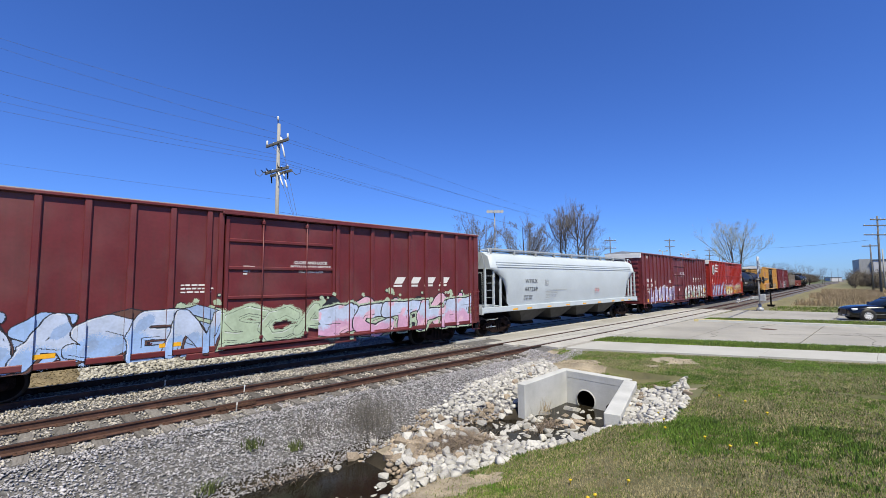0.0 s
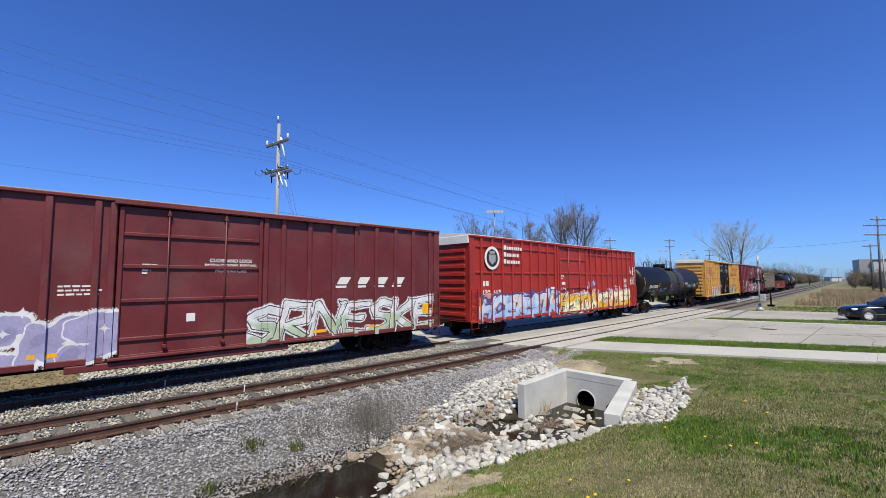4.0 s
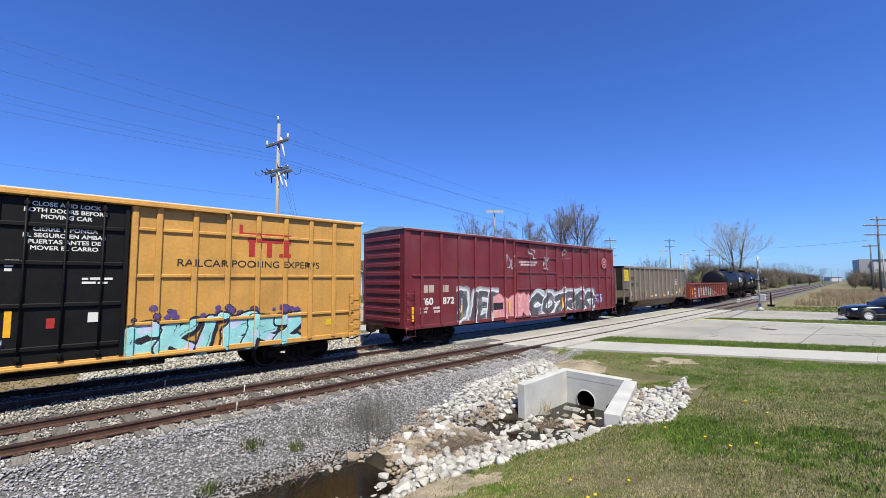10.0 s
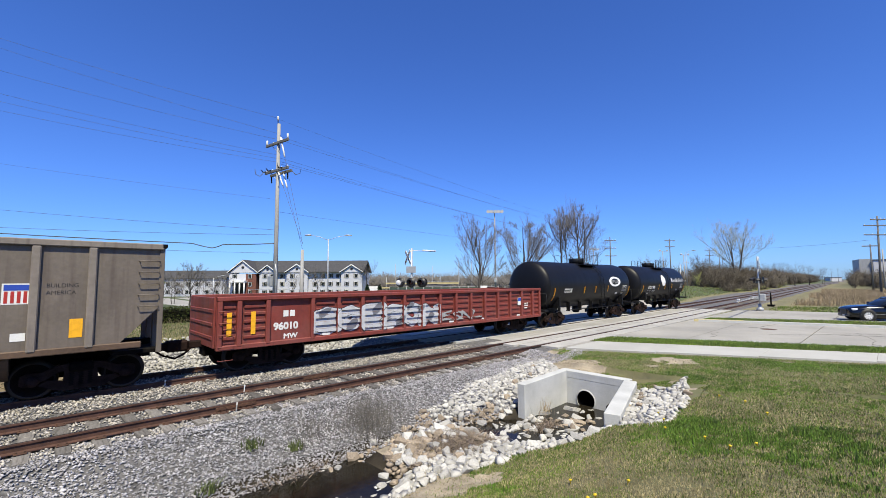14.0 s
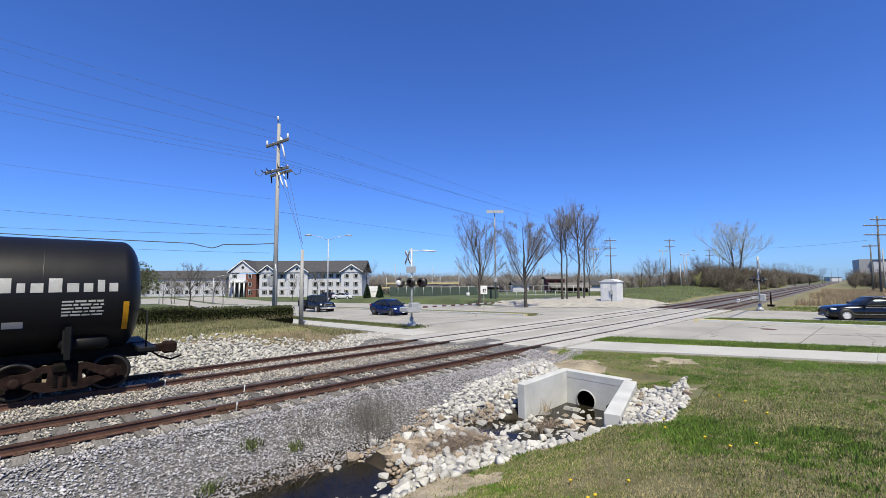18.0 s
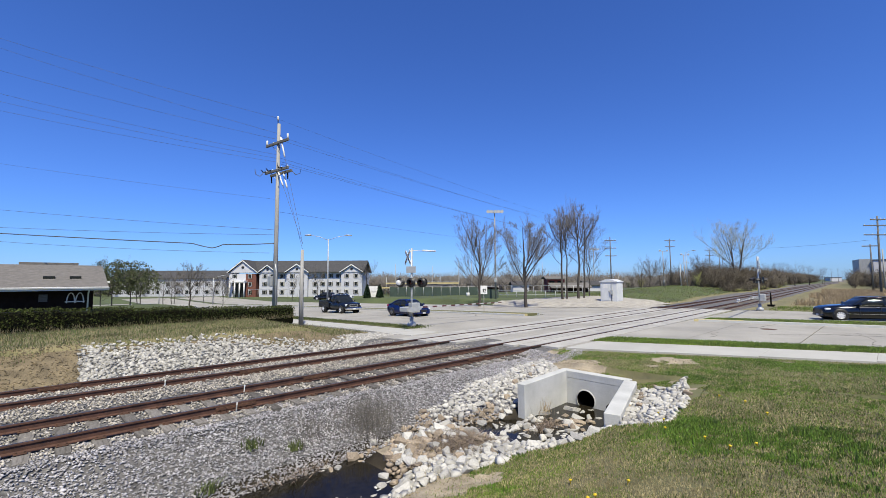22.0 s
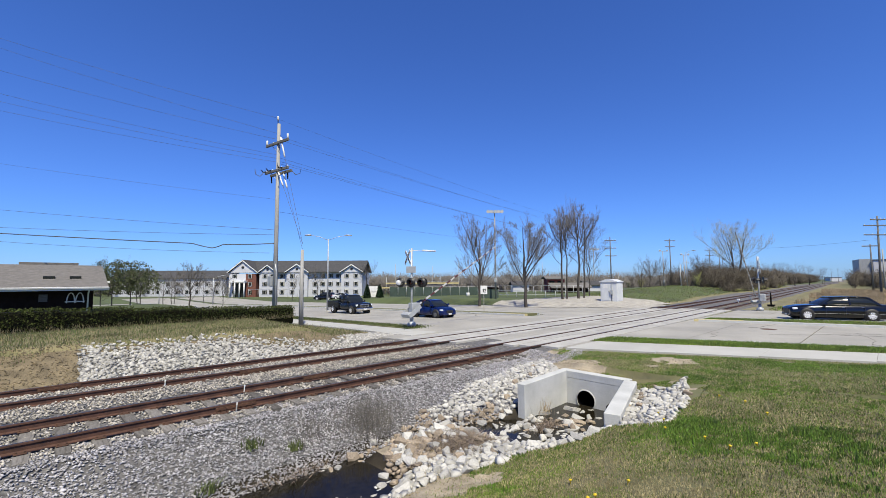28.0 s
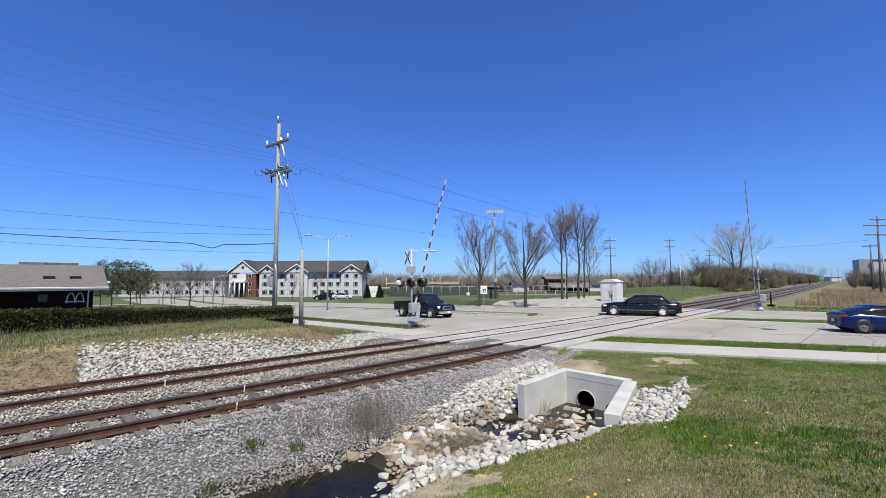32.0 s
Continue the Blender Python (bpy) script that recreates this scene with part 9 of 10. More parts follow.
boxpart("handle", (-1.10, -1.077, -0.08, -0.03, 1.1, 1.35), M_UNDER, cab)
pad = bmesh.new()
PADX = spread((34, 66, 1.0))
PADY = spread((17.9, 38, 0.8))
def pad_in(x, y):
    return x + 9 + 0.42 * (y - 18) > 52.1 and x < 55 + 0.35 * (y - 18) + 1.5 * noise.noise((x * 0.3, y * 0.3, 0)) and y < 36 + noise.noise((x, y, 0)) and y - bend(x) > 17.6
vs = {}
def pad_v(x, y):
    if (x, y) not in vs:
        heap = 0.16 * math.exp(-((x - 54.5) / 2.5) ** 2 - ((y - 21.5) / 2.0) ** 2)
        vs[x, y] = pad.verts.new((x, y, ground_z(x, y) + 0.085 + heap + 0.008 * noise.noise((x * 0.8, y * 0.8, 3))))
    return vs[x, y]
for xa, xb in zip(PADX, PADX[1:]):
    for y0, y1 in zip(PADY, PADY[1:]):
        if pad_in((xa + xb) / 2, (y0 + y1) / 2):
            pad.faces.new((pad_v(xa, y0), pad_v(xb, y0), pad_v(xb, y1), pad_v(xa, y1)))
tagged(part("gravel_pad", pad, material("pale_gravel", (0.3458, 0.3259, 0.2859), 0.95, vary=0.2, scale=1.5, fine=30, bump=0.6)), "pale gravel pad beside the crossing", "gravel", kind="structure")

GATES = []


def crossing_signal(label, x, y, turn, arm_len, arm_dir, lamp_arm=True, buck=-45, lamps=((-0.72, -1), (0.72, -1), (0.0, -1), (0.72, 1)), arm_mats=None):
    """A level crossing signal: mast, crossed boards, hooded lamps and a gate arm that swings."""
    s = thing("crossing_signal", label, "crossing signal", "crossing signals", at=(x, y, -0.03))
    bm = bmesh.new()
    tube(bm, [(0, 0, 0), (0, 0, 4.9)], 0.065, 10, 0.06)
    part("mast", bm, M_GALV, s)
    bm = bmesh.new()
    lathe(bm, [(0.28, 0), (0.26, 0.25), (0.12, 0.35), (0.12, 0.6)], "z", 14)
    part("base", bm, M_GALV, s)
    T = Matrix.Rotation(radians(turn), 4, "Z")
    for a in (42, -42):
        bm = bmesh.new()
        box(bm, -0.62, 0.62, -0.012, 0.012, -0.11, 0.11)
        o = part("crossbuck_board", bm, M_WHITE, s, "white crossed board")
        o.matrix_basis = Matrix.Translation((0, 0, 4.35)) @ T @ Matrix.Rotation(radians(buck), 4, "Z") @ Matrix.Translation((-0.4, -0.1 if a > 0 else -0.13, 0)) @ Matrix.Rotation(radians(a), 4, "Y")
        for k in range(5):
            bm = bmesh.new()
            box(bm, -0.5 + k * 0.22, -0.38 + k * 0.22, -0.02, -0.0125, -0.05, 0.05)
            part("lettering", bm, M_INK, o, "black letter-like bars")
    bm = bmesh.new()
    box(bm, -0.32, 0.32, -0.11, -0.09, 3.35, 3.75)
    o = part("track_count_plate", bm, M_GALV, s)
    o.matrix_basis = T
    bm = bmesh.new()
    tube(bm, [(-0.95, 0, 2.75), (0.95, 0, 2.75)], 0.03, 6)
    o = part("lamp_bar", bm, M_GALV, s)
    o.matrix_basis = T
    for lx, yy in lamps:
        bm = bmesh.new()
        lathe(bm, [(0.30, yy * 0.10), (0.30, yy * 0.13), (0.02, yy * 0.135)], "y", 20, at=(lx, 0, 2.75))
        o = part("backing_disc", bm, M_INK, s, "black round backing disc")
        o.matrix_basis = T
        bm = bmesh.new()
        N_ = 14
        for k in range(N_):
            a0, a1 = math.pi * k / N_ - 0.2, math.pi * (k + 1) / N_ - 0.2
            bm.faces.new([bm.verts.new((lx + 0.17 * math.cos(q), yy * d, 2.75 + 0.17 * math.sin(q))) for q, d in ((a0, 0.13), (a1, 0.13), (a1, 0.42), (a0, 0.42))])
        hd = part("hood", bm, M_INK, o, "black lamp hood")
        bm = bmesh.new()
        lathe(bm, [(0.14, yy * 0.136), (0.05, yy * 0.16)], "y", 16, at=(lx, 0, 2.75))
        part("lens", bm, M_LENS, o, "dull red lens")
    if lamp_arm:
        bm = bmesh.new()
        tube(bm, [(0, 0, 4.75), (2.0, 0.0, 4.78)], 0.025, 6)
        part("bracket_arm", bm, M_GALV, s)
        bm = bmesh.new()
        tube(bm, [(0.9, 0, 4.80), (2.0, 0, 4.81)], 0.05, 8)
        part("tube_lamp", bm, M_WHITE, s)
    m = boxpart("gate_mechanism", (-0.32, 0.32, -0.45, -0.07, 0.9, 1.5), M_GALV, s, "grey gate mechanism box", c=0.03)
    # the arm turns about a pin in the mechanism
    arm = part("gate_arm", bmesh_arm(arm_len), arm_mats or [M_ARMWHITE, M_STRIPE], s, "striped gate arm, colours lowered for its shaded face")
    GATES.append((arm, arm_dir))
    bm = bmesh.new()
    for yy in (-0.42, 0.34):
        slab(bm, [(0.2, 0.1), (0.22, -0.1), (-0.5, -0.22), (-0.85, -0.2), (-0.85, 0.03), (-0.4, 0.08)], yy - 0.02, yy + 0.02)
    box(bm, -0.88, -0.55, -0.4, 0.36, -0.22, 0.05, 0.03)
    part("counterweight", bm, M_GALV, arm, "grey counterweight of the gate arm")
    return s


def bmesh_arm(L):
    bm = bmesh.new()
    n = int(L / 0.42)
    for k in range(n):
        x0, x1 = 0.25 + (L - 0.25) * k / n, 0.25 + (L - 0.25) * (k + 1) / n
        h0, h1 = 0.048 - 0.025 * k / n, 0.048 - 0.025 * (k + 1) / n
        i = len(bm.faces)
        box(bm, x0, x1, -0.035, 0.035, -h0, h0)
        bm.faces.ensure_lookup_table()
        for f in bm.faces[i:]:
            f.material_index = k % 2
    return bm


# Arm white and red are lowered to stand for its backlit, shaded face.
M_ARMWHITE = material("grimy_white_paint", (0.43, 0.43, 0.43), 0.6, vary=0.1, scale=3, fine=25, bump=0)
M_ARMGREY = material("grey_arm_paint", (0.21, 0.217, 0.224), 0.6, vary=0.1, scale=3, fine=25, bump=0)
M_STRIPE = material("faded_red_stripe", (0.085, 0.026, 0.026), 0.6, vary=0.2, bump=0)
M_LENS = material("red_lens", (0.042, 0.0042, 0.0035), 0.2, vary=0.1, bump=0)
sig_ = crossing_signal("galvanised level crossing signal with black hooded lamps and gate", 16.64, 20.6, -63, 8.9, 0)
# White on this one lamp's cover stands for a sun glint.
bm = bmesh.new()
lathe(bm, [(0.02, -0.44), (0.15, -0.42), (0.17, -0.40), (0.17, -0.13)], "y", 16, at=(-0.72, 0, 2.75))
part("lamp_cover", bm, M_WHITE, sig_, "round lamp cover, white for a sun glint").matrix_basis = Matrix.Rotation(radians(-63), 4, "Z")
crossing_signal("level crossing signal seen from the side with raised gate", 46.86, 8.3, 27, 10.6, 184, lamp_arm=False, buck=-17, lamps=((-0.8, -1), (0.8, -1), (-0.8, 1), (0.8, 1)), arm_mats=[M_ARMGREY, M_ARMWHITE])
sw = thing("switch_stand", "dark low railway switch stand", "switch stand", at=pose(56.48, 9.02, -0.1))
boxpart("base", (-0.3, 0.3, -0.3, 0.3, 0, 0.2), M_UNDER, sw)
boxpart("mast", (-0.07, 0.07, -0.07, 0.07, 0.2, 1.1), M_UNDER, sw, c=0.02)
boxpart("target", (-0.12, 0.12, -0.04, 0.04, 1.0, 1.5), M_UNDER, sw, c=0.02)
mk = thing("track_marker", "small white marker post beside the rails", "marker", at=(62.15, 13.13, -0.1))
boxpart("post", (-0.05, 0.05, -0.05, 0.05, 0, 0.3), M_WHITE, mk)
boxpart("cap", (-0.14, 0.14, -0.14, 0.14, 0.3, 0.5), M_WHITE, mk, c=0.03)
for x, y in ((4.05, 12.25), (2.6, 14.45), (3.35, 10.62)):
    st = thing("track_stake", "thin pale stake standing beside a rail", "stake", "stakes", at=pose(x, y, -0.2, 4, 3, 0))
    boxpart("stake", (-0.015, 0.015, -0.01, 0.01, 0, 0.24), M_WHITE if y > 11 else M_GALV, st)
    boxpart("ribbon", (-0.02, 0.02, -0.013, 0.013, 0.18, 0.235), M_WHITE, st)
mh = thing("manhole_cover", "dark iron manhole cover set in the road", "manhole", at=(30.23, 5.02, -0.034))
bm = bmesh.new()
lathe(bm, [(0.38, -0.02), (0.38, 0.006), (0.33, 0.008), (0.02, 0.008)], "z", 28)
part("cover", bm, M_RUST, mh)

# ---- ball field: fences, posts, small buildings ----
def fence(label, a, b, h, n, mat, mesh_mat=None, rails=(1.0,), z=-0.6):
    f = thing("fence", label, "fence", "fences")
    a, b = Vector((*a, z)), Vector((*b, z))
    for k in range(n + 1):
        p = a.lerp(b, k / n)
        bm = bmesh.new()
        tube(bm, [p, p + Vector((0, 0, h))], 0.05, 6)
        part("post", bm, mat, f)
    for q in rails:
        bm = bmesh.new()
        tube(bm, [a + Vector((0, 0, h * q)), b + Vector((0, 0, h * q))], 0.04, 6)
        part("rail", bm, mat, f)
    if mesh_mat:
        bm = bmesh.new()
        d = (b - a).normalized().cross(Vector((0, 0, 1))) * 0.02
        V = [bm.verts.new(p) for p in (a + d, b + d, b + d + Vector((0, 0, h * 0.92)), a + d + Vector((0, 0, h * 0.92)), a - d, b - d, b - d + Vector((0, 0, h * 0.92)), a - d + Vector((0, 0, h * 0.92)))]
        for q in ((0, 1, 2, 3), (7, 6, 5, 4), (3, 2, 6, 7), (0, 4, 5, 1)):
            bm.faces.new([V[i] for i in q])
        part("windscreen", bm, mesh_mat, f, "green windscreen cloth")
    return f


M_SCREEN = material("green_windscreen", (0.050, 0.075, 0.058), 0.8, vary=0.2, scale=0.5, fine=10)
fence("chain-link fence with green windscreen round a ball field", (54.51, 75.01), (65.35, 53.86), 2.2, 12, M_GALV, M_SCREEN)
fence("chain-link fence beside a ball field", (72.98, 61.79), (75.80, 41.31), 2.3, 12, M_GALV, None, (1.0, 0.5))
fence("chain-link fence beside a street", (33.11, 99.23), (54.51, 75.01), 1.6, 14, M_GALV, None)
fence("tall backstop fence with a yellow top rail", (61.02, 85.37), (71.16, 70.35), 4.3, 4, M_GALV, None, (0.72,))
fence("low white rail fence by the park", (56.02, 46.17), (62.66, 37.19), 1.3, 7, M_GALV, None, (1.0, 0.5), z=-0.3)
for a, b, z in (((60.33, 84.64), (70.45, 69.65), 2.0), ((59.05, 84.48), (69.17, 69.49), 0.95)):
    bm = bmesh.new()
    box(bm, 0, math.dist(a, b), -0.06, 0.06, 0, 0.35)
    o = part("fence_cap", bm, M_KERB_YELLOW)
    o.matrix_basis = pose(a[0], a[1], z, 0, 0, math.degrees(math.atan2(b[1] - a[1], b[0] - a[0])))
    o.name = "rail_board"
    tagged(o, "faded yellow board along a ball field fence", "rail board")
for u_, hh in (((73.23, 82.13), 8.0), ((79.70, 78.80), 9.0), ((73.41, 68.25), 8.5), ((72.28, 96.74), 9.0), ((98.45, 65.31), 9.0), ((103.72, 46.64), 6.0)):
    p = thing("net_pole", "thin tall pole behind a ball field", "pole", "field poles", at=(*u_, -1.4))
    bm = bmesh.new()
    tube(bm, [(0, 0, 0), (0, 0, hh)], 0.09, 6, 0.06)
    part("pole", bm, M_WOOD, p)


def hut(label, x, y, z, w, d, h, rise, turn, wall, roof, windows=(), over=0.4, name="hut"):
    b = thing(name, label, "building", at=pose(x, y, z, 0, 0, turn))
    boxpart("wall", (-w / 2, w / 2, 0, d, 0, h), wall, b, c=0.02)
    bm = bmesh.new()
    slab(bm, [(-over, h - 0.05), (d / 2, h + rise), (d + over, h - 0.05), (d + over, h + 0.1), (d / 2, h + rise + 0.15), (-over, h + 0.1)], -w / 2 - over, w / 2 + over, "x")
    part("roof", bm, roof, b)
    for x0, z0, ww, hh in windows:
        wd = boxpart("window", (x0, x0 + ww, -0.04, 0.02, z0, z0 + hh), M_GLASS, b, c=0)
        boxpart("frame", (x0 - 0.06, x0 + ww + 0.06, -0.05, -0.005, z0 - 0.08, z0), M_WHITE, wd, c=0)
    return b


M_SHINGLE = material("grey_shingles", (0.140, 0.131, 0.122), 0.9, vary=0.2, scale=3, fine=40, stretch=(1, 1, 6), bump=0.3)
M_DARKROOF = material("dark_shingles", (0.07, 0.07, 0.0735), 0.9, spec=0.1, vary=0.2, scale=2, fine=30, bump=0.3)
M_BARN = material("barn_red_siding", (0.175, 0.0315, 0.028), 0.8, vary=0.2, scale=2, fine=20)
M_SIDING = material("white_siding", (0.462, 0.469, 0.497), 0.7, vary=0.06, scale=1, fine=20, stretch=(1, 1, 8))
M_BRICKF = material("red_brick", (0.154, 0.0595, 0.042), 0.9, vary=0.2, scale=3, fine=30)
M_BROWN = material("dark_brown_brick", (0.016, 0.010, 0.008), 0.85, spec=0.1, vary=0.25, scale=3, fine=30)
hut("small white storage building behind a fence", 67.26, 74.02, -0.9, 6.5, 4, 2.2, 1.2, -43, M_SIDING, M_DARKROOF)
hut("barn red two-storey press box in a ball park", 77.40, 48.04, -1.0, 3.6, 3, 4.0, 0.5, -43, M_BARN, M_SHINGLE, ((-1.4, 3.0, 1.1, 0.6), (0.3, 3.0, 1.1, 0.6)), 0.5)
hut("open-sided red park shelter with a dark roof", 77.82, 44.90, -1.0, 7.0, 4, 2.2, 0.9, -43, M_BROWN, M_SHINGLE, (), 0.7)
hut("small white park shed with dark roof", 85.99, 63.29, -0.8, 4, 3, 2.4, 0.8, -40, M_SIDING, M_DARKROOF)
hut("small white park shed with dark roof", 90.13, 45.68, -0.6, 5, 3, 2.2, 0.9, -40, M_SIDING, M_DARKROOF)
wsg = thing("monument_sign", "white monument sign between two dark conifers", "sign", at=pose(48.52, 72.41, -0.9, 0, 0, -43))
boxpart("board", (-0.9, 0.9, -0.1, 0.1, 1.5, 2.6), M_WHITE, wsg, c=0.03)
boxpart("board", (-0.85, 0.85, -0.1, 0.1, 0.4, 1.4), M_WHITE, wsg, c=0.03)
for x in (-0.6, 0.6):
    boxpart("post", (x - 0.08, x + 0.08, -0.07, 0.07, 0, 1.6), M_WHITE, wsg)
bin_ = thing("litter_bin", "white bin beside a field fence", "bin", "bins", at=(58.18, 55.11, -0.5))
bm = bmesh.new()
lathe(bm, [(0.3, 0), (0.34, 0.9), (0.3, 1.0)], "z", 14)
part("barrel", bm, M_WHITE, bin_)
portable = hut("dark green dumpster beside trees", 50.38, 43.23, -0.1, 3.0, 1.4, 1.6, 0.1, -43, M_SCREEN, M_UNDER, (), 0.05, "dumpster")

# ---- restaurant with a low grey roof ----
rest = thing("restaurant", "low dark brown restaurant with a grey shingle roof", "building")
ry = 40.0
rx1 = 3.12
boxpart("wall", (-30, rx1 - 0.6, ry, ry + 14, -0.3, 2.45), M_BROWN, rest)
bm = bmesh.new()
slab(bm, [(ry - 0.9, 2.28), (ry + 5.2, 3.98), (ry + 11.3, 2.28), (ry + 11.3, 2.45), (ry + 5.2, 4.20), (ry - 0.9, 2.45)], -32, rx1 + 0.2, "x")
part("roof", bm, M_SHINGLE, rest)
boxpart("fascia", (-32, rx1 + 0.22, ry - 0.96, ry - 0.9, 2.25, 2.50), M_WHITE, rest)
boxpart("gutter", (-32, rx1 + 0.2, ry - 1.05, ry - 0.965, 2.36, 2.47), M_GALV, rest)
boxpart("eave_return", (rx1 - 0.9, rx1 + 0.5, ry + 2.2, ry + 4.4, 2.75, 2.9), M_WHITE, rest)
bm = bmesh.new()
tube(bm, [(rx1 - 0.9, ry - 0.95, 2.3), (rx1 - 0.9, ry - 0.1, 2.0), (rx1 - 0.9, ry - 0.1, 0.0)], 0.05, 8)
part("downspout", bm, M_WHITE, rest)
boxpart("roof_ridge_box", (-1.7, 1.9, ry + 7.4, ry + 9.0, 3.4, 4.46), M_SHINGLE, rest)
for x in (0.10, 1.53):
    s_ = boxpart("skylight", (x - 0.32, x + 0.32, ry + 1.3, ry + 1.9, 2.95, 3.28), M_GLASS, rest, c=0.02)
    boxpart("frame", (x - 0.38, x + 0.38, ry + 1.24, ry + 1.32, 2.9, 3.05), M_GALV, s_)
ax = 1.53
for s_ in (-1, 1):
    bm = bmesh.new()
    tube(bm, [(ax + s_ * (0.02 + 0.22 * (1 - math.cos(q))), ry - 0.06, 1.36 + 0.72 * math.sin(q)) for q in [math.pi * k / 12 for k in range(13)]], 0.035, 6)
    part("arch_sign", bm, M_WHITE, rest, "pale arched emblem")
boxpart("emblem_bar", (ax - 0.55, ax + 0.55, ry - 0.06, ry - 0.005, 1.42, 1.50), M_WHITE, rest)
boxpart("panel_sign", (ax - 1.9, ax - 1.45, ry - 0.06, ry - 0.005, 1.5, 2.0), M_SHINGLE, rest)

# ---- apartment house ----
apt = thing("apartment_house", "three-storey white and brick apartment house with dark gabled roofs", "apartment house", at=pose(44.00, 150.73, -2.45, 0, 0, -43.2))
W_, EH = 44.2, 8.2
boxpart("wall", (9.5, W_ - 6, 1.5, 15, 0, EH), M_SIDING, apt)
boxpart("wall", (0, 5.6, 0.02, 14, 0, EH - 0.4), M_SIDING, apt)
boxpart("brick_wall", (5.6, 9.0, 0.0, 14, 0, EH - 0.4), M_BRICKF, apt, "red brick entrance wing")
boxpart("wall", (W_ - 7, W_, 0.0, 14, 0, EH), M_SIDING, apt)
boxpart("wall", (10, 15.5, 0.3, 3, 0, EH), M_SIDING, apt)
boxpart("wall", (19, 26, 0.3, 3, 0, EH), M_SIDING, apt)
bm = bmesh.new()
slab(bm, [(0.2, EH - 0.1), (8.2, EH + 3.9), (16.2, EH - 0.1), (16.2, EH + 0.15), (8.2, EH + 4.2), (0.2, EH + 0.15)], 2, W_ + 0.5, "x")
part("roof", bm, M_DARKROOF, apt)
for x0, x1, dep_, m, pk in ((-0.3, 9.6, -0.4, M_SIDING, 3.9), (9.7, 15.8, -0.1, M_SIDING, 2.3), (18.6, 26.4, -0.1, M_SIDING, 2.6), (W_ - 7.3, W_ + 0.4, -0.4, M_SIDING, 2.4)):
    xm = (x0 + x1) / 2
    bm = bmesh.new()
    slab(bm, [(x0, EH - 0.1), (xm, EH + pk), (x1, EH - 0.1), (x1, EH + 0.2), (xm, EH + pk + 0.35), (x0, EH + 0.2)], dep_ - 0.3, 8.0)
    part("gable_roof", bm, M_DARKROOF, apt)
    bm = bmesh.new()
    slab(bm, [(x0 + 0.5, EH - 0.05), (xm, EH + pk - 0.2), (x1 - 0.5, EH - 0.05)], dep_ + 0.15, dep_ + 0.5)
    g_ = part("gable", bm, m, apt)
    bm = bmesh.new()
    slab(bm, [(x0 - 0.1, EH - 0.2), (xm, EH + pk - 0.15), (x1 + 0.1, EH - 0.2), (x1 + 0.1, EH + 0.1), (xm, EH + pk + 0.25), (x0 - 0.1, EH + 0.1)], dep_ - 0.36, dep_ - 0.31)
    part("bargeboard", bm, M_WHITE, apt)
    bm = bmesh.new()
    lathe(bm, [(0.45, dep_ + 0.08), (0.45, dep_ + 0.16)], "y", 14, at=(xm, 0, EH + pk * 0.42))
    part("vent", bm, M_INK, g_)
bm = bmesh.new()
box(bm, 0.06, 1.04, -0.10, -0.02, 0.04, 1.46)
wf = part("window_frame", bm, M_WHITE, apt, at=(11.3, 0.26, 0.9))
bm = bmesh.new()
box(bm, 0.14, 0.96, -0.13, -0.101, 0.14, 1.36)
box(bm, -0.2, 0.02, -0.06, -0.03, 0.04, 1.46)
box(bm, 1.08, 1.3, -0.06, -0.03, 0.04, 1.46)
wp = part("pane", bm, M_GLASS, wf, "dark pane with dark shutters")
for st_ in range(3):
    for x, y in ((11.3, 0.26), (13.6, 0.26), (20.4, 0.26), (23.6, 0.26), (27.6, 1.46), (30.2, 1.46), (32.8, 1.46), (35.4, 1.46), (38.6, -0.04), (41.6, -0.04), (16.6, 1.46), (6.5, -0.04), (1.4, -0.04)):
        if (st_, x) == (0, 11.3):
            continue
        f_ = again(wf, apt, (x, y, 0.9 + st_ * 2.65))
        again(wp, f_, (0, 0, 0))
boxpart("porch_roof", (1.0, 6.2, -2.2, 0.0, 4.9, 5.5), M_WHITE, apt)
for x in (1.3, 2.9, 4.5, 6.0):
    bm = bmesh.new()
    tube(bm, [(x, -1.9, 0), (x, -1.9, 4.9)], 0.22, 10)
    part("column", bm, M_WHITE, apt)
boxpart("dark_entrance", (1.6, 5.6, -0.05, -0.005, 0, 4.6), M_GLASS, apt)
wing = thing("apartment_house", "long low white housing wing behind bare trees", "apartment house", at=pose(17.12, 189.70, -2.45, 0, 0, -43.2))
boxpart("wall", (0, 40, 0, 12, 0, 6.4), M_SIDING, wing)
bm = bmesh.new()
slab(bm, [(-0.6, 6.3), (6, 9.0), (12.6, 6.3), (12.6, 6.5), (6, 9.3), (-0.6, 6.5)], -0.6, 40.6, "x")
part("roof", bm, M_DARKROOF, wing)
for st_ in range(2):
    for k in range(11):
        f_ = again(wf, wing, (1.6 + k * 3.5, -0.02, 0.8 + st_ * 2.8))
        again(wp, f_, (0, 0, 0))

# ---- distant buildings, right side ----
fac = thing("factory", "pale industrial building beyond the brush", "building", at=pose(271.65, 5.54, -1.0, 0, 0, -80))
boxpart("wall", (0, 40, 0, 20, 0, 12.0), M_SIDING, fac)
boxpart("wall", (-4.5, 0, 1, 18, 0, 12.6), S_GREY, fac)
for k in range(5):
    boxpart("window", (2 + k * 4, 4.4 + k * 4, -0.06, 0.0, 4.0, 6.5), M_GLASS, fac)
boxpart("roof", (-0.3, 40.3, -0.3, 20.3, 12.0, 12.3), M_DARKROOF, fac)
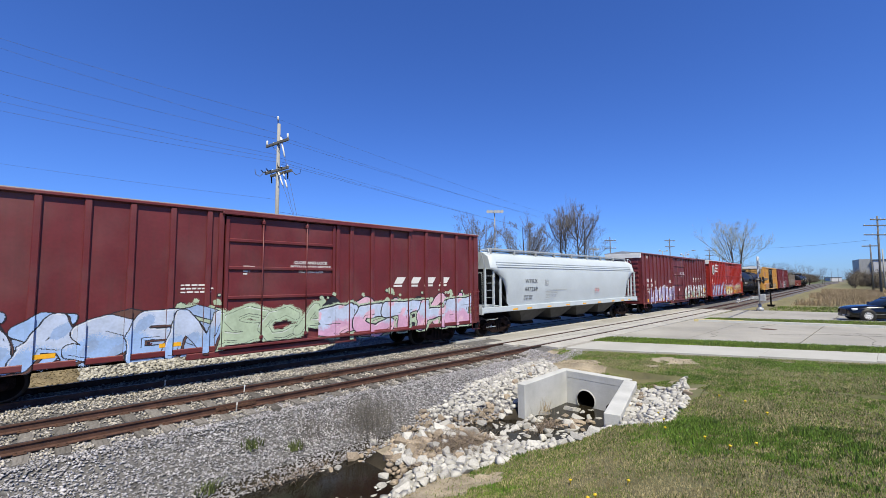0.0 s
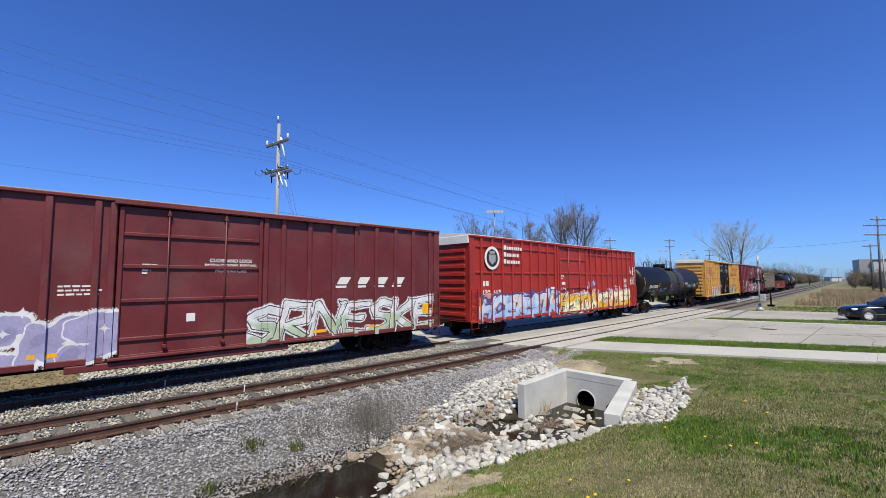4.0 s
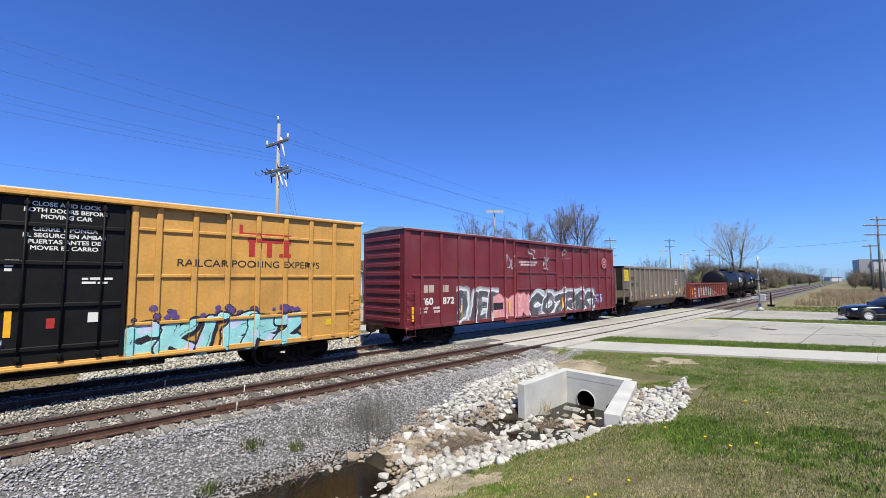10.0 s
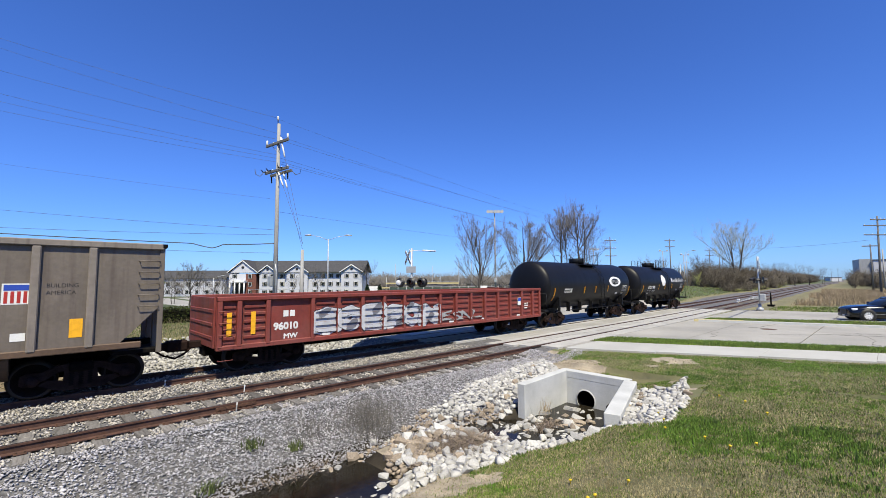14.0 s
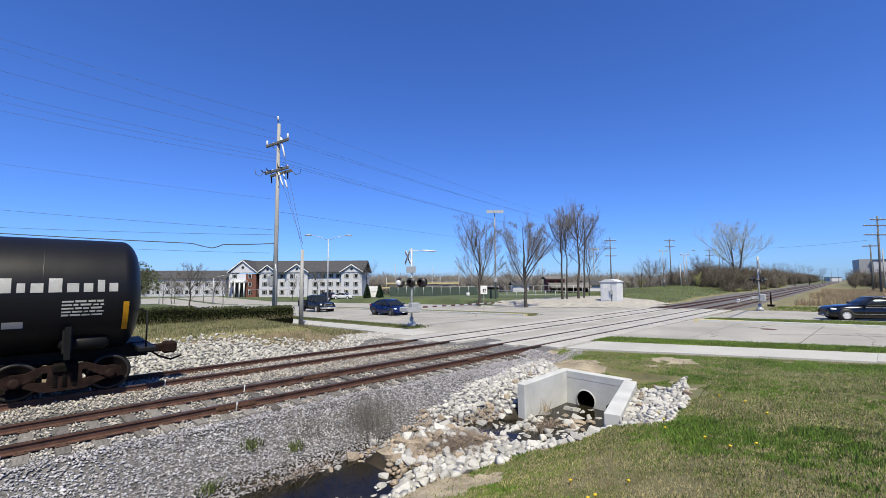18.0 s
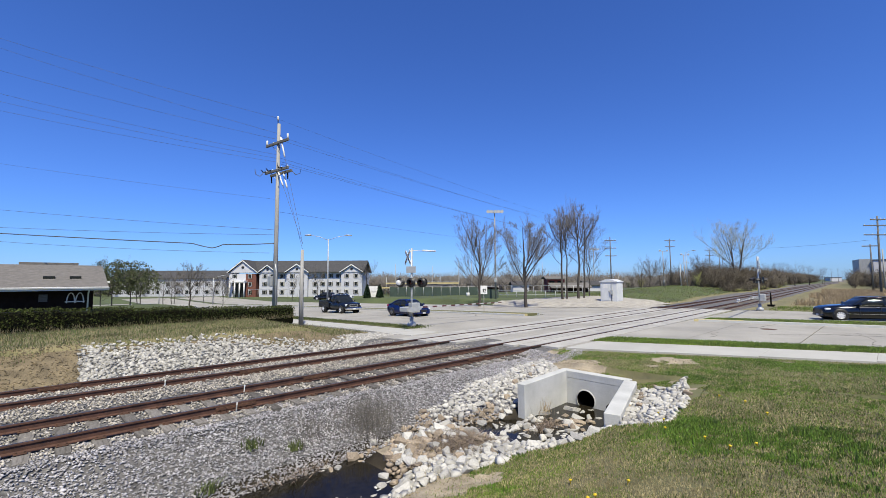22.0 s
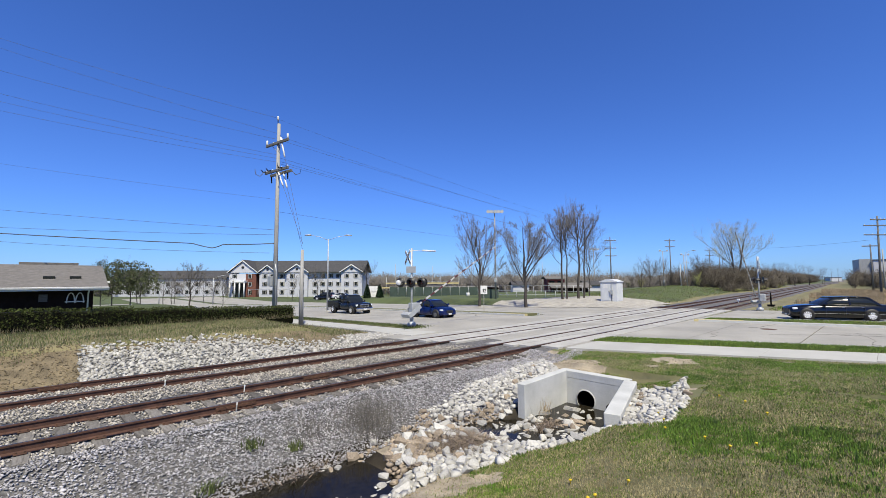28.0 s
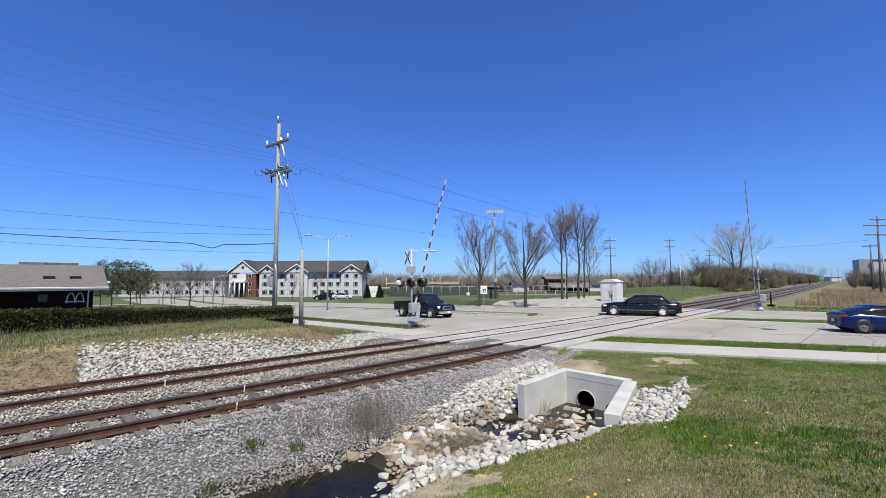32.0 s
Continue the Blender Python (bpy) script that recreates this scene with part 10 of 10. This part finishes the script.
fac2 = thing("warehouse", "distant low white warehouse at the end of the tracks", "building", at=pose(571.81, 39.18, -1.0, 0, 0, -50))
boxpart("wall", (-4, 6, 0, 8, 0, 4.5), M_SIDING, fac2)
boxpart("roof", (-4.3, 6.3, -0.3, 8.3, 4.5, 5.0), M_DARKROOF, fac2)
for u_ in ((515.13, 37.54), (519.58, 33.36)):
    utility_pole("distant wooden utility pole with crossarm", u_[0], u_[1], 13.0, ((12.3, 2.0),), turn=40, z=-1, wood=M_FARPOLE)

# street and lots behind the hedge
bm = bmesh.new()
for x0, x1, y0, y1 in ((-60, 16.3, 56, 68), (-60, 10, 70, 84)):
    box(bm, x0, x1, y0, y1, -2.5, -0.25 if y0 < 60 else -0.7)
tagged(part("parking_lot", bm, M_ROAD), "pale concrete street and parking lot beyond a hedge", "parking lot", kind="structure")

# ---- road vehicles ----
VEHICLES, ROAD_WHEELS = [], []
M_TYRE = material("tyre_rubber", (0.014, 0.014, 0.0147), 0.85, vary=0.2, fine=60)
M_ALLOY = material("bright_alloy", (0.72, 0.72, 0.73), 0.35, metal=0.2, vary=0.05, bump=0)
M_TAIL = material("tail_lamp_red", (0.245, 0.0084, 0.0084), 0.2, vary=0.1, bump=0)
M_HEAD = material("headlamp_glass", (0.75, 0.77, 0.80), 0.08, vary=0.05, bump=0)
M_CHROME = material("chrome_trim", (0.75, 0.75, 0.76), 0.12, metal=1.0, vary=0.03, bump=0)


def loft(bm, sections, cap=True):
    """Joins loops of points, one after another."""
    rings = [[bm.verts.new(p) for p in s] for s in sections]
    n = len(rings[0])
    for A, B in zip(rings, rings[1:]):
        for k in range(n):
            bm.faces.new((A[k], A[(k + 1) % n], B[(k + 1) % n], B[k])).smooth = True
    if cap:
        bm.faces.new(rings[0][::-1])
        bm.faces.new(rings[-1])
    bmesh.ops.recalc_face_normals(bm, faces=bm.faces)


def hull(x, w, z0, z1, belt=None):
    """A rounded body section across the car at x."""
    m = belt or z0 + (z1 - z0) * 0.62
    half = [(w * 0.86, z0), (w * 0.96, z0 + 0.06), (w, z0 + (m - z0) * 0.45), (w * 0.985, m), (w * 0.93, m + (z1 - m) * 0.62), (w * 0.80, z1 - 0.012), (w * 0.45, z1 + 0.006)]
    return [(x, y, z) for y, z in half] + [(x, -y, z) for y, z in half[::-1]]


def cabin(bm, rows):
    """The glass house: rows of x, half width at the belt, z of belt, half width at roof, z of roof."""
    loft(bm, [[(x, a, zb), (x, (a + b) / 2 + 0.02, (zb + zt) / 2), (x, b, zt - 0.03), (x, b * 0.8, zt), (x, -b * 0.8, zt), (x, -b, zt - 0.03), (x, -(a + b) / 2 - 0.02, (zb + zt) / 2), (x, -a, zb)] for x, a, zb, b, zt in rows])


def road_wheel(car, x, y, r, spokes, rim):
    s = -1 if y < 0 else 1
    bm = bmesh.new()
    lathe(bm, [(r * 0.62, -0.10), (r * 0.95, -0.11), (r, -0.07), (r, 0.07), (r * 0.95, 0.11), (r * 0.62, 0.10)], "y", 28, close=False)
    w = part("wheel", bm, M_TYRE, car, at=(x, y, r))
    bm = bmesh.new()
    lathe(bm, [(r * 0.66, s * 0.02), (r * 0.66, s * 0.085), (r * 0.58, s * 0.09), (r * 0.56, s * 0.03)], "y", 24, close=False)
    for k in range(spokes):
        a = 2 * math.pi * k / spokes
        d, e = Vector((math.cos(a), 0, math.sin(a))), Vector((-math.sin(a), 0, math.cos(a)))
        V = [bm.verts.new(d * q + e * t + Vector((0, s * yy, 0))) for q, t, yy in ((0.02, 0.045, 0.09), (r * 0.62, 0.04, 0.08), (r * 0.62, -0.04, 0.08), (0.02, -0.045, 0.09))]
        bm.faces.new(V)
    lathe(bm, [(r * 0.16, s * 0.07), (r * 0.14, s * 0.10), (0.01, s * 0.105)], "y", 12)
    part("rim", bm, rim, w, "bright alloy rim")
    bm = bmesh.new()
    lathe(bm, [(r * 0.6, s * 0.0), (0.01, s * 0.005)], "y", 20)
    part("brake_disc", bm, M_UNDER, w)
    ROAD_WHEELS.append((w, car, x, y, r))
    return w


def arch(car, x, y, r):
    bm = bmesh.new()
    s = -1 if y < 0 else 1
    lathe(bm, [(r * 1.16, y - s * 0.3), (r * 1.16, y + s * 0.006), (r * 0.3, y + s * 0.006)], "y", 28, at=(x, 0, r * 1.02))
    part("wheel_arch", bm, M_INK, car)


def sedan(label, L, W, H, coat, front, rear, wheel_r, spokes, shape, name="car"):
    car = thing(name, label, "car", "road vehicles")
    h, w = L / 2, W / 2
    hood, deck, belt = shape["hood"], shape["deck"], shape["belt"]
    st = [(-h, w * 0.80, 0.42, deck - 0.14), (-h + 0.06, w * 0.90, 0.30, deck - 0.04), (-h + 0.35, w * 0.97, 0.22, deck), (shape["rw"], w, 0.20, deck + 0.03), (shape["c1"], w, 0.19, belt), (0, w, 0.19, belt),
          (shape["c0"], w, 0.19, belt - 0.01), (h - 1.0, w * 0.99, 0.20, hood + 0.02), (h - 0.4, w * 0.95, 0.22, hood - 0.06), (h - 0.1, w * 0.86, 0.28, hood - 0.16), (h, w * 0.74, 0.38, hood - 0.26)]
    st.sort(key=lambda q: q[0])
    bm = bmesh.new()
    loft(bm, [hull(*q) for q in st])
    part("body", bm, coat, car)
    bm = bmesh.new()
    c1, c0, r1, r0 = shape["c1"], shape["c0"], shape["r1"], shape["r0"]
    cw = w * 0.90
    cabin(bm, [(c1, cw * 0.92, belt - 0.02, cw * 0.88, belt + 0.02), ((c1 + r1) / 2, cw, belt - 0.02, cw * 0.82, (belt + H) / 2 + 0.08), (r1, cw, belt - 0.02, cw * 0.76, H - 0.025), ((r0 + r1) / 2, cw, belt - 0.02, cw * 0.78, H), (r0, cw, belt - 0.02, cw * 0.76, H - 0.03),
               ((c0 + r0) / 2, cw, belt - 0.02, cw * 0.82, (belt + H) / 2 + 0.03), (c0, cw * 0.92, belt - 0.02, cw * 0.86, belt + 0.01)])
    part("glasshouse", bm, M_GLASS, car, "dark tinted windows")
    bm = bmesh.new()
    loft(bm, [[(x, cw * k, z - 0.05), (x, cw * k * 0.96, z + 0.004), (x, -cw * k * 0.96, z + 0.004), (x, -cw * k, z - 0.05)] for x, k, z in ((r1 - 0.12, 0.80, H - 0.055), (r1, 0.80, H - 0.012), ((r0 + r1) / 2, 0.82, H + 0.012), (r0, 0.80, H - 0.02), (r0 + 0.15, 0.80, H - 0.075))])
    part("roof", bm, coat, car)
    for s in (-1, 1):
        for xa, za, xb, zb, t in ((c0 - 0.08, belt, r0 + 0.02, H - 0.05, 0.045), (c1 + 0.1, belt, r1 - 0.02, H - 0.05, 0.10), ((r0 + r1) / 2 + shape.get("bp", 0.05), belt, (r0 + r1) / 2 + shape.get("bp", 0.05), H - 0.03, 0.05)):
            bm = bmesh.new()
            ya, yb = s * (cw + 0.012), s * (cw * 0.78 + 0.02)
            V = [bm.verts.new(q) for q in ((xa - t, ya, za), (xa + t, ya, za), (xb + t, yb, zb), (xb - t, yb, zb))]
            bm.faces.new(V)
            V2 = [bm.verts.new((v.co.x, v.co.y - s * 0.03, v.co.z)) for v in V]
            bm.faces.new(V2[::-1])
            for k in range(4):
                bm.faces.new((V[k], V[(k + 1) % 4], V2[(k + 1) % 4], V2[k]))
            bmesh.ops.recalc_face_normals(bm, faces=bm.faces)
            part("pillar", bm, coat, car)
        boxpart("side_trim", (-h + 0.5, h - 0.5, s * (w - 0.012), s * (w + 0.008), 0.47, 0.495), M_CHROME if shape.get("trim") else coat, car, c=0)
        boxpart("window_trim", (c1 + 0.3, c0 - 0.3, s * (cw - 0.0), s * (cw + 0.012), belt - 0.022, belt - 0.012), M_CHROME, car, c=0)
        for xd in shape["doors"]:
            boxpart("door_seam", (xd - 0.008, xd + 0.008, s * (w * 0.97), s * (w + 0.004), 0.30, belt - 0.06), M_INK, car, c=0)
        for xd in shape["handles"]:
            boxpart("door_handle", (xd - 0.09, xd + 0.09, s * (w * 0.97), s * (w + 0.03), belt - 0.17, belt - 0.14), M_CHROME if shape.get("trim") else coat, car, c=0.01)
        bm = bmesh.new()
        tube(bm, [(c0 - 0.25, s * (w - 0.06), belt + 0.02), (c0 - 0.22, s * (w + 0.14), belt + 0.08)], 0.07, 8, 0.09)
        part("wing_mirror", bm, coat, car)
        boxpart("headlamp", (h - 0.42, h - 0.10, s * (w * 0.50), s * (w * 0.90), hood - 0.30, hood - 0.16), M_HEAD, car, "clear headlamp", c=0.04)
        boxpart("tail_lamp", (-h - 0.005, -h + 0.22, s * (w * 0.60), s * (w * 0.93), deck - 0.26, deck - 0.10), M_TAIL, car, "red tail lamp", c=0.03)
        for x in (front, rear):
            arch(car, x, s * w * 0.985, wheel_r)
            road_wheel(car, x, s * (w - 0.085), wheel_r, spokes, shape.get("rim") or M_ALLOY)
    boxpart("grille", (h - 0.10, h + 0.012, -w * 0.40, w * 0.40, 0.40, hood - 0.24), M_INK, car, c=0.02)
    boxpart("front_bumper", (h - 0.2, h + 0.03, -w * 0.78, w * 0.78, 0.26, 0.42), coat, car, c=0.05)
    boxpart("rear_bumper", (-h - 0.03, -h + 0.2, -w * 0.82, w * 0.82, 0.30, 0.50), coat, car, c=0.05)
    boxpart("number_plate", (h + 0.012, h + 0.036, -0.16, 0.16, 0.30, 0.40), M_WHITE, car, "plain white plate", c=0)
    boxpart("number_plate", (-h - 0.045, -h - 0.028, -0.16, 0.16, 0.55, 0.68), M_WHITE, car, "plain white plate", c=0)
    boxpart("underbody", (-h + 0.4, h - 0.4, -w * 0.8, w * 0.8, 0.14, 0.24), M_UNDER, car)
    return car


M_LIMO = material("gloss_black_car_paint", (0.0042, 0.0042, 0.0049), 0.12, vary=0.1, bump=0, spec=0.6)
M_BLUECAR = material("metallic_blue_car_paint", (0.0049, 0.0154, 0.091), 0.2, metal=0.3, vary=0.08, bump=0)
M_PICKUP = material("black_blue_car_paint", (0.007, 0.0091, 0.0154), 0.18, vary=0.1, bump=0)
limo = sedan("long glossy black sedan with bright alloy wheels", 5.72, 2.02, 1.62, M_LIMO, 1.98, -1.52, 0.38, 9,
             dict(hood=1.02, deck=1.10, belt=1.08, rw=-1.8, c1=-2.10, c0=1.20, r1=-1.45, r0=0.38, doors=(0.95, -0.15, -1.15), handles=(0.0, -1.05), trim=True, bp=0.12))
M_DARKRIM = material("dark_spoked_alloy", (0.154, 0.154, 0.161), 0.35, metal=0.4, vary=0.05, bump=0)
blue = sedan("metallic blue compact sedan with dark windows", 4.32, 1.78, 1.45, M_BLUECAR, 1.38, -1.29, 0.34, 10,
             dict(hood=0.89, deck=1.06, belt=0.96, rw=-1.4, c1=-1.80, c0=1.18, r1=-0.75, r0=0.35, doors=(0.80, -0.15, -0.95), handles=(-0.02, -0.88), bp=0.02, rim=M_DARKRIM))

M_WHITECAR = material("white_car_paint", (0.504, 0.511, 0.525), 0.25, vary=0.04, bump=0)
parked = sedan("parked white sedan before an apartment house", 4.7, 1.8, 1.5, M_WHITECAR, 1.42, -1.32, 0.33, 8,
               dict(hood=0.92, deck=1.06, belt=0.98, rw=-1.4, c1=-1.85, c0=1.2, r1=-0.8, r0=0.35, doors=(0.8, -0.15, -0.95), handles=(0.0, -0.88)))
parked.matrix_basis = pose(49.11, 85.58, ground_z(49.11, 85.58), 0, 0, -50)
parked = sedan("parked dark wagon before an apartment house", 4.8, 1.9, 1.75, M_LIMO, 1.45, -1.4, 0.36, 8,
               dict(hood=1.05, deck=1.12, belt=1.05, rw=-1.9, c1=-2.25, c0=1.15, r1=-1.9, r0=0.35, doors=(0.8, -0.15, -1.05), handles=(0.0, -0.95)))
parked.matrix_basis = pose(47.07, 90.24, ground_z(47.07, 90.24), 0, 0, 128)

# pickup
pick = thing("pickup_truck", "dark crew cab pickup truck with a chrome front", "pickup truck", "road vehicles")
L, W = 5.85, 2.02
h, w = L / 2, W / 2
bm = bmesh.new()
loft(bm, [hull(*q) for q in ((-0.62, w * 0.98, 0.42, 1.20), (0.0, w, 0.40, 1.20), (1.2, w, 0.40, 1.20), (h - 0.6, w * 0.98, 0.42, 1.16), (h - 0.12, w * 0.93, 0.50, 1.10), (h, w * 0.86, 0.56, 1.0))])
part("body", bm, M_PICKUP, pick)
bm = bmesh.new()
cabin(bm, [(-0.60, 0.90, 1.18, 0.80, 1.82), (-0.2, 0.90, 1.18, 0.78, 1.90), (0.7, 0.90, 1.18, 0.77, 1.88), (1.05, 0.90, 1.18, 0.80, 1.62), (1.5, 0.86, 1.18, 0.84, 1.2)])
part("glasshouse", bm, M_GLASS, pick, "dark cab windows")
bm = bmesh.new()
loft(bm, [[(x, 0.80 * k, z - 0.06), (x, 0.76 * k, z + 0.02), (x, -0.76 * k, z + 0.02), (x, -0.80 * k, z - 0.06)] for x, k, z in ((-0.63, 1.02, 1.84), (-0.1, 1.0, 1.91), (0.6, 1.0, 1.90), (0.8, 1.0, 1.84))])
part("roof", bm, M_PICKUP, pick)
for s in (-1, 1):
    boxpart("bed_side", (-h, -0.66, s * (w - 0.09), s * w, 0.55, 1.26), M_PICKUP, pick, c=0.04)
    for xa in (-0.58, 0.25):
        boxpart("pillar", (xa - 0.06, xa + 0.06, s * 0.82, s * 0.90, 1.18, 1.86), M_PICKUP, pick)
    boxpart("headlamp", (h - 0.3, h - 0.02, s * 0.55, s * 0.92, 0.80, 1.02), M_HEAD, pick, "clear headlamp", c=0.04)
    boxpart("tail_lamp", (-h - 0.01, -h + 0.1, s * (w - 0.13), s * (w - 0.01), 0.75, 1.2), M_TAIL, pick, "red tail lamp", c=0.02)
    boxpart("door_handle", (0.0, 0.2, s * (w - 0.01), s * (w + 0.03), 1.02, 1.06), M_CHROME, pick)
    boxpart("running_board", (-0.6, 1.3, s * (w - 0.12), s * (w + 0.03), 0.34, 0.40), M_INK, pick)
    bm = bmesh.new()
    tube(bm, [(1.1, s * 0.95, 1.22), (1.12, s * 1.18, 1.3)], 0.09, 8, 0.11)
    part("wing_mirror", bm, M_PICKUP, pick)
    for x in (1.95, -1.75):
        arch(pick, x, s * w * 0.985, 0.41)
        road_wheel(pick, x, s * (w - 0.07), 0.41, 6, M_ALLOY)
    for xd in (1.25, 0.3, -0.6):
        boxpart("door_seam", (xd - 0.008, xd + 0.008, s * (w * 0.97), s * (w + 0.004), 0.45, 1.15), M_INK, pick, c=0)
boxpart("tailgate", (-h, -h + 0.08, -w + 0.09, w - 0.09, 0.6, 1.25), M_PICKUP, pick, c=0.02)
boxpart("bed_floor", (-h + 0.08, -0.66, -w + 0.09, w - 0.09, 0.6, 0.68), M_UNDER, pick)
boxpart("grille", (h - 0.05, h + 0.03, -0.5, 0.5, 0.72, 1.04), M_CHROME, pick, "wide chrome grille", c=0.03)
boxpart("grille_mesh", (h + 0.02, h + 0.04, -0.42, 0.42, 0.78, 0.98), M_INK, pick)
boxpart("front_bumper", (h - 0.1, h + 0.14, -0.95, 0.95, 0.42, 0.66), M_CHROME, pick, "chrome front bumper", c=0.05)
boxpart("number_plate", (h + 0.14, h + 0.155, -0.16, 0.16, 0.48, 0.6), M_WHITE, pick, "plain white plate", c=0)
boxpart("rear_bumper", (-h - 0.12, -h + 0.05, -0.95, 0.95, 0.48, 0.66), M_CHROME, pick, c=0.04)
boxpart("underbody", (-h + 0.3, h - 0.3, -0.8, 0.8, 0.3, 0.45), M_UNDER, pick)


def lane_pose(wc, y, way):
    """The pose of a vehicle in its lane at y; way is -1 or 1, along y."""
    x0, x1 = edge_x(wc, y - 1.6), edge_x(wc, y + 1.6)
    ang = math.degrees(math.atan2(way * 3.2, way * (x1 - x0))) 
    return pose((x0 + x1) / 2, y, -0.03 + road_fall(y), 0, 0, ang)


# seconds and the y of the front bumper
VEHICLES.append((limo, 41.8, 1, 3.08, [(0, 2.68), (14.5, 2.68), (15.3, 2.85), (16.5, 3.23), (17, 3.36), (17.5, 3.53), (18, 3.70), (18.5, 3.88), (19, 3.97), (19.6, 3.98), (25.5, 3.98), (26.3, 4.05), (27.5, 4.73), (28, 5.62), (28.5, 6.58), (29, 7.65),
                                        (29.5, 9.05), (30, 10.5), (30.5, 12.05), (31, 13.65), (31.5, 15.25), (32, 16.8)]))
VEHICLES.append((blue, 32.8, -1, 2.28, [(0, 30.77), (18.5, 30.77), (19, 30.55), (20, 29.96), (20.5, 29.54), (21, 29.00), (21.5, 28.46), (22, 27.88), (22.5, 27.38), (23, 26.94), (23.5, 26.84), (25.5, 26.84), (26.5, 26.67), (27.5, 25.70), (28, 24.67), (28.5, 22.84),
                                         (29, 20.77), (29.5, 18.45), (30, 15.65), (30.5, 12.20), (31, 8.05), (31.5, 3.10), (32, -1.65)]))
VEHICLES.append((pick, 32.6, -1, 2.92, [(0, 89.55), (5, 76.55), (10, 64.55), (15, 51.81), (17, 46.42), (17.6, 45.29), (18, 44.62), (18.5, 43.71), (19, 42.89), (19.5, 42.10), (20, 41.27), (20.5, 40.43), (21, 39.89), (21.5, 39.49), (22, 39.15), (23, 38.45), (24, 37.91),
                                         (25.5, 37.67), (27.5, 37.26), (28, 37.05), (28.5, 36.62), (29, 35.98), (29.5, 34.91), (30, 33.52), (30.5, 31.88), (31, 29.94), (31.5, 27.50), (32, 24.91)]))

# ---- what moves ----
def motions():
    for car, c in CARS:
        rows, t = [], 0.0
        while t < 32.01:
            x = c - travelled(min(t, 19.5)) - 11.3 * max(t - 19.5, 0)
            rows.append((t, pose(x, FAR_Y + bend(x), 0, 0, 0, heading(x))))
            t += 0.5 if t < 19.4 else 2.5
        if rows[-1][0] < 32:
            x = c - travelled(19.5) - 11.3 * 12.5
            rows.append((32.0, pose(x, FAR_Y + bend(x), 0)))
        walk(car, rows)
    for axle, car, x in AXLES:
        c = dict((id(a), b) for a, b in CARS)[id(car)]
        rows = [(0.0, None)]
        t, step = 0.0, 1 / 30
        t0 = next((k * step for k in range(700) if c - travelled(k * step) < 34), 0.0)
        t1 = next((k * step for k in range(700) if c - travelled(k * step) < -16), 19.0)
        out = []
        ts = ([0.0] if t0 > 0.1 else []) + [t0 + k * step for k in range(int(max(t1 - t0, 0.2) / step) + 1)] + [32.0]
        for t in ts:
            s = min(max(t, t0), t1)
            out.append((t, pose(x, 0, WHEEL_R, 0, -math.degrees((travelled(s) - travelled(t0)) / WHEEL_R) % 360)))
        walk(axle, out)
    for car, wc, way, half, keys in VEHICLES:
        rows = [(t, lane_pose(wc, y - way * half * 0.9, way)) for t, y in keys]
        walk(car, rows)
        ts, ys_ = [k[0] for k in keys], [k[1] for k in keys]
        for wheel, owner, x, y, r in ROAD_WHEELS:
            if owner is not car:
                continue
            out, last, t = [], None, 0.0
            while t < 32.001:
                turned = abs(float(np.interp(t, ts, ys_)) - ys_[0]) * 1.1 / r
                if last is None or abs(turned - last) > 0.35 or t > 31.98:
                    if out and last is not None and turned - last > 0.5 and out[-1][0] < t - 0.05:
                        out.append((t - 1 / 30, pose(x, y, r, 0, math.degrees(last) % 360)))
                    out.append((t, pose(x, y, r, 0, math.degrees(turned) % 360)))
                    last = turned
                t += 1 / 30
            walk(wheel, out)
    swing = [(0, 0), (24.9, 0), (25.5, 2), (26.5, 12), (27.5, 22.5), (28, 28), (28.5, 34), (29, 39.5), (29.5, 45), (30, 50.5), (30.5, 56), (31, 61.5), (31.5, 67), (32, 72)]
    for arm, facing in GATES:
        extra = 1.05 if facing else 1.0
        walk(arm, [(t, pose(0, -0.26, 1.2, 0, -a * extra, 0) if not facing else Matrix.Translation((0, 0.26, 1.2)) @ Matrix.Rotation(radians(facing), 4, "Z") @ pose(0, 0, 0, 0, -a * extra, 0)) for t, a in swing])


motions()
